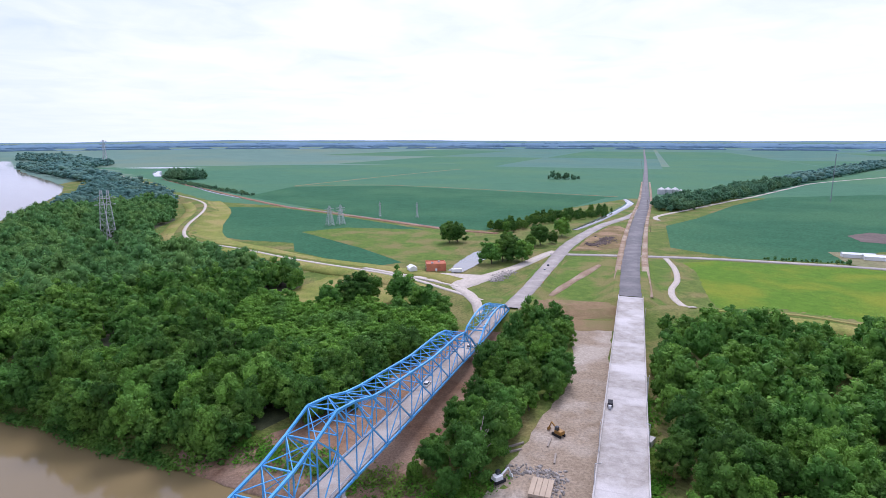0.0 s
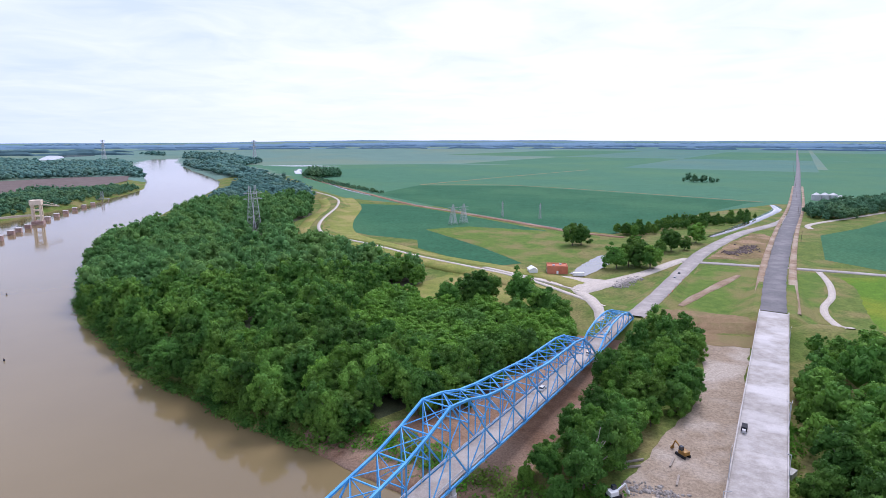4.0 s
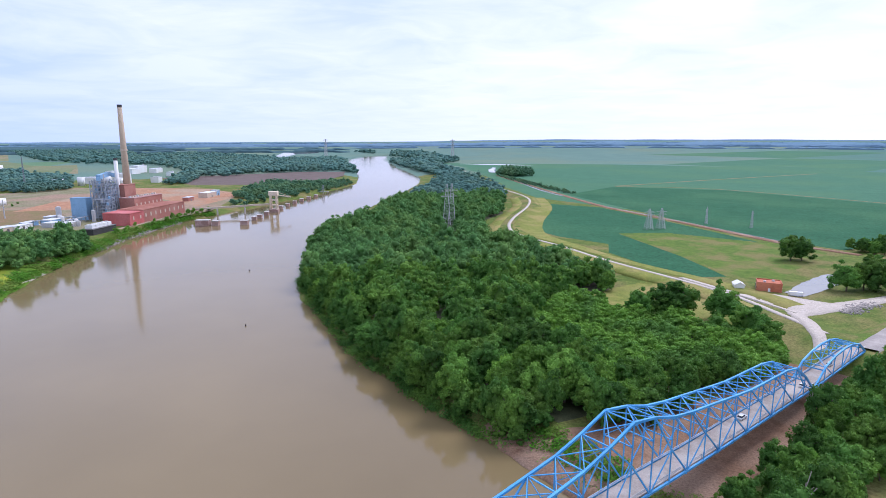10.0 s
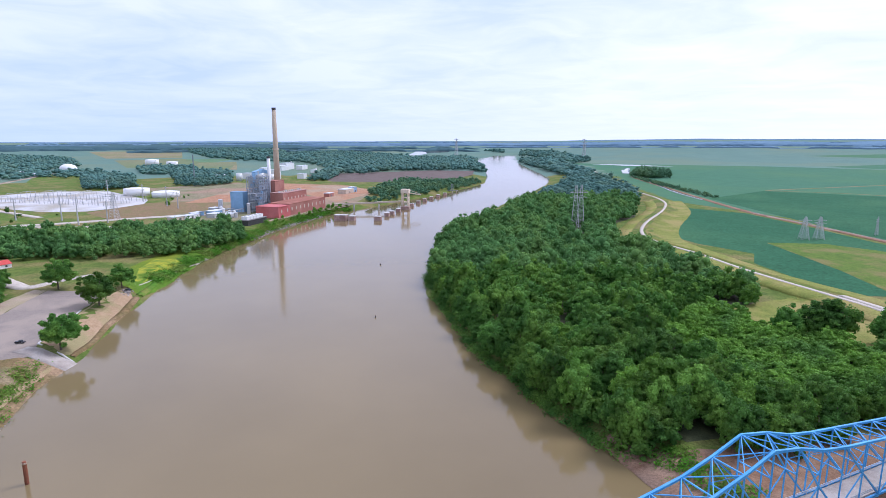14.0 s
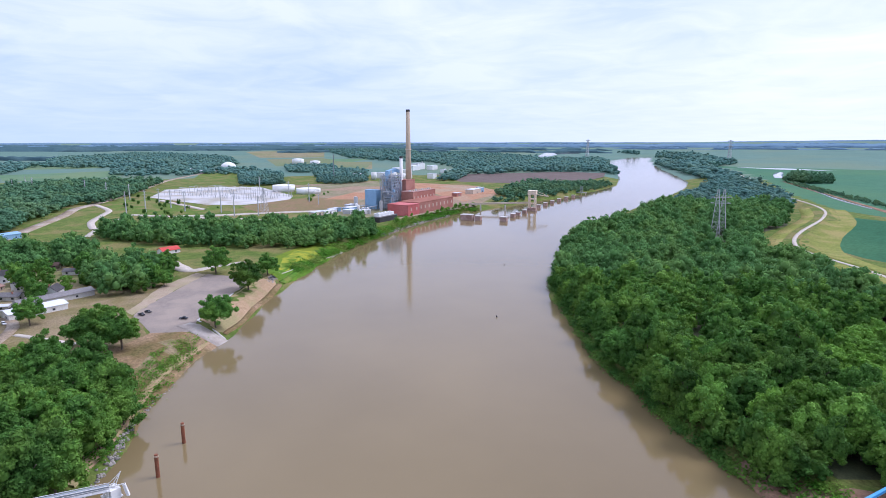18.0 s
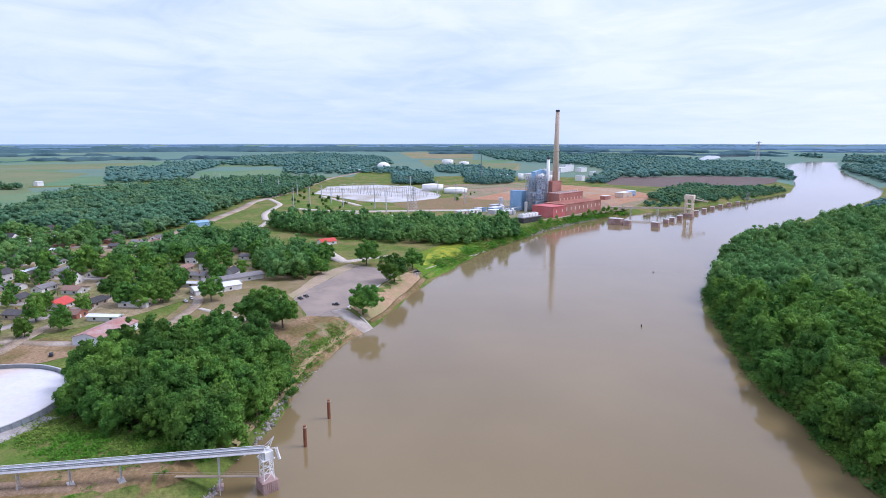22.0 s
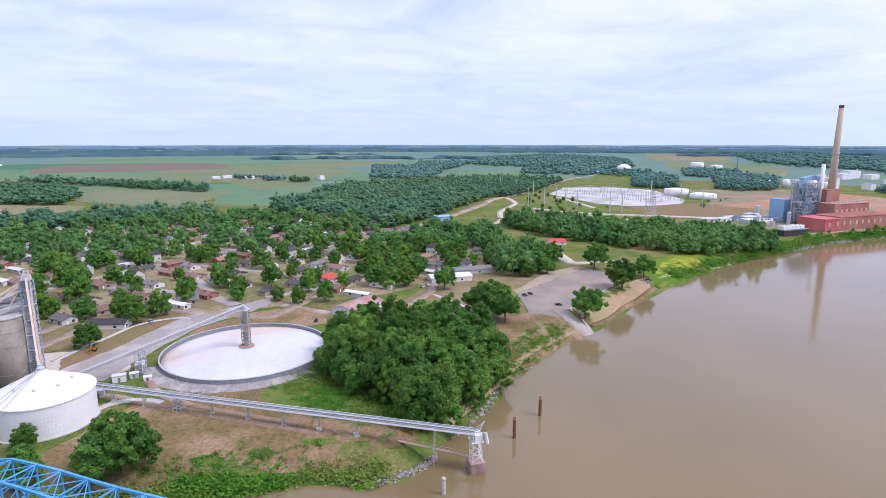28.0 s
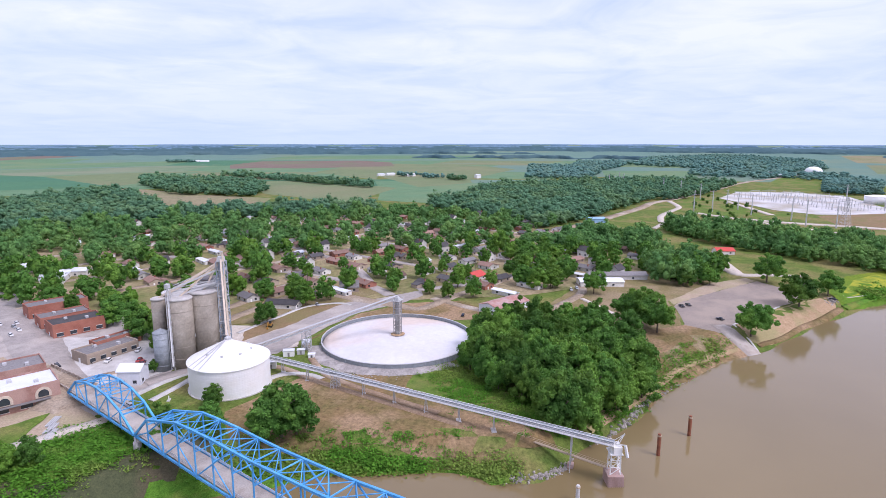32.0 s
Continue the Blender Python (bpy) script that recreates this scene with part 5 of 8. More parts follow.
for _i, (a, b) in enumerate(zip(spread(-356, 184, 54)[:-1], spread(-356, 184, 54)[1:])):
    sl = Shape()
    c0, c1 = chord_z(a) + 0.35, chord_z(b) + 0.35
    vs = [on_bridge(a, 0.7, c0), on_bridge(a, BR_W - 0.7, c0), on_bridge(b, BR_W - 0.7, c1), on_bridge(b, 0.7, c1)]
    vs += [v - Vector((0, 0, 0.4)) for v in vs]
    sl.add(vs, [(3, 2, 1, 0), (4, 5, 6, 7), (0, 1, 5, 4), (1, 2, 6, 5), (2, 3, 7, 6), (3, 0, 4, 7)])
    part("slab", sl, M_OLDDECK, deck)
for o in (0.75, BR_W - 0.75):
    rail = Shape()
    for a, b in zip(spread(-356, 184, 54)[:-1], spread(-356, 184, 54)[1:]):
        for hgt in (0.75, 1.25):
            rail.beam(on_bridge(a, o, chord_z(a) + 0.35 + hgt), on_bridge(b, o, chord_z(b) + 0.35 + hgt), 0.12, 0.2)
        rail.beam(on_bridge(a, o, chord_z(a) + 0.35), on_bridge(a, o, chord_z(a) + 1.65), 0.14)
    part("railing", rail, M_GALV, deck, "pale steel guard rail")
for s in (-356, -299.5, -165, -2, 120, 183):
    pier = thing("bridge_pier", "weathered concrete pier under the blue bridge", "bridge pier", group="piers of the blue bridge")
    zt = chord_z(s) - 0.8
    for o in (0.6, BR_W - 0.6):
        p = on_bridge(s, o, 0)
        part("shaft", Shape().tube((p.x, p.y, -3), [(0, 1.6), (zt + 1.4, 1.25)], 12), M_CONCRETE, pier)
    web = Shape()
    web.beam(on_bridge(s, 0, zt - 0.9), on_bridge(s, BR_W, zt - 0.9), 1.6, 1.6)
    part("cap", web, M_CONCRETE, pier)

# ---- new concrete bridge ----
NB = [(-42, -110), (45.9, 134.5), (113.3, 338.1)]
NB_U = Vector((113.3 - 45.9, 338.1 - 134.5)).normalized()
NB_N = Vector((-NB_U.y, NB_U.x))


def on_new(s, o, z):
    p = Vector(NB[1]) + NB_U * s + NB_N * o
    return Vector((p.x, p.y, z))


def new_z(s):
    return 14.6 - 0.0105 * s


newbridge = thing("concrete_bridge", "new unopened concrete girder bridge with a pale deck", "bridge")
NB_END, NB_START = 214.0, -22.0
_cells = spread(NB_START, NB_END, 30)
for a, b in zip(_cells[:-1], _cells[1:]):
    vs = [on_new(a, -6.9, new_z(a)), on_new(a, 6.9, new_z(a)), on_new(b - 0.05, 6.9, new_z(b)), on_new(b - 0.05, -6.9, new_z(b))]
    vs += [v - Vector((0, 0, 0.35)) for v in vs]
    part("deck_slab", Shape().add(vs, [(0, 1, 2, 3), (7, 6, 5, 4), (4, 5, 1, 0), (5, 6, 2, 1), (6, 7, 3, 2), (7, 4, 0, 3)]), M_NEWCONC, newbridge)
for o in (-7.0, 7.0):
    par = Shape()
    par.beam(on_new(NB_START, o, new_z(NB_START) + 0.4), on_new(NB_END, o, new_z(NB_END) + 0.4), 0.4, 1.0)
    part("parapet", par, M_NEWCONC, newbridge)
for _s, _o in ((2, 7.1), (68, -7.1), (30, -7.1)):
    pl = thing("deck_pole", "thin bent galvanised pole on the deck edge", "pole", tuple(on_new(_s, _o, new_z(_s))), 0.0, "deck edge poles")
    part("post", Shape().tube((0, 0, 0), [(0, 0.12), (7, 0.1)], 8), M_GALV, pl)
    part("arm", Shape().beam((0, 0, 7), (1.6 * (1 if _o > 0 else -1), -0.6, 7.6), 0.16), M_GALV, pl)
for o in (-5.4, -2.7, 0, 2.7, 5.4):
    part("girder", Shape().beam(on_new(NB_START, o, new_z(NB_START) - 1.2), on_new(NB_END, o, new_z(NB_END) - 1.2), 0.6, 1.7), M_CONCRETE, newbridge)
for s in (-18, 28, 75, 122, 166, 209):
    for o in (-4.5, 0, 4.5):
        p = on_new(s, o, 0)
        part("column", Shape().tube((p.x, p.y, 3.5), [(0, 0.8), (new_z(s) - 6.4, 0.8)], 14), M_CONCRETE, newbridge)
    part("pier_cap", Shape().beam(on_new(s, -6.4, new_z(s) - 2.6), on_new(s, 6.4, new_z(s) - 2.6), 1.3, 1.2), M_CONCRETE, newbridge)
for o, s0 in ((-7.0, 60), (-7.0, 150), (7.0, 20)):
    pole = thing("street_lamp", "slim grey lamp post on the bridge edge", "street lamp", on_new(s0, o, new_z(s0) + 0.9), group="bridge lamps")
    part("pole", Shape().tube((0, 0, 0), [(0, 0.12), (9, 0.07)], 8), M_GALV, pole)
    part("arm", Shape().beam((0, 0, 8.9), (0.8, 1.6, 9.3), 0.1), M_GALV, pole)

# ---- highway embankments ----
def embankment(name, line, zs, half, label, mat=None):
    line = np.array(line, float)
    d = np.gradient(line, axis=0)
    d /= np.hypot(d[:, 0], d[:, 1])[:, None]
    nrm = np.stack([-d[:, 1], d[:, 0]], 1)
    X, Y, Z = [], [], []
    for i, ((x, y), z) in enumerate(zip(line, zs)):
        run = half + max(0.2, (z - LAND) * 2.2)
        o = np.array([-run, -half, half, run])
        X.append(x + nrm[i, 0] * o)
        Y.append(y + nrm[i, 1] * o)
        Z.append([LAND - 0.3, z, z, LAND - 0.3])
    me = grid_mesh(name, np.array(X), np.array(Y), np.array(Z), mat or M_GRASS)
    me.polygons.foreach_set("use_smooth", np.zeros(len(me.polygons), bool))
    return tagged(new(name, me), label, "embankment", "", "structure")


_nl = [tuple((Vector((113.3, 338.1)) + NB_U * s)) for s in (-30, -5, 30, 70, 110, 150, 175)]
embankment("embankment", _nl, [6.3, 12.1, 11.3, 9.8, 8.2, 6.9, 6.55], 10.5, "grassy embankment carrying the new highway")
embankment("embankment", [(28, 288), (35, 305), (43, 329), (57, 371), (74, 419), (90, 466), (101, 497)], [6.3, 12.9, 11.4, 9.4, 8.2, 7.1, 6.6], 7.0, "grassy embankment carrying the old highway")
embankment("embankment", [(-140, -192), (-146.5, -206), (-151, -218), (-158, -238), (-168, -262)], [6.3, 10.4, 9.6, 8.2, 6.6], 6.5, "dusty paved approach ramp of the old bridge", M_PAD)

# ---- east side trees ----
def plant(pts, count, label, group, lo=0.7, hi=1.05, seed=4, kinds=range(8)):
    """The count places nearest to the middle of the river become trees of their own; the rest is handed back."""
    rng = random.Random(seed)
    order = np.argsort(np.hypot(pts[:, 0], pts[:, 1]))
    kinds = list(kinds)
    for i in order[:count]:
        tree(float(pts[i, 0]), float(pts[i, 1]), rng.choice(kinds), rng.uniform(lo, hi), label, group, yaw=rng.uniform(0, 6.28), squash=rng.uniform(0.9, 1.12))
    return pts[order[count:]]


_mid = scatter([(47, 301), (70, 295), (60, 256), (51, 225), (35, 198), (15, 160), (5, 151), (-7, 157), (21, 238), (33, 271)], 9.4, 31)
woodland("woodland", plant(_mid, 40, "leafy green tree between the two bridges", "trees between the bridges", 0.6, 1.08, 32), "dense", M_LEAF_A, "leafy green trees between the two bridges", 0.85, 132)
_sw = scatter([(57, 128), (62, 140), (104, 268), (118, 294), (168, 290), (225, 258), (270, 232), (180, 150), (100, 96), (60, 112)], 10.2, 33, [(LEVEE, 24)])
_left = plant(_sw, 45, "leafy green tree in the wood beside the new bridge", "trees of the south wood", 0.7, 1.2, 34)
_pick = np.random.default_rng(8).random(len(_left)) < 0.2
woodland("woodland", _left[~_pick], "dense", M_LEAF_A, "dense green woodland south of the new bridge", 1.0, 35)
woodland("woodland", _left[_pick], "dense", M_LEAF_B, "brighter young trees in the south wood", 0.9, 36)
for x, y, k, s in ((6, 555, 0, 1.15), (14, 560, 1, 1.1), (39, 459, 3, 1.15), (49, 468, 4, 1.2), (57, 476, 5, 1.1), (65, 467, 0, 1.0), (93, 546, 7, 1.15), (124, 597, 1, 1.1), (-25, 342, 3, 1.25), (-48, 336, 0, 1.2), (-56, 331, 5, 0.95),
                   (-12, 319, 7, 1.05), (-66, 326, 4, 0.9), (-3, 309, 1, 0.85), (106, 555, 4, 0.6), (82, 533, 5, 0.6)):
    tree(x, y, k, s * 1.4, "broad green tree standing alone in the grass", "lone field trees", yaw=x, squash=0.86)
for x, y, k, sc in ((1, 151, 1, 0.62), (9, 158, 3, 0.75), (-2, 160, 5, 0.6), (15, 166, 0, 0.85), (21, 177, 7, 0.9), (9, 170, 4, 0.8), (-9, 157, 2, 0.5)):
    tree(x, y, k, sc, "bushy green tree on the bank between the bridges", "trees between the bridges", yaw=x * 2.0)
_belt = scatter([(51, 642), (71, 616), (119, 682), (168, 720), (216, 754), (236, 805), (180, 790), (129, 756), (93, 695)], 10, 36)
woodland("hedgerow", plant(_belt, 10, "low green tree in the hedge along the canal", "hedge trees by the canal", 0.5, 0.8, 37), "dense", M_LEAF_A, "bushy hedge along the canal", 0.6, 137)
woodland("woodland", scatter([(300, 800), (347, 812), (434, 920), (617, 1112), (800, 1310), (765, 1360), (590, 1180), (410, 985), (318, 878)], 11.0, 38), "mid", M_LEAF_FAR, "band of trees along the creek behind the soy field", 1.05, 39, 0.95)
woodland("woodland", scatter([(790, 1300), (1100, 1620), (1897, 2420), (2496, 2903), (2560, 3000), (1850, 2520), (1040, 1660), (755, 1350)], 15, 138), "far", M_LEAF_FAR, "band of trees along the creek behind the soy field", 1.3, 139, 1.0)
woodland("woodland", scatter([(-702, 1440), (-640, 1428), (-606, 1490), (-650, 1545), (-708, 1512)], 13, 40), "mid", M_LEAF_FAR, "clump of trees by the canal", 1.4, 41)
woodland("hedgerow", scatter([(-350, 1029), (-329, 1031), (-558, 1303), (-658, 1431), (-679, 1423), (-573, 1280)], 9, 42), "far", M_LEAF_FAR, "line of shrubs along the ditch", 0.42, 43)
woodland("hedgerow", scatter([(270, 476), (330, 456), (332, 461), (272, 481)], 4, 44), "mid", M_LEAF_C, "low shrubs along the crossroad", 0.22, 45)
woodland("woodland", scatter([(262, 1492), (335, 1470), (348, 1490), (275, 1512)], 15, 46), "mid", M_LEAF_FAR, "small clump of trees out in the fields", 1.0, 47)
# far tree belts: (distance, from degrees left of +y, to degrees, depth, spacing, size)
for _k, (r, a0, a1, dep, sp, sc) in enumerate([(2700, 54, 64, 900, 48, 2.0), (2350, 80, 96, 350, 34, 1.5), (1750, 74, 86, 260, 24, 1.3)]):
    q = [(-(r + e) * math.sin(radians(a)), (r + e) * math.cos(radians(a))) for a, e in [(a0 + (a1 - a0) * i / 10, 60 * math.sin(i * 2.1) * sc) for i in range(11)] + [(a1 - (a1 - a0) * i / 10, dep + 80 * math.sin(i * 1.7) * sc) for i in range(11)]]
    woodland("woodland", scatter(q, sp, 60 + _k, shore=30), "far", M_LEAF_FAR, "distant belt of woodland across the plain", sc, 80 + _k, 0.8)


def far_wood(r, a0, a1, dep, h, seed, closed=False):
    """A closed canopy with an uneven top, seen only from very far off."""
    rng = np.random.default_rng(seed)
    n = int(radians(a1 - a0) * r / (10 + r / 400)) + 8
    a = np.radians(np.linspace(a0, a1, n))
    rows = np.array([0.0, 0.01, 0.12, 0.3, 0.55, 0.8, 1.0])
    edge = 1 + 0.02 * np.sin(a * 60 + seed) + 0.012 * np.sin(a * 173 + 2 * seed)
    R = r * edge[None, :] + dep * rows[:, None] * (0.8 + 0.35 * np.sin(a * 41 + seed))[None, :]
    taper = np.clip(np.minimum(np.arange(n), np.arange(n)[::-1]) / 6.0, 0, 1)
    gap = np.clip(2.2 + 2.4 * np.sin(a * 37 + seed * 1.3) + 1.8 * np.sin(a * 91 + seed), 0.06, 1)
    if closed:
        gap = np.maximum(gap, 0.8)
    Z = LAND + h * (0.62 + 0.5 * rng.random((7, n))) * (taper * gap)[None, :]
    Z[0], Z[-1] = LAND - 2, LAND - 2
    X, Y = -R * np.sin(a), R * np.cos(a)
    # Both canopy colours have haze in them, the farther one bluer.
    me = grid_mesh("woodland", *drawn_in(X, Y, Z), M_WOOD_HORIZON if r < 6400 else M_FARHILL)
    return tagged(new("woodland", me), "distant belt of woodland across the plain", "woodland", "", "stuff")


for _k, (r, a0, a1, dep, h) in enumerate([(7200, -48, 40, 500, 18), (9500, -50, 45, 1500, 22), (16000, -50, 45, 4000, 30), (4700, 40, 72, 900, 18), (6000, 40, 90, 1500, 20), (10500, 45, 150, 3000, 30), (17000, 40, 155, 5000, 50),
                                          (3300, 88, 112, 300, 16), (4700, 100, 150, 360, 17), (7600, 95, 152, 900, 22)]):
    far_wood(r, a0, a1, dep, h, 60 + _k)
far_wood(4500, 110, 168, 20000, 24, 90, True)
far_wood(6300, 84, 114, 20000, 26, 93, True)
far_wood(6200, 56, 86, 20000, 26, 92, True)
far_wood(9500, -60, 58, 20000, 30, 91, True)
# low wooded bluffs that close the horizon, coloured with haze
_a = np.linspace(0, 2 * math.pi, 721)
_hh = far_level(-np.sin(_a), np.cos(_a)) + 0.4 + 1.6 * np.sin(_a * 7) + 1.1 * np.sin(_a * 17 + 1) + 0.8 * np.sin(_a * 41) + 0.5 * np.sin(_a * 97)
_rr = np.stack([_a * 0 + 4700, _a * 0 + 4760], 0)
tagged(new("distant_bluffs", grid_mesh("distant_bluffs", -_rr * np.sin(_a), _rr * np.cos(_a), np.stack([_hh - 14.0, _hh], 0), M_FARHILL)), "low wooded bluffs along the horizon, haze in their colour", "hills", "", "structure")


# ---- lattice towers, poles ----
def lattice(shape, c, w0, w1, h, n, bar, z0=0.0):
    cs = []
    for i in range(n + 1):
        w = w0 + (w1 - w0) * i / n
        z = z0 + h * i / n
        cs.append([Vector((c[0] + a * w / 2, c[1] + b * w / 2, c[2] + z)) for a, b in ((-1, -1), (1, -1), (1, 1), (-1, 1))])
    for i in range(n):
        for k in range(4):
            shape.beam(cs[i][k], cs[i + 1][k], bar)
            shape.beam(cs[i][k], cs[i + 1][(k + 1) % 4], bar * 0.6)
            shape.beam(cs[i + 1][k], cs[i + 1][(k + 1) % 4], bar * 0.6)
    return shape


def pylon(x, y, h, w, yaw, label, arms=3, bar=0.3, group="power pylons"):
    e = thing("pylon", label, "pylon", (x, y, LAND), yaw, group)
    part("mast", lattice(Shape(), (0, 0, 0), w, w * 0.16, h, 9, bar), M_GALV, e)
    for i in range(arms):
        z = h * (0.72 + 0.12 * i)
        part("cross_arm", Shape().beam((-w * 0.75, 0, z), (w * 0.75, 0, z), bar * 1.2).beam((-w * 0.75, 0, z), (0, 0, z + h * 0.05), bar * 0.8).beam((w * 0.75, 0, z), (0, 0, z + h * 0.05), bar * 0.8), M_GALV, e)
    return e


pylon(-332, 560, 50, 9, 0.5, "tall grey lattice pylon in a clearing of the wood", 2, 0.36)
pylon(-329.5, 567, 50, 9, 0.5, "tall grey lattice pylon in a clearing of the wood", 2, 0.36)
for x, y in ((-133, 672), (-122, 683)):
    pylon(x, y, 23, 8, 0.6, "grey lattice pylon in the meadow", 2, 0.32)
for x, y in ((-83, 753), (-34, 743)):
    pylon(x, y, 20, 2.5, 0.6, "thin grey pylon among the fields", 2, 0.25)
pylon(-2038, 2241, 95, 16, 0.3, "far tall river-crossing pylon", 3, 1.2)
pylon(-1391, 2405, 95, 16, 0.3, "far tall river-crossing pylon", 3, 1.2)
mast = thing("radio_mast", "thin lattice radio mast in the field", "radio mast", (630, 939, LAND))
part("mast", lattice(Shape(), (0, 0, 0), 1.2, 0.7, 78, 20, 0.18), M_LATTICE, mast)
for x, y, r, h in ((408, 1084, 7, 13), (421, 1085, 7, 13), (434, 1085, 7, 13), (446, 1087, 5, 9)):
    b = thing("grain_bin", "round galvanised grain bin with a conical roof", "grain bin", (x, y, LAND), group="grain bins by the highway")
    part("body", Shape().tube((0, 0, 0), [(0, r), (h * 0.7, r)], 20), M_GALV, b)
    part("roof", Shape().tube((0, 0, h * 0.7), [(0, r * 1.03), (h * 0.3, 0.5)], 20), M_GALV, b)
for i in range(9):
    s, o = 150 + i * 260.0, 12
    p = Vector((163, 490)) + NB_U * s - NB_N * (o + 6)
    e = thing("utility_pole", "wooden utility pole beside the highway", "utility pole", (p.x, p.y, LAND), 0.3, "utility poles along the highway")
    part("pole", Shape().tube((0, 0, 0), [(0, 0.25), (11, 0.16)], 6), M_BARK, e)
    part("crossarm", Shape().beam((-1.2, 0, 10.2), (1.2, 0, 10.2), 0.2), M_BARK, e)


# ---- buildings ----
def gable(shape, w, d, h0, rise, over=0.5, thick=0.25):
    """A pitched roof with its ridge along y."""
    a, b = w / 2 + over, d / 2 + over
    vs = []
    for y in (-b, b):
        vs += [(-a, y, h0 - over * rise / (w / 2)), (0, y, h0 + rise), (a, y, h0 - over * rise / (w / 2)), (a, y, h0 - over * rise / (w / 2) + thick), (0, y, h0 + rise + thick), (-a, y, h0 - over * rise / (w / 2) + thick)]
    fs = [(0, 1, 4, 5), (1, 2, 3, 4), (11, 10, 7, 6), (10, 9, 8, 7), (5, 4, 10, 11), (4, 3, 9, 10), (6, 7, 1, 0), (7, 8, 2, 1), (5, 11, 6, 0), (2, 8, 9, 3)]
    return shape.add(vs, fs)


def gable_walls(shape, w, d, h, rise):
    a, b = w / 2, d / 2
    vs = [(-a, -b, 0), (a, -b, 0), (a, b, 0), (-a, b, 0), (-a, -b, h), (a, -b, h), (a, b, h), (-a, b, h), (0, -b, h + rise), (0, b, h + rise)]
    return shape.add(vs, [(3, 2, 1, 0), (0, 1, 5, 8, 4), (1, 2, 6, 5), (2, 3, 7, 9, 6), (3, 0, 4, 7), (4, 8, 9, 7), (8, 5, 6, 9)])


def make_house(name, label, w, d, h, rise, wall, roof, wing=0.0, chimney=True, group="houses of the town", at=(0, 0, 0), yaw=0.0, category="house", windows=True, door_mat=None):
    e = thing(name, label, category, at, yaw, group)
    part("wall_shell", gable_walls(Shape(), w, d, h, rise), wall, e)
    part("roof", gable(Shape(), w, d, h, rise), roof, e)
    if wing:
        wg = Shape()
        wg.box((w / 2 + wing / 2 - 0.1, -d * 0.12, 0), (wing, d * 0.5, h * 0.85))
        part("wing", wg, wall, e)
        rf = Shape()
        rf.add([(w / 2 - 0.3, -d * 0.4, h * 0.85 + 0.9), (w / 2 + wing + 0.3, -d * 0.4, h * 0.82), (w / 2 + wing + 0.3, d * 0.16, h * 0.82), (w / 2 - 0.3, d * 0.16, h * 0.85 + 0.9),
                (w / 2 - 0.3, -d * 0.4, h * 0.85 + 1.1), (w / 2 + wing + 0.3, -d * 0.4, h * 0.82 + 0.2), (w / 2 + wing + 0.3, d * 0.16, h * 0.82 + 0.2), (w / 2 - 0.3, d * 0.16, h * 0.85 + 1.1)],
               [(3, 2, 1, 0), (4, 5, 6, 7), (0, 1, 5, 4), (1, 2, 6, 5), (2, 3, 7, 6), (3, 0, 4, 7)])
        part("wing_roof", rf, roof, e)
    if chimney:
        part("chimney", Shape().box((w * 0.2, d * 0.15, h), (0.7, 0.7, rise + 0.9)), M_BRICK, e)
    if windows:
        for y in (-d * 0.28, d * 0.25):
            for s in (-1, 1):
                part("window", Shape().box((s * (w / 2 + 0.02), y, 1.0), (0.12, 1.5, 1.3)), M_GLASS, e)
        for s in (-1, 1):
            part("window", Shape().box((w * 0.2, s * (d / 2 + 0.02), 1.0), (1.4, 0.12, 1.3)), M_GLASS, e)
    part("door", Shape().box((-w * 0.15, -d / 2 - 0.02, 0), (1.0, 0.12, 2.05)), door_mat or M_WHITE, e)
    return e


HOUSE_KINDS = [("white sided one-storey house with a grey shingle roof", 8.5, 13, 2.8, 1.7, M_SIDING, M_GREYROOF, 0, True), ("tan sided house with a brown shingle roof", 9, 14, 2.8, 1.9, M_TAN, M_BROWNROOF, 4, True),
               ("white two-storey house with a dark roof", 8, 10, 5.6, 3.0, M_SIDING, M_DARK, 4, True), ("long white mobile home with a pale metal roof", 5, 18, 2.8, 0.7, M_SIDING, M_WHITEROOF, 0, False),
               ("brick house with a brown shingle roof", 9, 15, 2.8, 1.7, M_BRICK, M_BROWNROOF, 0, True), ("tan house with a dark roof and side wing", 8.5, 12, 2.9, 1.9, M_TAN, M_DARK, 5, True),
               ("white house with a brown shingle roof", 9, 12, 3.0, 2.0, M_SIDING, M_BROWNROOF, 4.5, True), ("small pale metal-roofed garage", 6.5, 8, 2.7, 1.4, M_SIDING, M_WHITEROOF, 0, False)]
HOUSES = [make_house("house", k[0], *k[1:7], wing=k[7], chimney=k[8], at=(-384, -135, LAND)) for k in HOUSE_KINDS]
_hr = random.Random(12)
# first of each kind, then copies along the town's grid of streets
_spots = []
HE, HF = Vector((-0.86, 0.42)), Vector((-0.42, -0.86))
for i in range(-2, 19):
    for j in range(-3, 17):
        p = Vector((-289, -169)) + HE * (i * 26 + _hr.uniform(-5, 5)) + HF * (j * 28 + _hr.uniform(-6, 6))
        _spots.append((p.x, p.y))
TOWN = [(-227, -306), (-268, -218), (-318, -138), (-356, -64), (-407, -13), (-484, 17), (-567, -11), (-666, -94), (-733, -203), (-716, -320), (-598, -478), (-441, -616), (-307, -619), (-243, -468)]
_sp = np.array(_spots)
_sp = _sp[inside(_sp[:, 0], _sp[:, 1], TOWN)]
_hr.shuffle(HOUSES)
TOWN_HOUSES = []
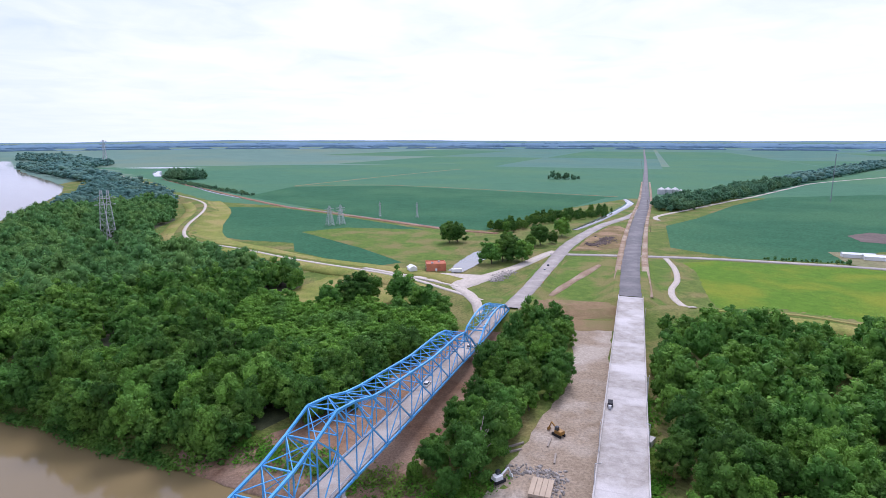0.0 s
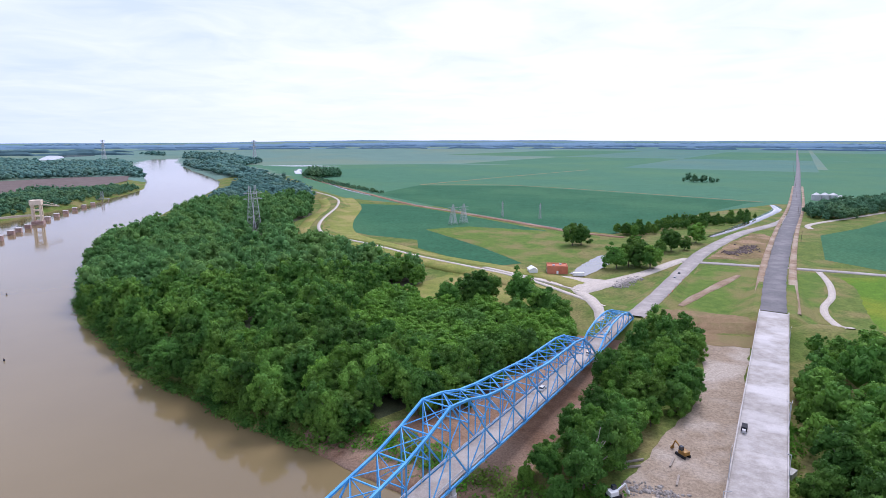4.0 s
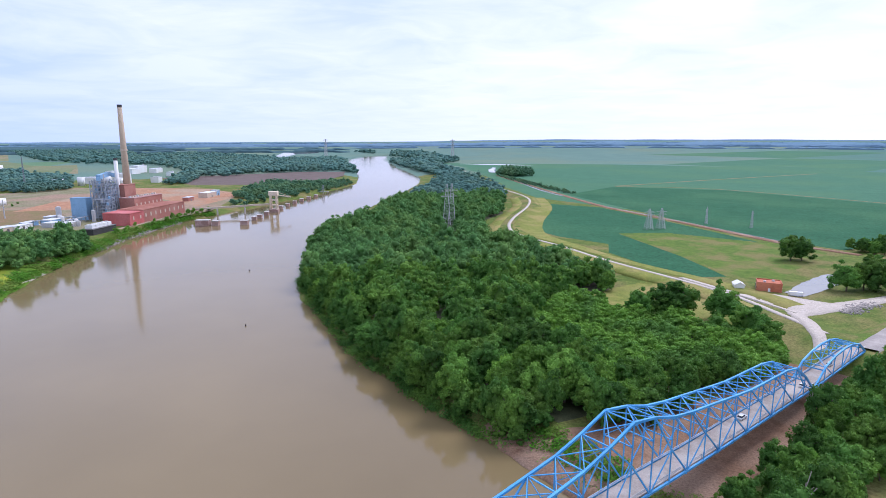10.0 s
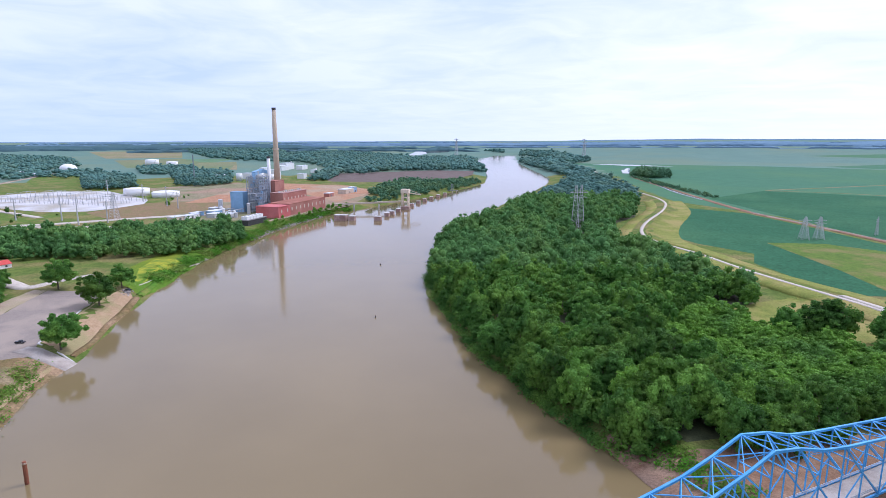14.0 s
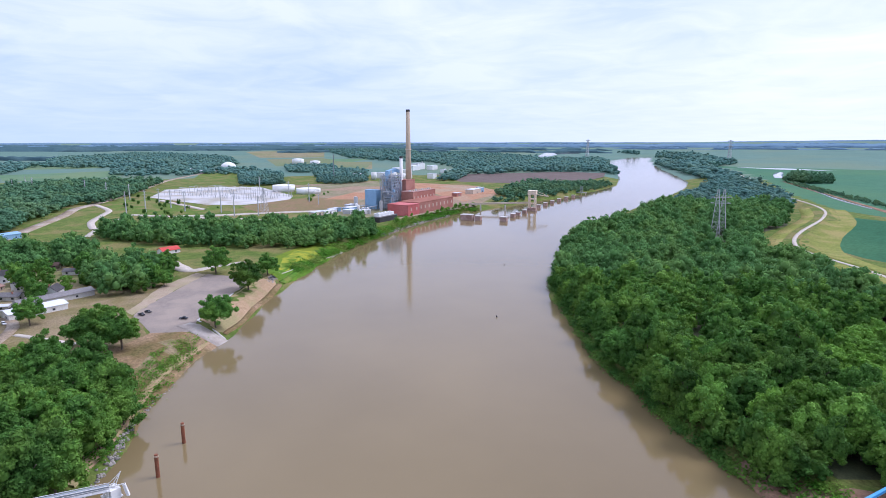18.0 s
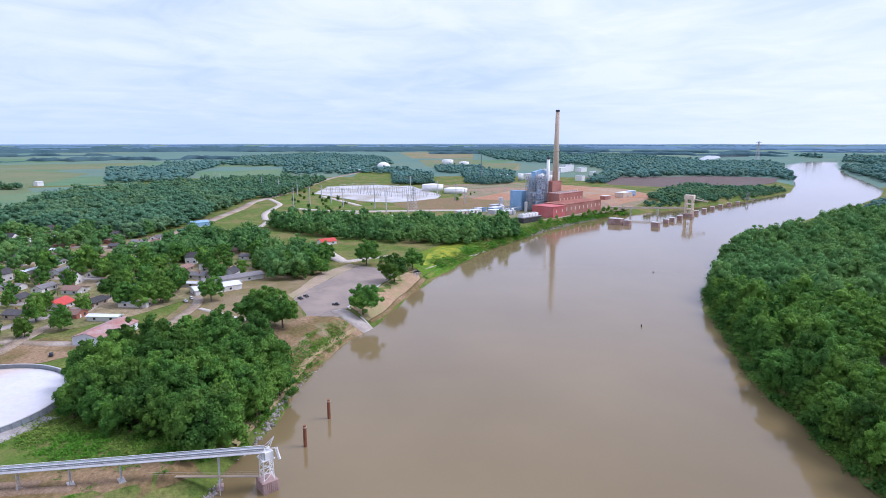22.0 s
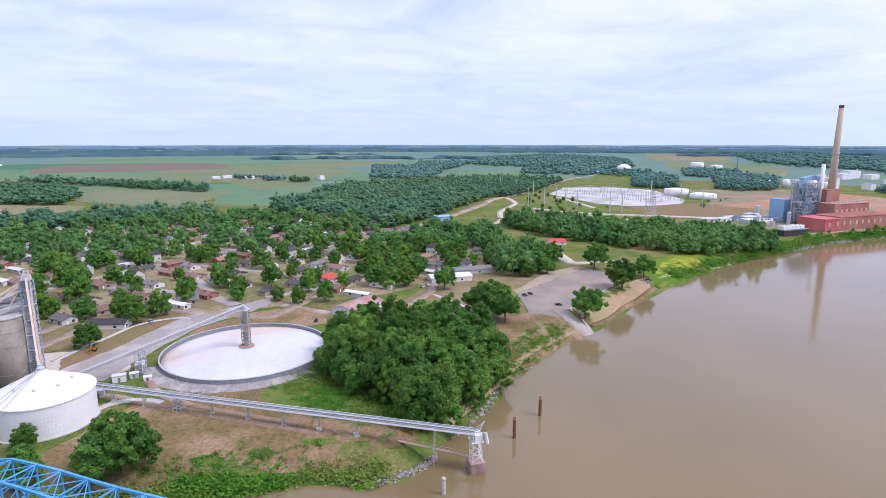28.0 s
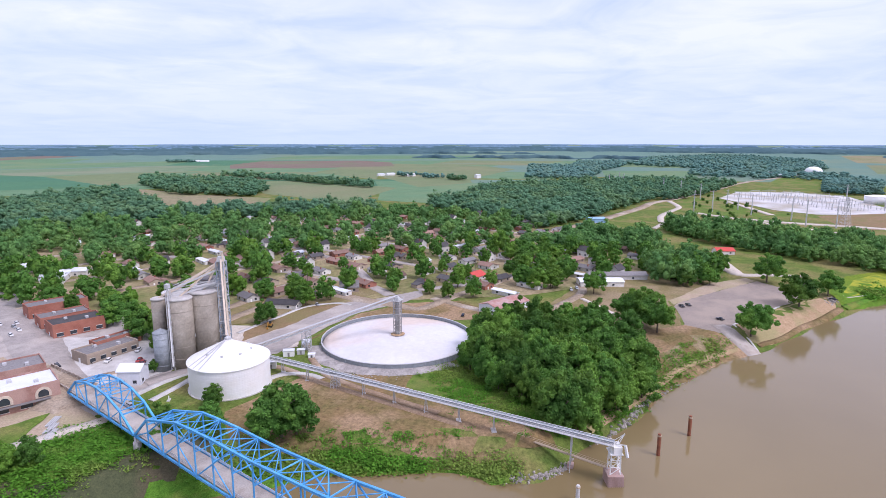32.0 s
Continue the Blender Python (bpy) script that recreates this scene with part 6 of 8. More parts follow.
for i, (x, y) in enumerate(_sp):
    if _hr.random() < 0.12 or math.hypot(x + 249, y + 108) < 52 or bool(inside(np.array([x]), np.array([y]), [(-196, -160), (-240, -206), (-352, -140), (-330, -60), (-290, -60)])[0]):
        continue
    yaw = math.atan2(HE.y, HE.x) + _hr.choice((0, math.pi / 2, math.pi)) + _hr.uniform(-0.06, 0.06)
    TOWN_HOUSES.append((float(x), float(y)))
    m = pose(float(x), float(y), LAND + 0.02, 0, 0, math.degrees(yaw))
    if len(TOWN_HOUSES) <= len(HOUSES):
        HOUSES[len(TOWN_HOUSES) - 1].matrix_basis = m
    else:
        copy_thing(_hr.choice(HOUSES), m)
for x, y, w, d in ((356, 487, 8, 24), (366, 476, 8, 22), (388, 474, 9, 18)):
    make_house("shed", "long low white farm shed beside the crossroad", w, d, 3.2, 1.0, M_WHITE, M_WHITEROOF, chimney=False, at=(x, y, LAND), yaw=radians(70), category="shed", group="farm sheds", windows=False)
# buildings that stand out
make_house("shed", "long shed with a rusty red metal roof", 15, 28, 4.2, 2.2, M_WHITEROOF, M_RUSTROOF, chimney=False, at=(-322, -70, LAND), yaw=radians(62), category="shed", group="town buildings")
make_house("building", "long white metal-roofed building behind the shops", 14, 26, 4.2, 1.8, M_SIDING, M_WHITEROOF, chimney=False, at=(-284, -388, LAND), yaw=radians(-50), category="building", group="town buildings")
make_house("house", "grey house with a brown-grey gable roof", 10, 12, 3.4, 3.4, M_TAN, M_GREYROOF, chimney=False, at=(-330, -178, LAND), yaw=radians(30), group="town buildings")
make_house("house", "white bungalow with a dark grey roof by the street", 9, 20, 3.0, 1.8, M_SIDING, M_DARK, chimney=False, at=(-282, -197, LAND), yaw=radians(8), group="town buildings")
make_house("house", "white house with a bright red metal roof", 10, 13, 3.2, 2.8, M_SIDING, M_REDROOF, chimney=False, at=(-389, -107, LAND), yaw=radians(70), group="town buildings")
make_house("house", "white house with a red metal roof near the wood", 10, 16, 3.2, 2.4, M_SIDING, M_REDROOF, chimney=False, at=(-556, 76, LAND), yaw=radians(20), group="town buildings")
make_house("motel", "long white low building with a pale roof", 11, 42, 3.4, 1.6, M_SIDING, M_GREYROOF, chimney=False, at=(-426, -10, LAND), yaw=radians(20), category="building", group="town buildings")
make_house("motel", "long white building with a flat white metal roof", 13, 30, 3.6, 1.2, M_SIDING, M_WHITEROOF, chimney=False, at=(-402, -20, LAND), yaw=radians(20), category="building", group="town buildings")
make_house("shed", "pale two-storey metal shed with a gable roof beside the bridge", 8, 9, 6.2, 1.9, M_WHITEROOF, M_WHITEROOF, chimney=False, at=(-167, -192, LAND), yaw=radians(22), category="shed", group="town buildings")
make_house("house", "pale blue metal building by the highway", 14, 20, 5, 1.5, M_PANELBLUE, M_PANELBLUE, chimney=False, at=(-724, -48, LAND), yaw=radians(30), category="building", group="town buildings")
for x, y, w, d in ((-298, -450, 14, 26), (-301, -397, 12, 30), (-285, -391, 10, 16), (-601, -268, 14, 30), (-661, -177, 12, 24)):
    make_house("shed", "pale metal-roofed building in the town", w, d, 4, 1.6, M_SIDING, M_WHITEROOF, chimney=False, at=(x, y, LAND), yaw=radians(25), category="building", group="town buildings")


def flat_block(name, label, x, y, w, d, h, yaw, wall, roof, bays=4, parapet=0.9, units=2):
    e = thing(name, label, "building", (x, y, LAND), yaw, "brick shops of the main street")
    part("wall_shell", Shape().box((0, 0, 0), (w, d, h)), wall, e)
    top = part("roof", Shape().box((0, 0, h), (w - 0.8, d - 0.8, 0.25)), roof, e)
    for sx in (-1, 1):
        part("parapet", Shape().box((sx * (w / 2 - 0.2), 0, h), (0.4, d, parapet)), wall, e)
        part("parapet", Shape().box((0, sx * (d / 2 - 0.2), h), (w - 0.8, 0.4, parapet)), wall, e)
    for i in range(bays):
        yy = -d / 2 + d * (i + 0.5) / bays
        for sx in (-1, 1):
            pane = part("window", Shape().box((sx * (w / 2 + 0.02), yy, 1.0), (0.14, d / bays * 0.5, 1.7)), M_GLASS, e)
            part("sill", Shape().box((sx * (w / 2 + 0.08), yy, 0.86), (0.3, d / bays * 0.56, 0.14)), M_CONCRETE, pane)
            part("lintel", Shape().box((sx * (w / 2 + 0.05), yy, 2.7), (0.2, d / bays * 0.56, 0.22)), M_CONCRETE, pane)
    part("door", Shape().box((0, -d / 2 - 0.02, 0), (1.4, 0.16, 2.2)), M_WHITE, e)
    for i in range(units):
        part("roof_unit", Shape().box((w * 0.18 * (-1) ** i, d * (0.2 - 0.35 * i), h + 0.25), (1.6, 1.4, 1.0)), M_GALV, top)
    return e


flat_block("shop_building", "red brick shop with a dark flat roof", -208, -275, 15, 24, 6.5, radians(66), M_BRICK, M_DARK)
flat_block("shop_building", "red brick shop row with a grey flat roof", -216, -294, 13, 24, 5.5, radians(66), M_BRICK, M_GREYROOF)
flat_block("shop_building", "long red brick block on the main street", -229, -316, 13, 30, 6.5, radians(66), M_BRICK, M_GREYROOF)
flat_block("shop_building", "low tan shop with a grey flat roof", -187, -230, 13, 24, 4.2, radians(78), M_TAN, M_GREYROOF, 5)
flat_block("shop_building", "narrow red brick shop behind the car park", -197, -235, 6, 22, 5.0, radians(78), M_BRICK, M_GREYROOF, 3)
def arch(x, y, z, r, depth, rise):
    """Half-round arch panel standing in the y, z plane, its foot widened downward."""
    n, sh = 12, Shape()
    ring = [(y + r * math.cos(math.pi * i / n), z + r * math.sin(math.pi * i / n)) for i in range(n + 1)] + [(y - r, z - rise), (y + r, z - rise)]
    m = len(ring)
    sh.add([(x, a, b) for a, b in ring] + [(x + depth, a, b) for a, b in ring], [tuple(range(m)), tuple(range(2 * m - 1, m - 1, -1))] + [(i, i + m, (i + 1) % m + m, (i + 1) % m) for i in range(m)])
    return sh


_hall = flat_block("shop_building", "weathered pink brick building with arched windows and a white roof", -138, -216, 17, 22, 8.0, radians(62), M_PINKBRICK, M_WHITEROOF, 3)
for yy in (-6.5, 5.5):
    surround = part("arch_surround", arch(8.5, yy, 5.0, 2.6, 0.35, 1.4), M_CREAM, _hall, "pale stone arch surround")
    part("arch_window", arch(8.86, yy, 5.0, 1.7, 0.12, 1.0), M_GLASS, surround, "dark arched window")
part("awning", Shape().box((9.4, -0.5, 3.0), (1.8, 16, 0.25)), M_GREYROOF, _hall, "grey flat awning")
flat_block("shop_building", "grey roofed brick building beside the bridge", -152, -240, 15, 20, 6.5, radians(62), M_PINKBRICK, M_GREYROOF, 3)
for _side, pts in (("near", ((-145.0, -199.5), (-151.5, -219.0), (-159.0, -241.0))), ("far", ((-152.5, -197.0), (-158.5, -215.0), (-166.0, -238.0)))):
    e = thing("ramp_parapet", "low weathered concrete parapet along the bridge ramp", "parapet", (0, 0, 0), group="ramp parapets")
    for (a, b), z0, z1 in zip(zip(pts[:-1], pts[1:]), (10.9, 9.9), (9.9, 8.4)):
        part("wall", Shape().beam((*a, z0), (*b, z1), 0.35, 1.1), M_OLDDECK, e)
        for f_ in (0.0, 0.25, 0.5, 0.75):
            part("pier", Shape().box((a[0] + (b[0] - a[0]) * f_, a[1] + (b[1] - a[1]) * f_, z0 + (z1 - z0) * f_ - 1.2), (0.6, 0.6, 2.0), 0.4), M_OLDDECK, e)
patch("lawn", [(-112, -193), (-120, -203), (-130, -200), (-135, -197), (-125, -192), (-114, -188)], M_GRASS, "thin grass beside the brick building", "lawn", 0.25)
patch("slope", [(-103, -184), (-119, -175), (-130, -170), (-138, -167), (-130, -148), (-112, -150), (-98, -158), (-88, -176)], M_FRESHGREEN, "steep green bank below the lane", "grass", 0.3)
strip("gravel_track", [(-100, -194), (-110, -188), (-118, -183), (-127, -179), (-134, -175), (-143, -172)], 5, M_GRAVEL, "pale dirt lane under the bridge end", "track", 0.5)
pump = flat_block("pump_house", "orange-red brick pump house by the pond", -6, 438, 15, 13, 5.0, 0.1, M_ORANGEBRICK, M_ORANGEBRICK, 3)
make_house("tent", "small white tent-roofed hut by the pump house", 6, 8, 2.6, 1.6, M_WHITE, M_WHITE, chimney=False, windows=False, at=(-24, 434, LAND), yaw=0.3, category="hut", group="pump station")
tk = thing("tank", "horizontal white tank beside the pump house", "tank", (10, 428, LAND), 0.2)
part("body", Shape().beam((-4, 0, 1.6), (4, 0, 1.6), 2.4, 2.4), M_WHITE, tk)
for x in (-2.5, 2.5):
    part("saddle", Shape().box((x, 0, 0), (0.5, 2.2, 0.6)), M_CONCRETE, tk)

# ---- grain terminal ----
wt = thing("grain_tank", "large white ribbed steel grain tank with a cone roof", "tank", (-178.5, -152.3, LAND))
R = 15.9
part("wall", Shape().tube((0, 0, 0), [(0, R)] + [z for k in range(8) for z in ((0.1 + k * 1.4, R), (0.2 + k * 1.4, R + 0.03), (1.3 + k * 1.4, R + 0.03))] + [(11.5, R)], 96), M_WHITE, wt)
wt_roof = part("roof", Shape().tube((0, 0, 11.5), [(0, R + 0.4), (0.3, R + 0.4), (7.6, 1.6), (8.0, 1.5)], 56), M_WHITE, wt)
part("vent_cap", Shape().tube((0, 0, 19.3), [(0, 1.3), (1.0, 1.3), (1.6, 0.5)], 14), M_GALV, wt_roof)
for k in range(3):
    a = -0.5 + k * 0.2
    part("roof_seam", Shape().beam((1.5 * math.cos(a), 1.5 * math.sin(a), 19.4), (15.9 * math.cos(a), 15.9 * math.sin(a), 12.0), 0.5, 0.12), M_GALV, wt_roof)
for k in range(8):
    a = 0.4 + k * 0.785
    part("roof_hatch", Shape().box((9 * math.cos(a), 9 * math.sin(a), 15.1), (0.9, 0.9, 0.7), a), M_GALV, wt_roof)
part("foundation", Shape().tube((0, 0, -0.4), [(0, R + 0.6), (0.7, R + 0.6)], 56), M_CONCRETE, wt)

for i, (x, y, r, h, m, lab) in enumerate([(-188.3, -185.2, 5.3, 31.2, M_SILO, "tall weathered concrete grain silo"), (-195, -194.5, 5.0, 31.2, M_SILO, "tall weathered concrete grain silo"), (-197.6, -180.2, 5.9, 32.4, M_SILO, "tall weathered concrete grain silo"),
                                          (-206.5, -187.0, 6.2, 32.4, M_SILO, "tall weathered concrete grain silo"), (-181.2, -190.2, 3.2, 17.4, M_LATTICE, "squat grey steel grain bin beside the silos"), (-187, -196, 2.8, 30, M_SILO, "slim pale concrete grain silo")]):
    e = thing("silo", lab, "silo", (x, y, LAND), group="silos of the grain elevator")
    shell = part("wall", Shape().tube((0, 0, 0), [(0, r), (h, r)], 28), m, e, smooth=True)
    part("roof", Shape().tube((0, 0, h), [(0, r + 0.25), (0.5, r + 0.25), (0.9, r - 0.4)] if m is M_SILO else [(0, r + 0.2), (1.6, 0.4)], 28), M_CONCRETE if m is M_SILO else M_LATTICE, e)
    for k in range(5):
        part("hoop", Shape().tube((0, 0, h * (0.15 + 0.17 * k)), [(0, r + 0.05), (0.25, r + 0.05)], 28), m, shell)
for x, y, w, d, h, m, lab in ((-214, -148, 3.0, 5.0, 2.8, M_WHITE, "small white metal shed by the conveyor foot"), (-218, -144, 2.4, 3.4, 2.2, M_GALV, "grey metal equipment box by the conveyor foot"), (-226, -146, 5.5, 3.4, 3.2, M_TAN, "low tan block building beside the bunker"), (-216, -137, 2.2, 3.0, 1.6, M_WHITE, "low white box on the bare ground"), (-199, -147, 3.2, 4.2, 3.0, M_GALV, "grey metal shed between tank and conveyor")):
    e = thing("equipment_shed", lab, "shed", (x, y, LAND), 0.5, "sheds of the grain terminal")
    part("wall_shell", Shape().box((0, 0, 0), (w, d, h)), m, e)
    part("roof", Shape().box((0, 0, h), (w + 0.4, d + 0.4, 0.18)), M_WHITEROOF, e)
    part("door", Shape().box((w / 2 + 0.02, 0, 0), (0.1, 0.9, min(2.0, h - 0.3))), M_GREYROOF, e)
sgn_ = thing("sign_board", "small white sign on a concrete base in the grass", "sign", (-158, -165, LAND), 0.6)
part("base", Shape().box((0, 0, 0), (2.6, 1.2, 0.25)), M_CONCRETE, sgn_)
part("panel", Shape().box((0, 0, 0.5), (1.8, 0.12, 1.1)), M_WHITE, sgn_)
for _s in (-0.7, 0.7):
    part("post", Shape().box((_s, 0, 0.25), (0.1, 0.1, 0.4)), M_GALV, sgn_)
LG = Vector((-202.0, -173.0))
leg = thing("elevator_leg", "tall galvanised bucket elevator tower with a sloping head", "elevator tower", (LG.x, LG.y, LAND), 0.25)
part("frame", lattice(Shape(), (0, 0, 0), 3.6, 3.4, 46, 16, 0.3), M_STEELBLUE, leg)
for z in range(6, 46, 6):
    part("landing", Shape().box((0, 0, z), (3.8, 3.8, 0.2)), M_GALV, leg)
part("bucket_leg", Shape().beam((0.7, -0.6, 0), (0.7, -0.6, 48), 1.1, 0.9).beam((-0.9, 0.6, 0), (-0.9, 0.6, 46), 0.9, 0.7), M_LATTICE, leg)
part("head_house", Shape().box((0, 0, 46), (3.2, 2.8, 2.2), top=0.8), M_GALV, leg)
part("belt_gallery", Shape().beam((3.6, 3.2, 4), (0.8, 1.2, 50), 0.8, 0.8), M_CREAM, leg)
leg2 = thing("elevator_leg", "shorter galvanised elevator leg beside the silos", "elevator tower", (-183.0, -186.0, LAND), 0.2)
part("frame", lattice(Shape(), (0, 0, 0), 1.7, 1.5, 37, 14, 0.2), M_GALV, leg2)
part("head_house", Shape().box((0, 0, 37), (2.0, 1.7, 1.8)), M_GALV, leg2)
part("downspout", Shape().beam((1.2, 0.4, 2), (0.4, 0.2, 37.5), 0.5), M_WHITE, leg2)
sp = thing("grain_spouts", "pale steel chutes fanning from the elevator head to the silos", "chutes", (0, 0, 0))
for x, y, z in ((-188.3, -185.2, 38.2), (-195, -194.5, 38.2), (-197.6, -180.2, 39.3), (-206.5, -187, 39.3), (-187, -196, 37), (-184, -188, 40)):
    part("spout", Shape().beam((LG.x, LG.y - 0.5, 52.5), (x, y, z), 0.65), M_CREAM, sp)
for x0, y0, z0, x1, y1, z1 in ((-186, -186, 42.5, -201.5, -174, 49), (-186, -187, 41, -201.5, -174, 43), (-190, -184, 39.5, -202, -174, 43)):
    part("bridge_truss", Shape().beam((x0, y0, z0), (x1, y1, z1), 0.4, 0.8).beam((x0, y0, z0 + 1.3), (x1, y1, z1 + 1.3), 0.22), M_GALV, sp)
for k in range(3):
    part("prop", Shape().beam((LG.x - 1, LG.y - 2, 46 - 4 * k), (-197 - 2 * k, -181, 39.5), 0.4), M_GALV, sp)
part("tank_spout", Shape().beam((LG.x + 1.6, LG.y + 1.2, 53.5), (-179.2, -153.4, 27.2), 0.75), M_CREAM, sp, "cream steel spout down to the tank roof")
gal = thing("conveyor", "covered grey conveyor from the elevator to the tank roof", "conveyor", (0, 0, 0))
part("gallery", Shape().beam((-186, -186, 20), (LG.x - 1, LG.y, 20.5), 1.3, 1.3).beam((LG.x, LG.y, 21.5), (-179.5, -153.3, 26.6), 1.0, 1.0), M_GALV, gal)
hs = thing("head_house", "square metal headhouse on top of the silos", "elevator house", (-205, -183, LAND + 33), 0.2)
part("wall_shell", Shape().box((0, 0, 0), (9, 6.5, 3.6)), M_GALV, hs)
part("roof", Shape().box((0, 0, 3.6), (9.6, 7.1, 0.35)), M_GREYROOF, hs)

BX, BY, BRAD = -249.3, -107.7, 37.6
bunk = thing("grain_bunker", "round walled grain pile under a white cover", "grain bunker", (BX, BY, LAND))
part("cover", Shape().tube((0, 0, 0.5), [(0, BRAD - 0.4), (0.5, BRAD - 0.6), (0.8, BRAD - 4), (1.7, BRAD - 16), (2.6, BRAD - 28), (3.2, 1.0)], 72), M_TARP, bunk, smooth=True)
for k in range(72):
    a = 2 * math.pi * (k + 0.5) / 72
    part("wall_panel", Shape().box((BRAD * math.cos(a), BRAD * math.sin(a), 0), (0.25, 2 * BRAD * math.tan(math.pi / 72) - 0.06, 2.6), a), M_LATTICE, bunk)
for k in range(72):
    a = 2 * math.pi * k / 72
    part("buttress", Shape().beam(((BRAD + 1.2) * math.cos(a), (BRAD + 1.2) * math.sin(a), 0), ((BRAD + 0.12) * math.cos(a), (BRAD + 0.12) * math.sin(a), 2.5), 0.14), M_LATTICE, bunk)
part("spill", Shape().tube((0, 0, 3.9), [(0, 3.6), (0.12, 3.2), (0.35, 1.2)], 16), M_SAND, bunk, "orange-brown grain dust round the tower")
berm = Shape()
_arc = [radians(-62 + 124 * i / 40) for i in range(41)]
for r_, z_ in ((BRAD + 0.3, 0.9), (BRAD + 2.6, 0.8), (BRAD + 5.2, 0.4), (BRAD + 7.6, -0.2)):
    berm.v.extend([(BX + (r_ + 0.5 * math.sin(a * 23) * (r_ > BRAD + 1)) * math.cos(a), BY + (r_ + 0.5 * math.sin(a * 31) * (r_ > BRAD + 1)) * math.sin(a), LAND + z_ * min(1.0, 6 * min(i, 40 - i) / 40)) for i, a in enumerate(_arc)])
berm.f.extend([(k * 41 + i, (k + 1) * 41 + i, (k + 1) * 41 + i + 1, k * 41 + i + 1) for k in range(3) for i in range(40)])
structure("gravel_bank", berm, M_FINEGRAVEL, "grey stone bank heaped against the grain bunker", "gravel bank")
part("wall_cap", Shape().tube((0, 0, 2.6), [(0, BRAD - 0.3), (0.22, BRAD - 0.3), (0.22, BRAD + 0.3), (0, BRAD + 0.3)], 72, cap=False), M_GALV, bunk)
tw = thing("fill_tower", "round galvanised filling tower in the middle of the bunker", "fill tower", (BX, BY, LAND + 3.3))
col_ = part("column", lattice(Shape(), (0, 0, 0), 3.0, 3.0, 18, 10, 0.3), M_COLUMN, tw)
part("core", Shape().tube((0, 0, 0), [(0, 1.3), (18, 1.3)], 14), M_COLUMN, tw)
for _k in range(6):
    part("ring", Shape().tube((0, 0, 2.2 + 2.9 * _k), [(0, 1.42), (0.3, 1.42)], 14), M_GALV, col_)
part("platform", Shape().box((0, 0, 18), (5.4, 4.2, 0.25)), M_GALV, tw)
for _a in (-2.6, 2.6):
    part("rail", Shape().beam((_a, -2.0, 19.3), (_a, 2.0, 19.3), 0.1).beam((_a, -2.0, 18.2), (_a, -2.0, 19.3), 0.1).beam((_a, 2.0, 18.2), (_a, 2.0, 19.3), 0.1), M_GALV, tw)
part("drive_box", Shape().box((1.0, 0.4, 18.25), (1.8, 1.5, 1.7)), M_GALV, tw)
part("top_cap", Shape().tube((0, 0, 18), [(0, 1.9), (0.6, 1.9), (2.4, 0.4)], 14), M_GALV, col_)
inc = thing("conveyor", "inclined galvanised conveyor rising to the filling tower", "conveyor", (0, 0, 0))
C0, C1 = Vector((-207, -161, 11)), Vector((BX, BY, LAND + 22.3))
part("truss", Shape().beam(C0, C1, 1.5, 0.3).beam(C0 + Vector((0, 0, 1.5)), C1 + Vector((0, 0, 1.5)), 1.7, 0.2), M_GALV, inc)
for k in range(26):
    p, q = C0.lerp(C1, k / 26), C0.lerp(C1, (k + 1) / 26)
    part("lattice_bar", Shape().beam(p, q + Vector((0, 0, 1.5)), 0.12).beam(p, p + Vector((0, 0, 1.5)), 0.12), M_GALV, inc)
for f in (0.34,):
    p = C0.lerp(C1, f)
    part("support_tower", lattice(Shape(), (p.x, p.y, LAND), 3.4, 3.0, p.z - LAND - 0.3, 5, 0.26), M_GALV, inc)
cv = thing("conveyor", "long grey elevated conveyor with walkway running to the river", "conveyor", (0, 0, 0))
K0, K1 = Vector((-199, -156, LAND + 5.2)), Vector((-168.2, 0.6, 13.0))
part("belt_deck", Shape().beam(K0, K1, 1.8, 0.25), M_GALV, cv)
part("belt_cover", Shape().beam(K0 + Vector((-0.1, 0, 0.75)), K1 + Vector((-0.1, 0, 0.75)), 1.1, 0.6), M_LATTICE, cv)
for _o in (-0.95, 0.75):
    part("side_truss", Shape().beam(K0 + Vector((_o, 0, 1.15)), K1 + Vector((_o, 0, 1.15)), 0.12, 0.16), M_WHITE, cv)
part("walkway", Shape().beam(K0 + Vector((1.5, 0, 0.1)), K1 + Vector((1.5, 0, 0.1)), 0.9, 0.12), M_GALV, cv)
for k in range(40):
    p = K0.lerp(K1, k / 39)
    part("rail_post", Shape().beam(p + Vector((1.9, 0, 0)), p + Vector((1.9, 0, 1.2)), 0.07), M_WHITE, cv)
part("handrail", Shape().beam(K0 + Vector((1.9, 0, 1.2)), K1 + Vector((1.9, 0, 1.2)), 0.08).beam(K0 + Vector((1.9, 0, 0.65)), K1 + Vector((1.9, 0, 0.65)), 0.06), M_WHITE, cv)
for k, f in enumerate((0.11, 0.20, 0.295, 0.385, 0.478, 0.568, 0.655, 0.742, 0.915)):
    p = K0.lerp(K1, f)
    zf = max(ground_z(p.x, p.y), -1.0)
    wide = 1.5 if k % 3 == 2 else 0.9
    for sx in (-1, 1):
        part("support", Shape().beam((p.x + sx * wide, p.y, zf), (p.x + sx * 0.6, p.y, p.z), 0.24), M_GALV, cv)
    part("brace", Shape().beam((p.x - wide * 0.9, p.y, zf + 1), (p.x + 0.7, p.y, p.z - 1), 0.12), M_GALV, cv)
    if k == 2:
        part("support_tower", lattice(Shape(), (p.x, p.y, zf), 3.0, 2.2, p.z - zf - 0.2, 4, 0.2), M_GALV, cv)
    part("footing", Shape().box((p.x, p.y, zf - 0.3), (3.4, 1.8, 0.6), 0.4), M_CONCRETE, cv)
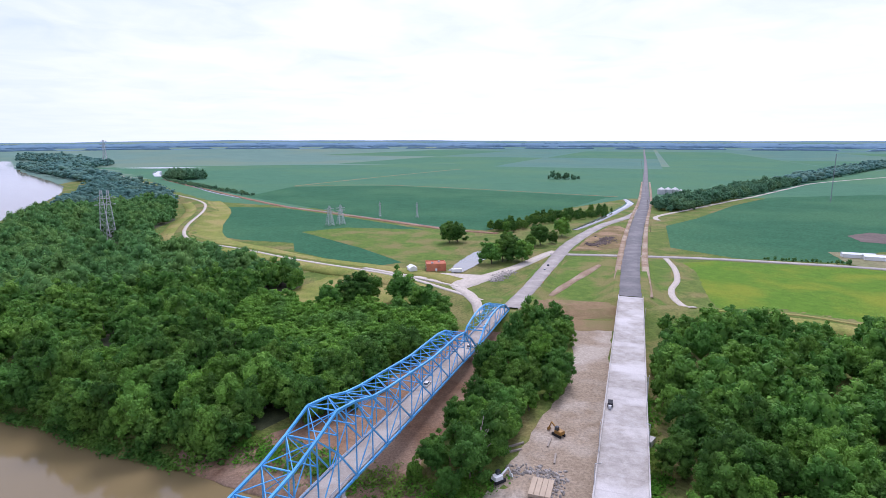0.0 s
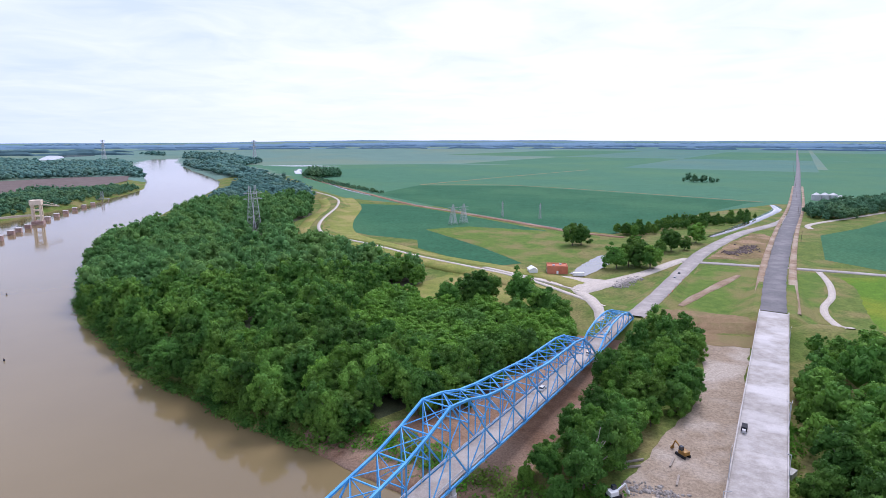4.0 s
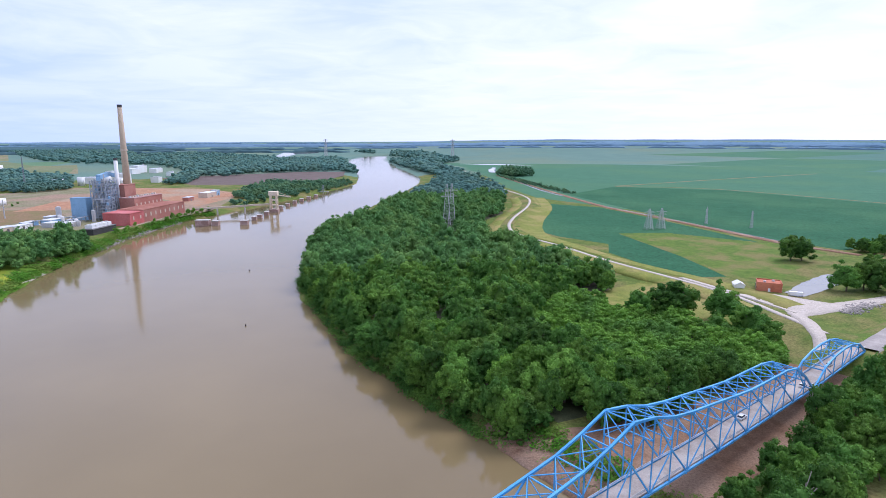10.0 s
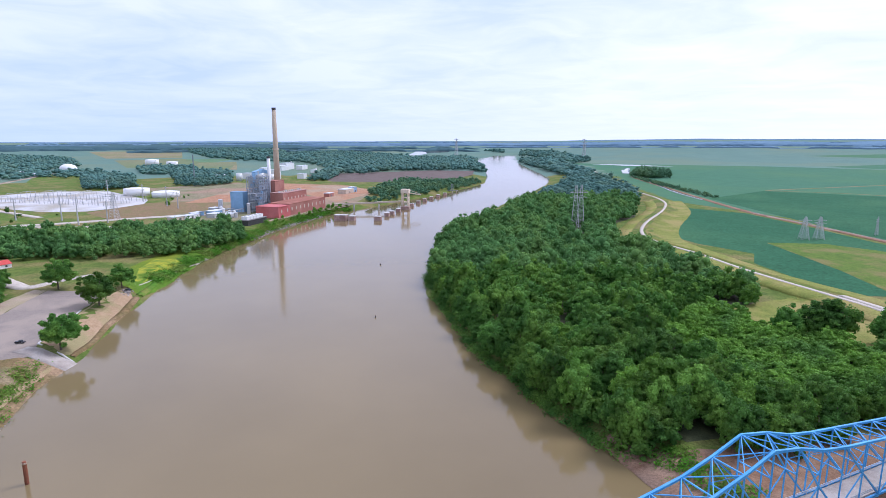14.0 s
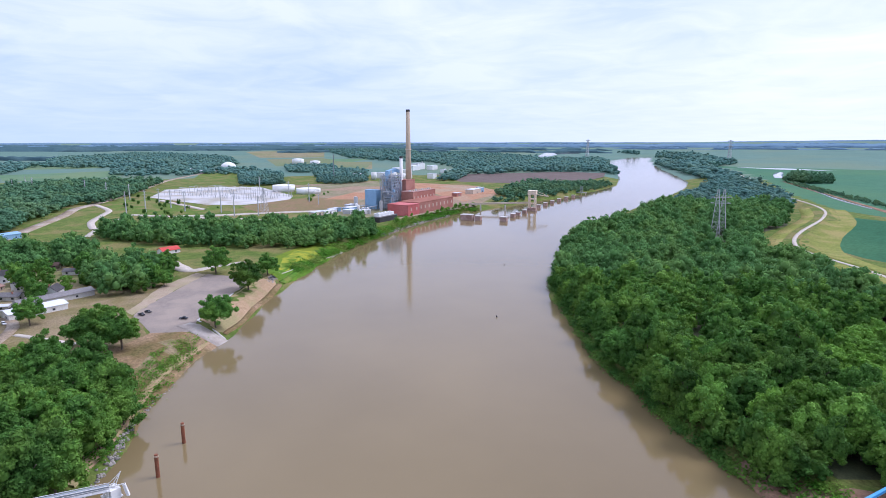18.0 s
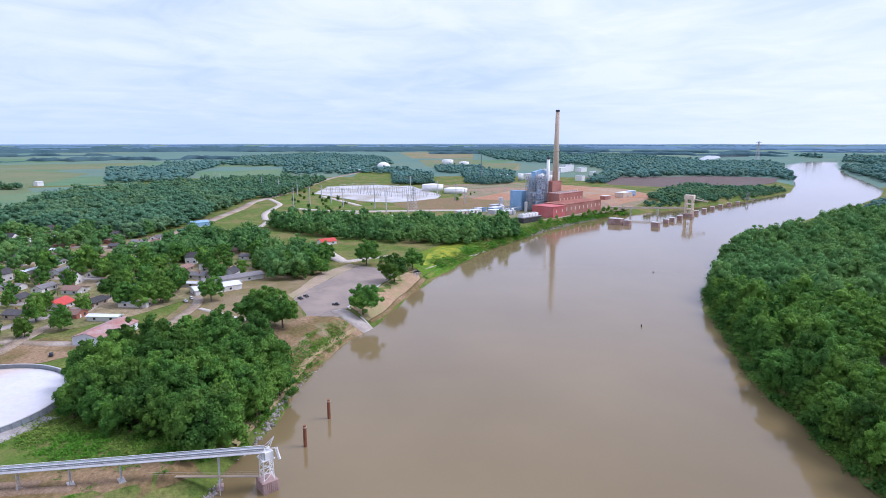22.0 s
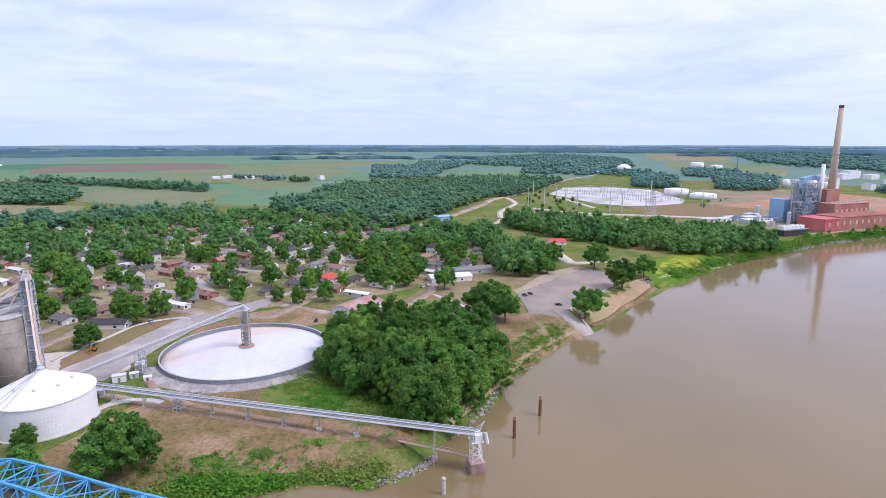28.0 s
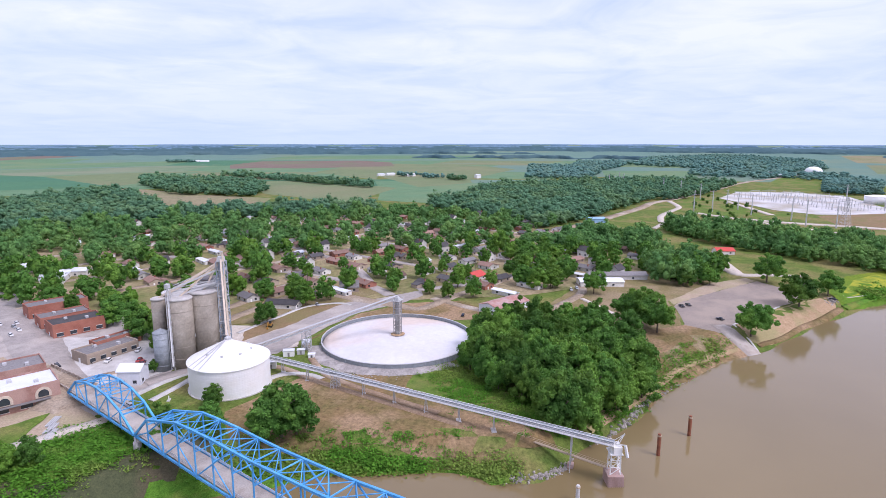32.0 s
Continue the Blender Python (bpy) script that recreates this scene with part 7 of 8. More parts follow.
lt = thing("loading_tower", "pale steel barge-loading tower on a sheet-pile cell", "loading tower", (-168.4, 1.0, 0.0), 0.35)
cell = Shape()
cell.box((0, 0, -4), (5.4, 4.8, 7.6))
part("cell", cell, M_PINKCONC, lt)
for k in range(8):
    for sx in (-1, 1):
        part("pile", Shape().box((-2.4 + k * 0.69, sx * 2.45, -3), (0.36, 0.22, 6.5)), M_PINKCONC, lt)
        part("pile", Shape().box((sx * 2.75, -2.1 + k * 0.6, -3), (0.22, 0.32, 6.5)), M_PINKCONC, lt)
part("frame", lattice(Shape(), (0, 0, 3.6), 3.2, 2.8, 9.6, 4, 0.26), M_WHITE, lt)
part("platform", Shape().box((0, 0, 10.4), (4.6, 4.0, 0.3)), M_WHITE, lt)
part("boom", Shape().beam((0, 0, 13.2), (1.6, 2.2, 17.4), 0.26).beam((1.2, 0.4, 13.2), (1.6, 2.2, 17.4), 0.2).beam((0, 0, 13.2), (3.4, 2.4, 14.4), 0.26).beam((-1.2, -0.8, 13.2), (1.6, 2.2, 17.4), 0.14), M_WHITE, lt)
part("chute", Shape().beam((3.0, 2.2, 14.0), (3.6, 2.8, 10.6), 0.7), M_WHITE, lt)
part("drive_house", Shape().box((0.6, 0.3, 10.7), (3.2, 2.6, 2.4)), M_WHITE, lt)
gw = thing("gangway", "narrow steel walkway over the water to the loading cell", "walkway", (0, 0, 0))
part("deck", Shape().beam((-177.5, -33.0, 5.6), (-169.0, -1.5, 4.4), 1.1, 0.3), M_STACK, gw)
for sgn in (-0.5, 0.5):
    part("rail", Shape().beam((-177.5 + sgn, -33, 6.7), (-169.0 + sgn, -1.5, 5.5), 0.1), M_STACK, gw)
for p in ((-172.8, -12.8, 0),):
    part("pile_cap", Shape().box((p[0], p[1], -3), (2.2, 2.0, 4.4)), M_PINKCONC, gw)
    part("bent", Shape().beam((p[0], p[1], 1.2), (p[0] + 1.2, p[1] + 0.4, 12.2), 0.35), M_GALV, gw)
for x, y, h, m, lab in ((-208.2, 25.8, 7.8, M_RUST, "rusty red steel mooring pile in the river"), (-190.0, 14.8, 8.0, M_RUST, "rusty red steel mooring pile in the river"), (-154.3, -8.5, 5.6, M_CONCRETE, "weathered grey mooring post in the river")):
    e = thing("mooring_pile", lab, "mooring pile", (x, y, 0), group="mooring piles")
    part("shaft", Shape().tube((0, 0, -4), [(0, 0.62), (h + 3.6, 0.62), (h + 4, 0.5)], 12), m, e)
    part("collar", Shape().tube((0, 0, h - 0.9), [(0, 0.72), (0.5, 0.72)], 12), M_STACK, e)

# ---- west side trees ----
_keep = [([(x, y), (x + 0.1, y)], 8.5) for x, y in TOWN_HOUSES]
_tt = scatter(TOWN, 20.0, 51, _keep + [(HIGHWAY, 15)])
_tt = _tt[np.random.default_rng(5).random(len(_tt)) < np.where(np.hypot(_tt[:, 0] + 300, _tt[:, 1] + 170) < 150, 0.5, 0.8)]
_left = plant(_tt, 20, "broad green shade tree among the town houses", "shade trees of the town", 0.7, 1.15, 52)
_tb = scatter(TOWN, 17.0, 151, [(q, 6.5) for q, _c in _keep] + [(HIGHWAY, 15)])
_away = np.hypot(_tb[:, 0] + 300, _tb[:, 1] + 170)
_tb = _tb[np.random.default_rng(6).random(len(_tb)) < np.interp(_away, [90, 160, 260, 420], [0.05, 0.22, 0.38, 0.58])]
_tb = _tb[~inside(_tb[:, 0], _tb[:, 1], [(-360, -560), (-210, -353), (-215, -250), (-262, -270), (-330, -346), (-352, -428)])]
_left = np.concatenate([_left, _tb])
_left = _left[~inside(_left[:, 0], _left[:, 1], [(-720, -30), (-640, -100), (-565, -120), (-548, -62), (-600, -15)])]
_td = np.hypot(_left[:, 0], _left[:, 1])
woodland("woodland", _left[_td < 520], "dense", M_LEAF_A, "leafy shade trees between the town houses", 1.08, 53, 0.95)
woodland("woodland", _left[_td >= 520], "mid", M_LEAF_C, "leafy shade trees in the outer town", 1.14, 153, 0.9)
patch("lawn", TOWN, M_LAWN, "patchy green and tan lawns of the town", "lawn", 0.05)
_gr = scatter([(-226, -70), (-208, -50), (-193, -34), (-184, -22), (-184, -6), (-196, 6), (-220, 12), (-248, 14), (-270, 4), (-286, -12), (-293, -34), (-288, -52), (-262, -62)], 8.8, 54, shore=1.0)
_gr = _gr[np.hypot(_gr[:, 0] - BX, _gr[:, 1] - BY) > BRAD + 5]
plant(_gr, 90, "tall dense green tree in the grove beside the grain bunker", "trees of the riverside grove", 0.85, 1.32, 55, (0, 1, 3, 4, 5, 7))
for x, y, k, s in ((-178, -192, 3, 0.42), (-208, -230, 0, 1.0), (-214, -238, 5, 1.0), (-323, 63, 8, 1.15), (-387, 99, 9, 1.3), (-422, 123, 10, 1.0), (-449, 92, 8, 1.3), (-312, 8, 9, 1.4), (-306, 16, 8, 1.2), (-316, 2, 10, 1.2), (-375, -22, 8, 0.95), (-148, -107, 9, 1.25), (-144, -110, 8, 0.95), (-151, -103, 10, 0.95), (-149, -137, 1, 0.5), (-141, -129, 4, 0.6),
                   (-159, -145, 5, 0.5), (-253, -188, 3, 0.9), (-232, -213, 0, 0.9), (-221, -229, 4, 0.95), (-241, -240, 5, 0.9), (-199, -211, 7, 0.55), (-222, -265, 1, 1.0), (-237, -274, 3, 1.0), (-289, -186, 2, 0.95), (-294, -219, 0, 0.8), (-316, -211, 1, 0.8), (-262, -229, 7, 0.8),
                   (-437, -82, 1, 1.0), (-406, -83, 3, 1.0), (-384, -70, 0, 0.9), (-378, -60, 4, 0.95), (-382, -50, 5, 0.9), (-487, -94, 7, 1.0), (-472, -72, 2, 0.9), (-466, 46, 1, 1.0), (-476, 65, 4, 0.95), (-452, 57, 5, 1.0), (-439, 45, 0, 1.05), (-428, 53, 3, 0.9), (-418, 35, 7, 0.9), (-457, 30, 0, 1.0), (-441, 26, 4, 1.0)):
    tree(x, y, k, s * 1.25, "broad green tree standing in the riverside grass", "lone riverside trees", yaw=x * 1.3, squash=0.85)
_ww = scatter([(-688, 28), (-640, 45), (-596, 80), (-552, 122), (-516, 172), (-506, 206), (-532, 260), (-556, 286), (-598, 303), (-626, 276), (-662, 200), (-700, 100), (-735, 40)], 10.5, 56)
_left = np.concatenate([_ww, scatter([(-411, 17), (-415, 30), (-430, 50), (-462, 66), (-506, 52), (-513, 20), (-470, 6)], 9.8, 57), scatter([(-488, -50), (-540, -27), (-515, 16), (-594, 24), (-620, -40), (-569, -78)], 10.5, 58, [(HIGHWAY, 24)])])
woodland("woodland", _left, "mid", M_LEAF_C, "dense wood between the parking lot and the power plant", 1.0, 58, 1.02)
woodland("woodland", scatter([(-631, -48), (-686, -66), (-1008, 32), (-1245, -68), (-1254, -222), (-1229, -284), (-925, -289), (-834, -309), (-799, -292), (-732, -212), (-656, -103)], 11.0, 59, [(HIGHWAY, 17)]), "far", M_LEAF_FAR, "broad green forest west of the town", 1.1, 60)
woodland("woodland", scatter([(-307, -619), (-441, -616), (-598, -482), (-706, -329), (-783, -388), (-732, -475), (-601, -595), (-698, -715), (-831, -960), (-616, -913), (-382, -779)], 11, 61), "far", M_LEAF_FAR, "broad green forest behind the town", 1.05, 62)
woodland("woodland", scatter([(-1180, -1244), (-1117, -853), (-974, -700), (-846, -639), (-836, -807), (-981, -1030)], 14, 63), "far", M_LEAF_FAR, "square wood among the fields", 1.15, 64)
woodland("woodland", scatter([(-1387, -1075), (-1169, -566), (-1087, -526), (-1106, -584), (-1331, -1127)], 14, 65), "far", M_LEAF_FAR, "tree belt between fields", 1.0, 66)
for _cx, _cy, _cr in ((-1489, -620, 24), (-1514, -592, 12), (-1440, -526, 24), (-1452, -498, 10), (-1394, -440, 26), (-2060, -1960, 45), (-2085, -1900, 25)):
    woodland("woodland", scatter([(_cx + _cr * math.cos(a), _cy + _cr * math.sin(a)) for a in (0, 1, 2, 3, 4, 5)], 11, 300 + int(_cr)), "far", M_LEAF_FAR, "clump of shade trees round a farm", 0.95, 301)
woodland("woodland", scatter([(-1247, -204), (-1387, -148), (-1544, 75), (-1433, 199), (-1098, 90), (-1029, 51)], 13, 67), "far", M_LEAF_FAR, "woodland beyond the highway", 1.0, 68)
woodland("woodland", scatter([(-777, 651), (-807, 776), (-864, 956), (-896, 1015), (-971, 881), (-906, 776), (-832, 672)], 11, 73), "far", M_LEAF_FAR, "strip of trees on the river bank", 0.85, 74)
woodland("woodland", scatter([(-690, 590), (-779, 827), (-824, 939), (-891, 1080), (-945, 1090), (-880, 900), (-820, 760), (-735, 590)], 11, 173, shore=5), "far", M_LEAF_FAR, "low scrub trees along the upstream bank", 0.62, 174)
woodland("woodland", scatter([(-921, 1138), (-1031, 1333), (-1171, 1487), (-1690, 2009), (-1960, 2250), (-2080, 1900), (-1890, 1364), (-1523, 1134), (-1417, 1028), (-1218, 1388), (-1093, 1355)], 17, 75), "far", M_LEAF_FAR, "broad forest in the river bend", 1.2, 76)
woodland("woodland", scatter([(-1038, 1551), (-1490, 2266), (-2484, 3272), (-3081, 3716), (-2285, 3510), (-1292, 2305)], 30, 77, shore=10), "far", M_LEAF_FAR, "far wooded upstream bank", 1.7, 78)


for _k, (_poly, _sp, _sc, _lab) in enumerate((
        ([(-2545, -22), (-1918, 352), (-2316, 604), (-3288, 796), (-4610, 530), (-3424, 1)], 22, 1.25, "broad wood beyond the highway"),
        ([(-1514, -283), (-2182, -402), (-2224, -262), (-2636, -263), (-2715, -52), (-2219, -81), (-1988, -126), (-1709, -119), (-1531, -139)], 16, 1.1, "broad forest west of the highway"),
        ([(-2038, 690), (-2094, 790), (-1964, 852), (-1629, 706), (-1638, 617), (-1690, 576)], 15, 1.0, "belt of trees in front of the far tanks"),
        ([(-1747, 454), (-1784, 524), (-1641, 544), (-1247, 416), (-1252, 366), (-1287, 333)], 13, 1.0, "clump of woodland behind the substation"),
        ([(-1550, 608), (-1713, 754), (-1590, 789), (-1215, 602), (-1194, 525), (-1246, 496)], 13, 1.0, "wood behind the storage tanks"),
        ([(-2318, 1256), (-2079, 1323), (-1700, 1180), (-1323, 985), (-1252, 1010), (-1500, 1400), (-2300, 2150), (-3089, 2470), (-3630, 2649), (-3564, 2268), (-2800, 1560)], 24, 1.35, "broad dark wood beyond the river bend"),
        ([(-2766, 1273), (-2400, 1300), (-2800, 1640), (-3700, 2260), (-5200, 3000), (-6000, 3000), (-5415, 2234)], 38, 1.8, "distant wood on the plain, haze in its colour"))):
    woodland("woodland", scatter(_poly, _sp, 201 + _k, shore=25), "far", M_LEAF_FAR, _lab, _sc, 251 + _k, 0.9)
woodland("woodland", scatter([(-1166, 766), (-1146, 809), (-1349, 1000), (-1551, 1138), (-1464, 1022)], 14, 208, shore=25), "far", M_LEAF_FAR, "small wood behind the white factory", 1.0, 258, 0.9)
woodland("woodland", scatter([(-606, 335), (-630, 385), (-660, 440), (-690, 505), (-712, 545), (-700, 500), (-668, 430), (-640, 372), (-616, 340)], 9, 161, shore=6), "mid", M_LEAF_B, "scattered scrub trees along the plant's bank", 0.42, 162)
woodland("woodland", scatter([(-800, 300), (-900, 300), (-1000, 360), (-1100, 400), (-1000, 440), (-850, 400)], 60, 163), "mid", M_LEAF_A, "scattered small trees in the plant yard", 0.5, 164)
woodland("woodland", scatter([(-1040, 75), (-1129, 129), (-945, 156), (-867, 215), (-780, 120), (-890, 62)], 34, 165), "mid", M_LEAF_A, "scattered small trees beside the substation", 0.45, 166)


# ---- bank weeds and stones ----
def tufts(name, line, width, count, size, mat, label, seed, category="weeds"):
    """Low leafy clumps strewn along a line."""
    rng = np.random.default_rng(seed)
    P = np.array(smooth_line(line, 5))
    i = rng.integers(0, len(P) - 1, count)
    c = P[i] + (P[i + 1] - P[i]) * rng.random((count, 1)) + rng.normal(0, width / 2.5, (count, 2))
    z = terrain(c[:, 0], c[:, 1])
    c, z = c[z > 0.1], z[z > 0.1]
    n = len(c)
    V, F = [], []
    k = 40
    for j in range(n):
        s = size * rng.uniform(0.5, 1.4)
        a = rng.uniform(0, 6.28, k)
        ctr = np.stack([c[j, 0] + rng.normal(0, s, k), c[j, 1] + rng.normal(0, s, k), z[j] + np.abs(rng.normal(0.2, 0.35, k)) * s], 1)
        t = np.stack([np.cos(a), np.sin(a), rng.uniform(-0.4, 0.4, k)], 1) * s * 0.27
        b = np.stack([-np.sin(a), np.cos(a), rng.uniform(0.1, 0.8, k)], 1) * s * 0.25
        o = 4 * k * j
        V.append(np.stack([ctr - t, ctr - b, ctr + t, ctr + b], 1).reshape(-1, 3))
        q = np.arange(k)[:, None] * 4 + o
        F.append(np.concatenate([q + np.array([[0, 1, 2]]), q + np.array([[0, 2, 3]])], 1).reshape(-1, 3))
    return tagged(new(name, tri_mesh(name, np.concatenate(V), np.concatenate(F), mat)), label, category, "", "stuff")


tufts("weeds", [(-126, -122), (-139, -98), (-147, -83), (-152, -66), (-156, -46), (-161, -32)], 7, 800, 1.25, M_WEEDS, "dense bright green weeds along the river bank", 1)
tufts("weeds", [(-142, -118), (-150, -96), (-157, -78), (-162, -60), (-167, -46)], 9, 170, 0.8, M_WEEDS, "sparse green weeds at the edge of the bare earth", 46)
tufts("weeds", [(-190, -24), (-206, -52), (-222, -78)], 14, 260, 0.9, M_WEEDS, "patchy green weeds beside the grove", 47)
tufts("weeds", [(-105, -157), (-119, -165), (-138, -159), (-127, -148)], 16, 900, 1.1, M_WEEDS, "thick green brush under the old bridge", 2)
tufts("weeds", [(-85, -185), (-104, -176), (-118, -165)], 18, 800, 1.2, M_WEEDS, "thick green brush below the town bank", 3)
tufts("weeds", [(-206, -2), (-245, 14), (-284, 34)], 6, 200, 1.2, M_WEEDS, "patchy green weeds along the bank", 4)
tufts("weeds", [(-441, 150), (-503, 211), (-566, 291), (-608, 340), (-648, 408), (-676, 462), (-694, 522)], 8, 1100, 2.0, M_WEEDS, "green scrub along the plant's river bank", 5)
tufts("weeds", [(-232, 8), (-262, 18), (-290, 36), (-308, 48)], 9, 240, 1.2, M_WEEDS, "patchy green bushes on the bare bank", 44)
tufts("weeds", [(-226, -66), (-205, -42), (-190, -25), (-196, -55), (-216, -72)], 12, 420, 1.0, M_WEEDS, "low green undergrowth at the edge of the grove", 45)
tufts("weeds", [(-70, 178), (-20, 157), (9, 151)], 8, 400, 1.2, M_WEEDS, "green weeds on the bank below the bridge", 6)
tufts("weeds", [(58, 149), (64, 169), (78, 213)], 6, 200, 1.2, M_WEEDS, "weeds beside the new bridge", 7)
tufts("weeds", [(-75, 169), (-130, 189), (-197, 223), (-281, 284), (-324, 325), (-424, 446), (-470, 540)], 4, 1300, 1.4, M_LEAF_A, "overhanging willow scrub along the wooded bank", 8, "shrubs")


def stones(name, line, width, count, size, label, seed, mat=None):
    rng = np.random.default_rng(seed)
    P = np.array(smooth_line(line, 5))
    i = rng.integers(0, len(P) - 1, count)
    c = P[i] + (P[i + 1] - P[i]) * rng.random((count, 1)) + rng.normal(0, width / 2.5, (count, 2))
    z = terrain(c[:, 0], c[:, 1])
    v, f = ICO
    V, F = [], []
    for j in range(count):
        s = size * rng.uniform(0.5, 1.5)
        V.append(v * (s * rng.uniform(0.6, 1.3, (1, 3))) * rng.uniform(0.75, 1.2, (len(v), 1)) + np.array([c[j, 0], c[j, 1], z[j] + 0.05]))
        F.append(f + j * len(v))
    return tagged(new(name, tri_mesh(name, np.concatenate(V), np.concatenate(F), mat or M_RIPRAP)), label, "stones", "", "stuff")


stones("riprap", [(-222, -83), (-212, -90), (-206, -108), (-203, -124)], 5, 900, 0.3, "grey stones heaped against the grain bunker", 11)
stones("riprap", [(-157, -34), (-161, -24), (-168, -16), (-176, -12)], 2.4, 300, 0.42, "pale rocks at the water's edge", 12)
stones("riprap", [(-187, -7), (-210, 4), (-241, 16), (-284, 48)], 2, 420, 0.5, "pale rocks along the shore", 13)
stones("riprap", [(37, 402), (43, 418), (51, 429)], 8, 400, 0.6, "grey stone heaps beside the gravel road", 14)
stones("rubble", [(27, 142), (33, 156), (21, 160)], 5, 260, 0.5, "broken concrete rubble on the dirt pad", 15)
stones("rubble", [(140, 544), (158, 560), (172, 588)], 10, 320, 0.9, "dark heaps of spoil in the construction yard", 16, M_TILLED)
stones("driftwood", [(-78, 164), (-60, 159), (-45, 156)], 2, 130, 0.5, "driftwood and rocks on the muddy shore", 17, M_DEADWOOD)
stones("riprap", [(-404, 119), (-416, 125)], 3, 90, 0.6, "rocks by the small landing", 18)
stones("riprap", [(-562, 292), (-614, 362), (-666, 455)], 4, 500, 0.9, "rocks on the plant bank", 19)

# ---- power plant ----
PA, PV, PW = Vector((-641.5, 359.9)), Vector((-0.45, 0.893)), Vector((-0.893, -0.45))
PYAW = math.atan2(PV.y, PV.x)


def on_plant(v, w):
    p = PA + PV * v + PW * w
    return p.x, p.y


def plant_block(name, label, v0, v1, w0, w1, h, mat, roof=None, windows=0, z0=None):
    x, y = on_plant((v0 + v1) / 2, (w0 + w1) / 2)
    e = thing(name, label, "plant building", (x, y, LAND if z0 is None else z0), PYAW, "power plant buildings")
    part("wall_shell", Shape().box((0, 0, 0), (v1 - v0, w1 - w0, h)), mat, e)
    part("roof", Shape().box((0, 0, h), (v1 - v0 + 0.8, w1 - w0 + 0.8, 0.7)), roof or M_DARK, e)
    for i in range(windows):
        part("window", Shape().box((-(v1 - v0) / 2 + (v1 - v0) * (i + 0.5) / windows, -(w1 - w0) / 2 - 0.05, h * 0.45), (2.2, 0.3, h * 0.3)), M_CREAM, e)
    return e


plant_block("turbine_hall", "long brown-red brick turbine hall by the river", 50.1, 147, 0, 32, 15, M_PLANTBRICK, windows=9, roof=M_BRICK)
plant_block("turbine_hall", "bright red clad end of the turbine hall", 22, 50, -1, 32, 14, M_PLANTRED, M_PLANTRED, windows=2)
plant_block("plant_annex", "stepped brown-red brick annex behind the hall", 86, 150, 32.2, 52, 25, M_PLANTBRICK, windows=7, roof=M_RUSTROOF)
plant_block("boiler_house", "tall brown-red brick boiler house", 105, 129, 56, 74, 40, M_PLANTBRICK, M_PLANTBRICK)
plant_block("blue_building", "pale blue clad boiler building", 63, 76, 80, 100, 27, M_PANELBLUE, M_PANELBLUE)
plant_block("cooling_bank", "dark louvred cooling bank with pale top units", -44, -6, -2, 10, 6, M_DARK, M_GREYROOF)
for k in range(5):
    x, y = on_plant(-38 + k * 6.6, 5)
    e = thing("cooling_unit", "pale box-shaped cooling unit on the bank roof", "cooling unit", (x, y, LAND + 6.7), PYAW, "cooling units")
    part("body", Shape().box((0, 0, 0), (5.6, 8, 3.6)), M_WHITE, e)
    part("fan_ring", Shape().tube((0, 0, 3.6), [(0, 1.7), (0.6, 1.7)], 14), M_GALV, e)
for x, y, a, b, h, m, lab in ((-706, 338, 22, 12, 5, M_WHITE, "low white plant shed beside the cooling bank"), (-722, 330, 16, 12, 5, M_GALV, "low grey steel plant shed"), (-742, 340, 20, 12, 6, M_PANELBLUE, "low pale blue plant shed"), (-733, 302, 26, 10, 4.5, M_WHITE, "long low white shed in the plant yard"),
                              (-726, 284, 22, 10, 5, M_CREAM, "low cream shed at the edge of the wood"), (-748, 318, 18, 9, 5, M_PANELBLUE, "low pale blue shed in the plant yard"), (-764, 350, 14, 10, 7, M_GALV, "small grey plant building"),
                              (-866, 648, 34, 16, 8, M_CREAM, "cream shed beside the coal yard"), (-880, 674, 12, 12, 9, M_PANELBLUE, "small blue building beside the coal yard"), (-838, 590, 18, 10, 6, M_PLANTBRICK, "low brick building behind the hall")):
    e = thing("plant_shed", lab, "plant building", (x, y, LAND), PYAW, "power plant buildings")
    part("wall_shell", Shape().box((0, 0, 0), (a, b, h)), m, e)
    part("roof", Shape().box((0, 0, h), (a + 0.6, b + 0.6, 0.5)), M_WHITEROOF, e)
    part("door", Shape().box((0, -b / 2 - 0.06, 0), (3.2, 0.16, min(3.6, h - 0.6))), M_GREYROOF, e)
_yr = random.Random(77)
for v, w, r, h in ((49, 106, 3.0, 18), (56, 112, 1.8, 12), (42, 100, 2.2, 9), (36, 92, 2.0, 8), (30, 78, 2.6, 6), (24, 66, 2.0, 7), (16, 58, 2.4, 6), (52, 64, 2.2, 14)):
    x, y = on_plant(v, w)
    e = thing("tank", "upright pale steel tank among the plant sheds", "tank", (x, y, LAND), group="plant tanks")
    part("shell", Shape().tube((0, 0, 0), [(0, r), (h, r), (h + 0.8, r * 0.2)], 16), _yr.choice((M_WHITE, M_GALV)), e)
for v0, w0, v1, w1 in ((60, 76, 20, 76), (56, 90, 10, 108), (130, 80, 230, 150)):
    (xa, ya), (xb, yb) = on_plant(v0, w0), on_plant(v1, w1)
    e = thing("pipe_rack", "long steel pipe rack across the plant yard", "pipe rack", (0, 0, 0), group="pipe racks")
    part("pipe", Shape().beam((xa, ya, LAND + 6), (xb, yb, LAND + 6), 2.2, 0.9), M_STEELBLUE, e)
    for k in range(7):
        part("bent", Shape().box((xa + (xb - xa) * k / 6, ya + (yb - ya) * k / 6, LAND - 0.2), (0.7, 0.7, 6.0)), M_LATTICE, e)
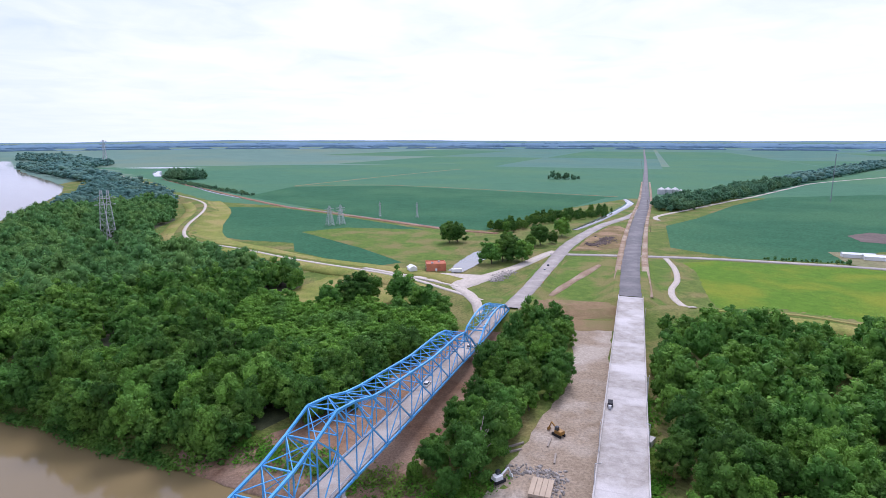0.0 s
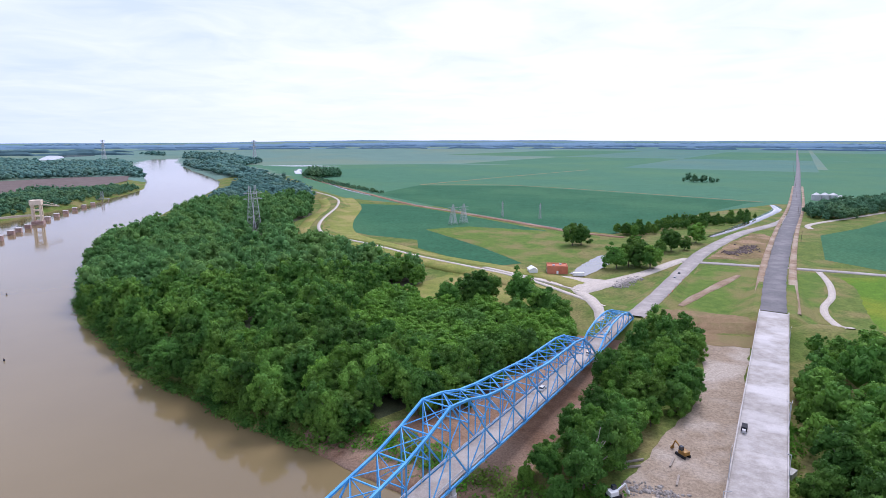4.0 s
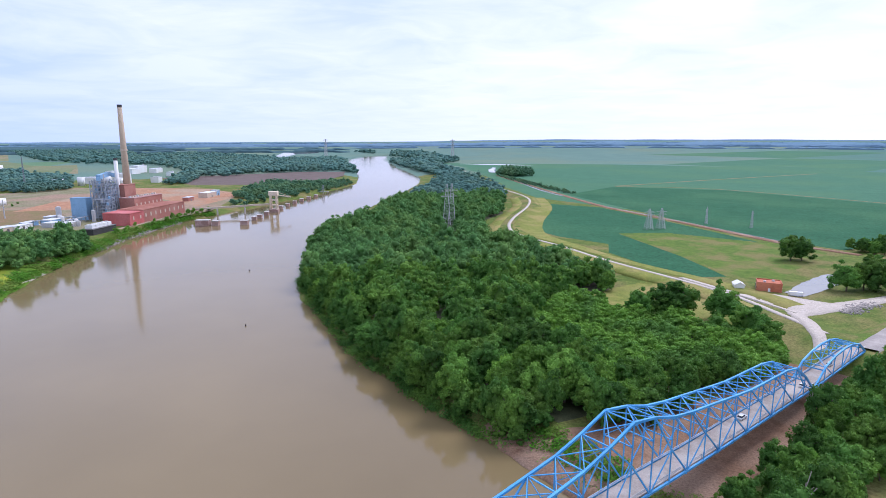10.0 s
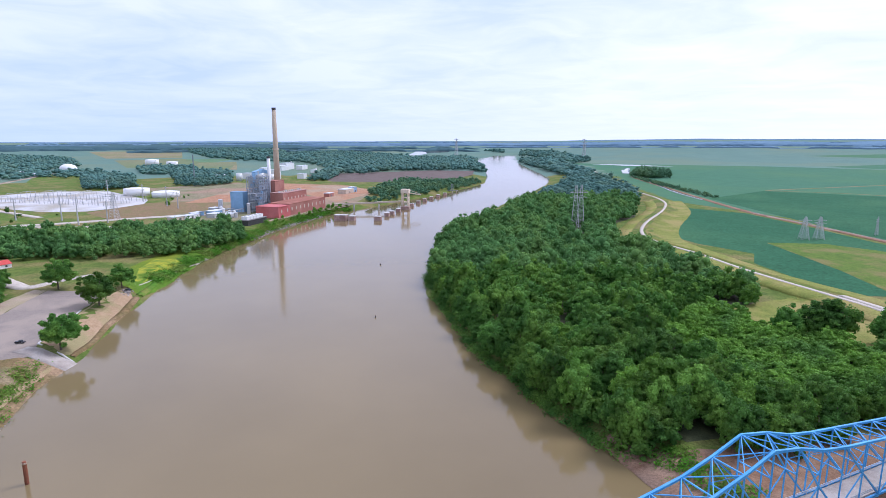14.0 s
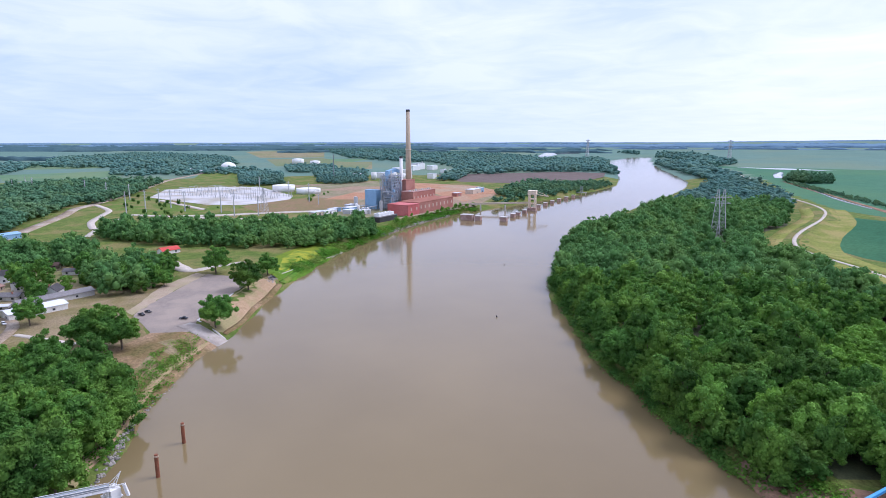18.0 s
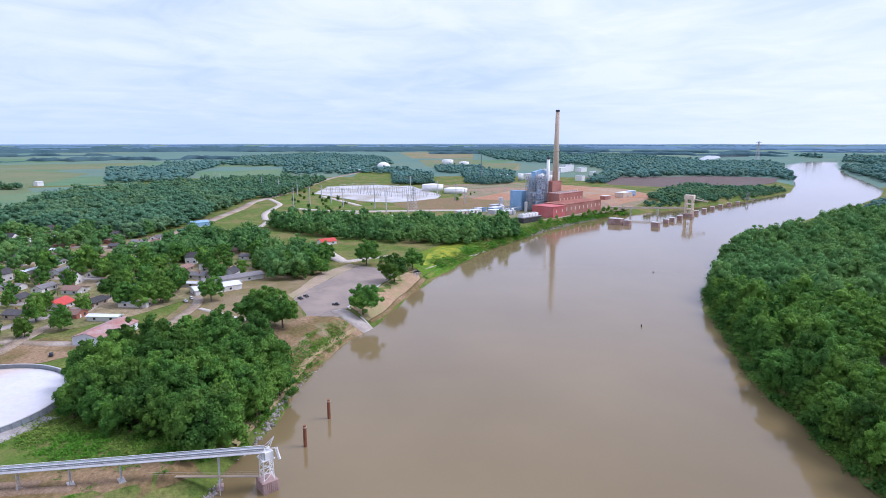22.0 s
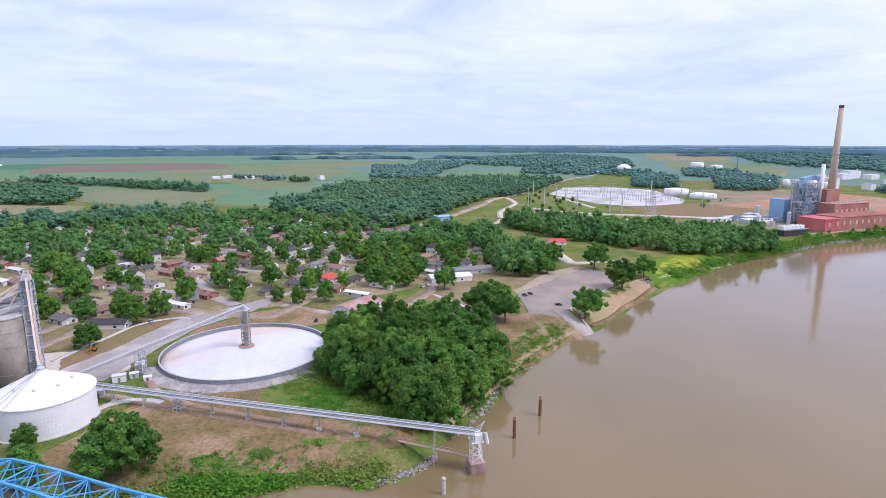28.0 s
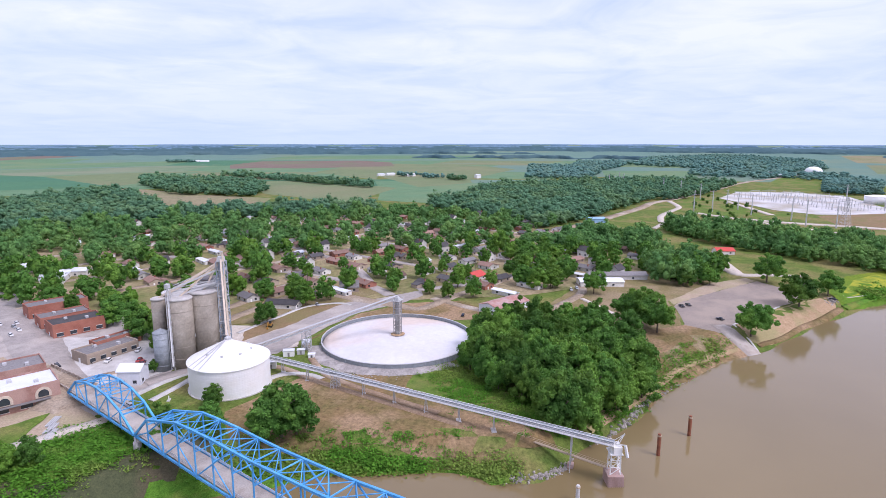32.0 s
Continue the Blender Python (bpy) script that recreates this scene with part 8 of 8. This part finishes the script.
for k in range(11):
    x, y = on_plant(90 + k * 5.6, 40)
    e = thing("roof_vent", "pale box vent on the annex roof", "roof vent", (x, y, LAND + 25.6), PYAW, "annex roof vents")
    part("hood", Shape().box((0, 0, 0), (2.6, 2.2, 2.0), 0, 0.85), M_CREAM if k % 3 else M_GALV, e)
x, y = on_plant(88, 72)
sf = thing("boiler_structure", "open blue-grey steel frame full of ducts and platforms", "steel structure", (x, y, LAND), PYAW)
SV, SW = [-12, -7.2, -2.4, 2.4, 7.2, 12], [-10, -5, 0, 5, 10]
for i, a in enumerate(SV):
    for j, b in enumerate(SW):
        part("column", Shape().beam((a, b, 0), (a, b, 50 - 1.6 * abs(i - 2) - 2 * (j % 2)), 0.75), M_STEELBLUE, sf)
for k in range(11):
    z = 4.4 + k * 4.3
    fl = Shape()
    for b in SW:
        fl.beam((-12, b, z), (12, b, z), 0.6)
    for a in SV:
        fl.beam((a, -10, z), (a, 10, z), 0.6)
    part("floor_frame", fl, M_STEELBLUE, sf)
    part("platform", Shape().box((-5 + 5 * (k % 3), -4 + 4 * (k % 2), z), (12, 9, 0.35)), M_LATTICE, sf)
    part("handrail", Shape().beam((-12.3, -10.3, z + 1.1), (12.3, -10.3, z + 1.1), 0.14).beam((-12.3, -10.3, z + 1.1), (-12.3, 10.3, z + 1.1), 0.14), M_GALV, sf)
for i in range(5):
    for k in range(5):
        part("cross_brace", Shape().beam((SV[i], -10, 4.4 + k * 8.6), (SV[i + 1], -10, 13 + k * 8.6), 0.4), M_STEELBLUE, sf)
        part("cross_brace", Shape().beam((-12, SW[i % 4], 4.4 + k * 8.6), (-12, SW[i % 4 + 1], 13 + k * 8.6), 0.4), M_STEELBLUE, sf)
for dx_, dy_, dz_, s_, m_ in ((-7, -5, 9, 7, M_GALV), (3, -6, 14, 8, M_STEELBLUE), (-4, 2, 22, 9, M_GALV), (7, 1, 20, 7, M_STEELBLUE), (5, -6, 30, 8, M_GALV), (-8, 3, 33, 6, M_PANELBLUE), (0, 5, 38, 8, M_STEELBLUE), (8, 5, 6, 8, M_GALV), (-8, -4, 40, 5, M_GALV), (0, -2, 2, 9, M_STEELBLUE)):
    part("duct", Shape().box((dx_, dy_, dz_), (s_, s_ * 0.7, s_ * 0.9), 0, 0.9), m_, sf)
for a, b, h in ((-10.5, -8.5, 54), (-11, 6, 46), (10, -8, 48)):
    part("riser_pipe", Shape().tube((a, b, 2), [(0, 0.8), (h, 0.8)], 10), M_GALV, sf)
part("blue_duct", Shape().beam((-6, 2, 52), (14, 2, 55), 6, 5).beam((14, 2, 55), (24, -2, 52), 5, 4.5).beam((-6, 2, 52), (-9, 0, 40), 5, 5), M_PANELBLUE, sf, "pale blue sloping duct")
for x, y, a, b, h in ((-1486, -694, 20, 12, 4), (-1509, -675, 24, 12, 5), (-1490, -606, 26, 12, 5), (-1479, -410, 14, 12, 8), (-1244, -300, 44, 16, 5), (-2101, -1841, 40, 16, 6), (-2087, -1876, 30, 14, 6)):
    e = thing("barn", "white metal barn of a far farm on the plain", "barn", (x, y, LAND), 0.9, "barns of the west plain")
    part("wall_shell", gable_walls(Shape(), b, a, h, 2.0), M_WHITE, e)
    part("roof", gable(Shape(), b, a, h, 2.0), M_WHITEROOF, e)
x, y = on_plant(70, 62)
pf = thing("pipe_tower", "lower open steel tower of pipes and platforms beside the boilers", "steel structure", (x, y, LAND), PYAW)
for a in (-8, -2.7, 2.7, 8):
    for b in (-9, -3, 3, 9):
        part("column", Shape().beam((a, b, 0), (a, b, 30 - 2.2 * abs(a + b) / 4), 0.6), M_STEELBLUE, pf)
for k in range(7):
    z = 3.6 + k * 3.7
    for b in (-9, -3, 3, 9):
        part("floor_beam", Shape().beam((-8, b, z), (8, b, z), 0.5), M_STEELBLUE, pf)
    for a in (-8, 8):
        part("floor_beam", Shape().beam((a, -9, z), (a, 9, z), 0.5), M_STEELBLUE, pf)
    part("platform", Shape().box((-3 + 3 * (k % 3), 3 - 3 * (k % 2), z), (9, 8, 0.3)), M_LATTICE, pf)
    part("vessel", Shape().tube((4 - 4 * (k % 3), -5 + 5 * (k % 2), z), [(0, 1.5), (2.8, 1.5), (3.4, 0.6)], 12), M_GALV if k % 2 else M_PANELBLUE, pf)
x, y = on_plant(121.4, 62.2)
ch = thing("chimney", "very tall buff concrete chimney with a thin collar", "chimney", (x, y, LAND))
shaft_ = part("shaft", Shape().tube((0, 0, 0), [(0, 5.2), (139.5, 2.7)], 32), M_STACK, ch, smooth=True)
part("band", Shape().tube((0, 0, 84), [(0, 4.6), (1.6, 4.6)], 32), M_CREAM, shaft_)
part("cap", Shape().tube((0, 0, 139.5), [(0, 2.9), (3.0, 2.9), (3.0, 2.2), (2.0, 2.2)], 32), M_DARK, shaft_)
x, y = on_plant(106, 65)
ch2 = thing("chimney", "shorter white steel chimney beside the tall one", "chimney", (x, y, LAND))
part("shaft", Shape().tube((0, 0, 0), [(0, 2.6), (72.0, 2.3)], 20), M_WHITE, ch2, smooth=True)
part("cap", Shape().tube((0, 0, 72), [(0, 2.4), (3, 2.4)], 20), M_DARK, ch2)
for x, y, a, b, h in ((-1613, 966, 40, 24, 14), (-1655, 1010, 46, 26, 20), (-1617, 1041, 34, 22, 12), (-1442, 968, 16, 12, 10), (-1430, 993, 18, 12, 9), (-1635, 920, 30, 18, 9)):
    e = thing("factory_building", "far white factory building behind the power plant", "factory", (x, y, LAND), PYAW, "white factory buildings")
    part("wall_shell", Shape().box((0, 0, 0), (a, b, h)), M_WHITE, e)
    part("roof", Shape().box((0, 0, h), (a + 0.8, b + 0.8, 0.6)), M_WHITEROOF, e)
    part("silo", Shape().tube((a / 2 + 4, 0, 0), [(0, 3), (h * 1.15, 3), (h * 1.15 + 1.5, 0.5)], 12), M_GALV, e)
# intake tower, river piers and conveyor
it = thing("coal_tower", "tall cream concrete unloading tower standing in the river", "tower", (-649, 597, 0), 0.6)
for a in (-1, 1):
    for b in (-1, 1):
        part("leg", Shape().box((a * 4.4, b * 4.0, 4), (1.9, 1.9, 21)), M_TOWERCREAM, it)
part("base", Shape().box((0, 0, -4), (13, 12, 8.2)), M_PINKCONC, it)
for z in (10, 17):
    part("tie_beam", Shape().box((0, 0, z), (10.6, 9.8, 1.3)), M_TOWERCREAM, it)
part("head", Shape().box((0, 0, 24.5), (12.4, 11.4, 6.0)), M_TOWERCREAM, it)
part("boom", Shape().beam((4, 0, 25), (24, 2, 22), 1.6, 1.2).beam((4, 0, 30), (24, 2, 22.6), 0.5), M_TOWERCREAM, it)
cg = thing("conveyor", "pale conveyor gallery from the plant to the river tower", "conveyor", (0, 0, 0))
part("gallery", Shape().beam((-709, 507, 9.5), (-651, 595, 12.0), 2.6, 2.4), M_CREAM, cg)
for f in (0.35, 0.7):
    part("bent", Shape().box((-712 + 62 * f, 500 + 86 * f, -3), (1.6, 1.6, 12)), M_CONCRETE, cg)
for x, y, w, d, h in ((-620, 454, 16, 11, 7.0), (-584, 487, 9, 8, 5.2), (-606, 522, 6, 6, 4.6), (-616, 540, 6, 6, 4.6), (-630, 565, 6, 6, 4.6), (-670, 630, 6, 6, 4.2), (-687, 661, 6, 6, 4.2), (-704, 693, 6, 6, 4.2), (-721, 726, 6, 6, 4.2), (-738, 761, 6, 6, 4.2), (-755, 797, 6, 6, 4.0), (-609, 464, 8, 8, 5.5)):
    e = thing("mooring_cell", "stained reddish concrete mooring cell in the river", "mooring cell", (x, y, -3), 0.6, "mooring cells")
    part("cell", Shape().box((0, 0, 0), (w, d, h + 3)), M_PINKCONC, e)
    part("cap", Shape().box((0, 0, h + 3), (w + 0.5, d + 0.5, 0.6)), M_CONCRETE, e)
dk = thing("dock", "small far pier with a crane frame", "pier", (-793, 850, 0), 0.6)
part("deck", Shape().box((0, 0, 3), (34, 5, 1)), M_LATTICE, dk)
part("frame", lattice(Shape(), (6, 0, 4), 4, 3, 12, 3, 0.5), M_LATTICE, dk)
for x in (-14, -4, 6, 15):
    part("pile", Shape().box((x, 0, -3), (1.4, 1.4, 6.2)), M_CONCRETE, dk)


def round_tank(x, y, r, h, label):
    e = thing("storage_tank", label, "storage tank", (x, y, LAND), group="storage tanks")
    part("shell", Shape().tube((0, 0, 0), [(0, r), (h, r)], 36), M_WHITE, e, smooth=True)
    part("roof", Shape().tube((0, 0, h), [(0, r + 0.2), (r * 0.06, r * 0.6), (r * 0.1, 0.4)], 36), M_WHITE, e)
    part("stair", Shape().beam((r + 0.5, -4, 0), (r + 0.5, 5, h), 0.8, 0.3), M_GALV, e)
    return e


round_tank(-1097, 365, 21, 12, "broad white oil storage tank behind the substation")
round_tank(-1033, 390, 22, 9, "broad white oil storage tank with stained side")
dm = thing("storage_dome", "white domed storage building beside the highway", "storage dome", (-1870, 453, LAND))
part("shell", Shape().tube((0, 0, 0), [(0, 22), (17, 22), (23, 17), (27, 9), (28, 1)], 32), M_WHITE, dm, smooth=True)
round_tank(-2243, 812, 23, 20, "far white storage tank")
round_tank(-2115, 833, 19, 16, "far white storage tank")
for x, y, w, d, h in ((-1327, 713, 50, 26, 14), (-1289, 749, 26, 20, 22), (-1360, 785, 30, 20, 10), (-1254, 806, 18, 18, 12), (-1397, 673, 34, 20, 9), (-1895, 366, 60, 24, 9), (-1803, 356, 40, 18, 8), (-1385, 138, 50, 26, 4), (-1990, 1514, 40, 24, 10)):
    e = thing("industrial_building", "white flat industrial building beyond the plant", "building", (x, y, LAND), 0.5, "industrial buildings")
    part("wall_shell", Shape().box((0, 0, 0), (w, d, h)), M_WHITE, e)
    part("roof", Shape().box((0, 0, h), (w + 0.6, d + 0.6, 0.6)), M_WHITEROOF, e)
    for k in range(4):
        part("vent", Shape().box((-w * 0.35 + k * w * 0.23, 0, h + 0.6), (2, 2, 1.4)), M_GALV, e)
for x, y, h in ((-1269, 703, 20), (-1238, 712, 16), (-1297, 662, 18)):
    round_tank(x, y, 7, h, "white upright process tank beyond the plant")
# substation: steel portals, bus bars and poles
SA, SE, SF = Vector((-1137, 158)), Vector((0.86, 0.51)), Vector((-0.51, 0.86))
_sr = random.Random(8)
for i in range(9):
    for j in range(4):
        p = SA + SE * (i * 27) + SF * (10 + j * 34)
        if not bool(inside(np.array([p.x]), np.array([p.y]), [(-1130, 142), (-1248, 268), (-1021, 340), (-936, 327), (-878, 230), (-952, 171)])[0]):
            continue
        e = thing("switch_portal", "pale steel switchyard portal", "switchgear", (p.x, p.y, LAND), math.atan2(SE.y, SE.x) + (math.pi / 2 if j % 2 else 0), "substation portals")
        hh = _sr.choice((9, 11, 14))
        for a in (-9, 9):
            part("leg", Shape().box((a, 0, 0), (0.7, 0.6, hh), 0, 0.6), M_GALV, e)
        part("beam", Shape().beam((-9, 0, hh), (9, 0, hh), 0.45, 0.45), M_GALV, e)
        for a in (-5, 0, 5):
            part("insulator", Shape().tube((a, 3, 0), [(0, 0.5), (4.5, 0.4)], 6), M_GALV, e)
for i, (x, y, h) in enumerate(((-885, 75, 30), (-895, 100, 30), (-773, 189, 32), (-868, 146, 28), (-769, 219, 26), (-925, 137, 26), (-826, 185, 30), (-971, 128, 26), (-1088, 100, 26), (-1159, 72, 26), (-1239, 44, 26), (-1402, -38, 24), (-1460, -50, 24), (-1345, -67, 24), (-982, 335, 28), (-887, 335, 30), (-848, 335, 24), (-1152, 335, 26))):
    e = thing("power_pole", "tall slender steel power pole near the substation", "power pole", (x, y, LAND), 0.7, "steel power poles")
    part("pole", Shape().tube((0, 0, 0), [(0, 0.85), (h, 0.45)], 8), M_GALV, e)
    for z in (h - 2, h - 6, h - 10):
        part("arm", Shape().beam((-3.2, 0, z), (3.2, 0, z), 0.35), M_GALV, e)
pylon(-792, 234, 34, 9, 0.4, "white lattice pylon beside the plant", 2, 0.35)
for k, (x, y) in enumerate(((-1329, 569), (-1567, 921))):
    mm = thing("radio_mast", "thin red and white lattice mast", "radio mast", (x, y, LAND), group="far masts")
    part("mast", lattice(Shape(), (0, 0, 0), 2.2, 1.2, 62, 14, 0.4), M_LATTICE, mm)


# ---- vehicles and machines ----
def make_car(x, y, z, yaw, paint, label, kind="car"):
    e = thing(kind, label, kind, (x, y, z), yaw, "parked cars")
    body = Shape()
    body.add([(-2.2, -0.85, 0.35), (2.2, -0.85, 0.35), (2.2, 0.85, 0.35), (-2.2, 0.85, 0.35), (-2.2, -0.85, 0.85), (2.25, -0.8, 0.78), (2.25, 0.8, 0.78), (-2.2, 0.85, 0.85), (-2.1, -0.8, 0.95), (1.2, -0.8, 0.95), (1.2, 0.8, 0.95), (-2.1, 0.8, 0.95)],
             [(3, 2, 1, 0), (0, 1, 5, 4), (1, 2, 6, 5), (2, 3, 7, 6), (3, 0, 4, 7), (4, 5, 9, 8), (5, 6, 10, 9), (6, 7, 11, 10), (7, 4, 8, 11), (8, 9, 10, 11)])
    part("body", body, paint, e)
    c0, c1 = ((-1.9, 0.9) if kind == "car" else (-0.4, 1.1))
    part("cabin", Shape().box(((c0 + c1) / 2, 0, 0.95), (c1 - c0, 1.5, 0.55), 0, 0.82), M_GLASS, e)
    part("roof", Shape().box(((c0 + c1) / 2, 0, 1.48), ((c1 - c0) * 0.8, 1.25, 0.06)), paint, e)
    for a in (-1.35, 1.35):
        for b in (-0.8, 0.8):
            w = part("wheel", Shape().beam((a, b - 0.1, 0.33), (a, b + 0.1, 0.33), 0.6, 0.6), M_BLACK, e)
            part("rim", Shape().beam((a, b - 0.12, 0.33), (a, b + 0.12, 0.33), 0.34, 0.34), M_GALV, w)
    return e


M_CARW = material("white_car_paint", (0.72, 0.72, 0.70), (0.66, 0.66, 0.64), 0.5, 0.25, spec=0.5)
M_CARK = material("black_car_paint", (0.02, 0.02, 0.024), (0.015, 0.015, 0.018), 0.5, 0.25, spec=0.5)
M_CARR = material("red_car_paint", (0.40, 0.03, 0.025), (0.34, 0.025, 0.02), 0.5, 0.25, spec=0.5)
M_CARS = material("silver_car_paint", (0.36, 0.37, 0.38), (0.30, 0.31, 0.32), 0.5, 0.3, spec=0.5)
for x, y, a, m, lab, k in ((-362, 31, 0.5, M_CARK, "black pickup truck in the parking lot", "pickup"), (-366, 35, 0.5, M_CARK, "black pickup truck in the parking lot", "pickup"), (-341, 50, 0.9, M_CARK, "black pickup truck near the ramp", "pickup"),
                           (-410, 123, 0.8, M_CARK, "dark pickup by the small landing", "pickup"), (-185, -208, 0.4, M_CARR, "red car outside the shops", "car"), (-183, -204, 0.4, M_CARR, "red car outside the shops", "car"), (-180, -221, 0.4, M_CARW, "white car outside the shops", "car"),
                           (-177, -227, 0.4, M_CARK, "dark car outside the shops", "car"), (-199, -197, 0.4, M_CARS, "silver car in the yard", "car"), (-201, -213, 1.2, M_CARS, "silver car in the yard", "car"), (-204, -217, 1.2, M_CARK, "black car in the yard", "car"), (-199, -208, 1.2, M_CARW, "white car in the yard", "car"),
                           (-168, -237, 1.2, M_CARK, "dark blue car on the main street", "car"), (-205, -315, 1.2, M_CARW, "white car on the main street", "car"), (-200, -321, 1.2, M_CARW, "white car on the main street", "car"), (-208, -339, 1.2, M_CARS, "silver car on the main street", "car"),
                           (-300, -89, 0.2, M_CARK, "dark pickup by the long shed", "pickup"), (-379, -37, 0.3, M_CARW, "white van by the motel", "car"), (-385, -34, 0.3, M_CARW, "white van by the motel", "car"), (-291, -179, 0.8, M_CARS, "silver car by a house", "car"), (-200, -310, 1.2, M_CARS, "silver car on the main street", "car"), (-197, -302, 1.2, M_CARW, "white car on the main street", "car"), (-190, -298, 1.2, M_CARW, "white car on the main street", "car"), (-197, -230, 0.5, M_CARS, "silver car in the shop car park", "car"), (-195, -219, 0.5, M_CARW, "white car in the shop car park", "car"), (-201, -240, 0.5, M_CARK, "black pickup in the shop car park", "pickup")):
    make_car(x, y, LAND + 0.25, a, m, lab, k)
for s_, o_, m, lab in ((150.0, 4.0, M_CARW, "white car driving off the old bridge"), (118.0, 3.0, M_CARW, "white car on the old bridge"), (70.0, 5.0, M_CARW, "white pickup on the old bridge"), (-321.5, 8.5, M_CARS, "grey car on the old bridge")):
    p = on_bridge(s_, o_, chord_z(s_) + 0.38)
    make_car(p.x, p.y, p.z, math.atan2(BR_U.y, BR_U.x), m, lab)
for f_, m in ((0.55, M_CARS), (0.72, M_CARK)):
    p = Vector((59, 375)).lerp(Vector((92, 473)), f_)
    make_car(p.x, p.y, 7.9 - 0.9 * f_ + 0.3, 1.25, m, "dark car on the old highway")


def machine(x, y, yaw, label, paint):
    e = thing("excavator", label, "construction machine", (x, y, LAND + 0.12), yaw, "construction machines")
    for b in (-1.1, 1.1):
        part("track", Shape().box((0, b, 0), (4.0, 0.6, 0.9), 0, 0.92), M_BLACK, e)
    part("body", Shape().box((-0.4, 0, 0.9), (2.8, 2.3, 1.2), 0, 0.95), paint, e)
    part("cab", Shape().box((0.3, 0.5, 2.1), (1.3, 1.1, 1.2), 0, 0.9), M_GLASS, e)
    part("arm", Shape().beam((0.8, -0.3, 1.8), (3.6, -0.3, 3.4), 0.4).beam((3.6, -0.3, 3.4), (4.6, -0.3, 1.0), 0.32), paint, e)
    part("blade", Shape().box((4.7, -0.3, 0.2), (0.5, 1.4, 0.9), 0, 0.8), paint, e)
    return e


machine(39, 181, 2.2, "mud-stained yellow bulldozer parked on the dirt pad", M_YELLOWP)
machine(16, 154, 0.6, "white drilling machine with a raised boom", M_WHITE)
machine(-247, -182, 0.4, "yellow loader on the bare ground by the bunker", M_YELLOWP)
ld = thing("timber_mat", "stack of pale timber mats on the dirt pad", "timber stack", (28, 150, LAND + 0.1), 1.25)
for k in range(4):
    part("mat", Shape().box((0, -2.4 + k * 1.6, 0), (9, 1.5, 0.9)), M_STACK, ld)
for x, y, a, L in ((21, 170, 0.4, 9), (23, 174, 0.5, 8), (35, 176, 1.2, 6), (35, 166, 1.3, 6)):
    e = thing("timber_beam", "pale timber beam lying on the dirt", "timber", (x, y, LAND + 0.1), a, "loose timbers")
    part("beam", Shape().box((0, 0, 0), (L, 0.6, 0.5)), M_DEADWOOD, e)
pp = thing("pipe", "short wide concrete pipe lying beside the new bridge", "pipe", (68, 175, LAND + 1.2), 0.9)
part("barrel", Shape().beam((-2.2, 0, 0), (2.2, 0, 0), 2.0, 2.0), M_CONCRETE, pp)
bt = thing("generator", "dark machine with tank on the new deck", "machine", on_new(54.6, 5.2, new_z(54.6)), 1.25)
part("body", Shape().box((0, 0, 0.4), (3.6, 1.8, 1.3), 0, 0.9), M_BLACK, bt)
part("tank", Shape().beam((-3.2, 0, 0.8), (-1.9, 0, 0.8), 1.0), M_GALV, bt)
dt = thing("dead_tree", "bare bleached dead tree at the edge of the pad", "tree", (11, 159, LAND), 0.0)
part("trunk", Shape().tube((0, 0, -0.3), [(0, 0.45), (9, 0.3), (15, 0.1)], 7), M_DEADWOOD, dt)
for k in range(7):
    a = k * 2.3
    part("branch", Shape().beam((0, 0, 6 + k * 1.1), (math.cos(a) * 3.2, math.sin(a) * 3.2, 9.5 + k * 1.2), 0.16), M_DEADWOOD, dt)
for i in range(8):
    e = thing("barrier_drum", "orange traffic drum beside the highway", "traffic drum", (64 + i * 4.2, 372 + i * 12.5, 9.4 - 0.3 * i), 0, "traffic drums")
    part("drum", Shape().tube((0, 0, 0), [(0, 0.32), (1.0, 0.24)], 10), M_ORANGE, e)
    part("stripe", Shape().tube((0, 0, 0.45), [(0, 0.31), (0.2, 0.30)], 10), M_WHITE, e)
for x, y in ((-373, 312), (-262, 213.5)):
    e = thing("buoy", "small dark channel buoy afloat on the river", "buoy", (x, y, -0.3), 0, "channel buoys")
    part("float", Shape().tube((0, 0, 0), [(0, 0.35), (0.6, 0.4), (1.4, 0.18)], 10), M_BLACK, e)
    part("top_mark", Shape().tube((0, 0, 1.4), [(0, 0.15), (0.3, 0.15)], 8), M_RUST, e)

# lower-left bank trees below the town
plant(scatter([(-112, -172), (-96, -168), (-84, -182), (-92, -206), (-112, -196)], 7.5, 150), 18, "bushy green tree below the town bank", "bank trees below the town", 0.5, 0.8, 151)
plant(scatter([(-128, -160), (-140, -150), (-136, -132), (-128, -142)], 9, 152), 6, "bushy green tree below the grain tank", "bank trees below the town", 0.4, 0.65, 153)
for i, (x, y, a) in enumerate(((-126, -186, 0.5), (-130, -190, 0.5), (-123, -182, 0.6))):
    e = thing("steel_stack", "stack of pale steel beams on the gravel", "steel beams", (x, y, LAND + 0.2), a, "stacked steel beams")
    for k in range(4):
        part("beam", Shape().box((0, -0.9 + 0.6 * k, 0.0), (7.5, 0.4, 0.6)), M_GALV, e)
for i in range(22):
    a = i * 1.7
    x, y = -330 - 15 * i + 40 * math.sin(a), -150 - 60 * math.cos(a * 0.7) - 6 * i
    e = thing("utility_pole", "wooden utility pole beside a town street", "utility pole", (x, y, LAND), a, "town utility poles")
    part("pole", Shape().tube((0, 0, 0), [(0, 0.2), (10, 0.13)], 6), M_BARK, e)
    part("crossarm", Shape().beam((-1.1, 0, 9.4), (1.1, 0, 9.4), 0.16), M_BARK, e)
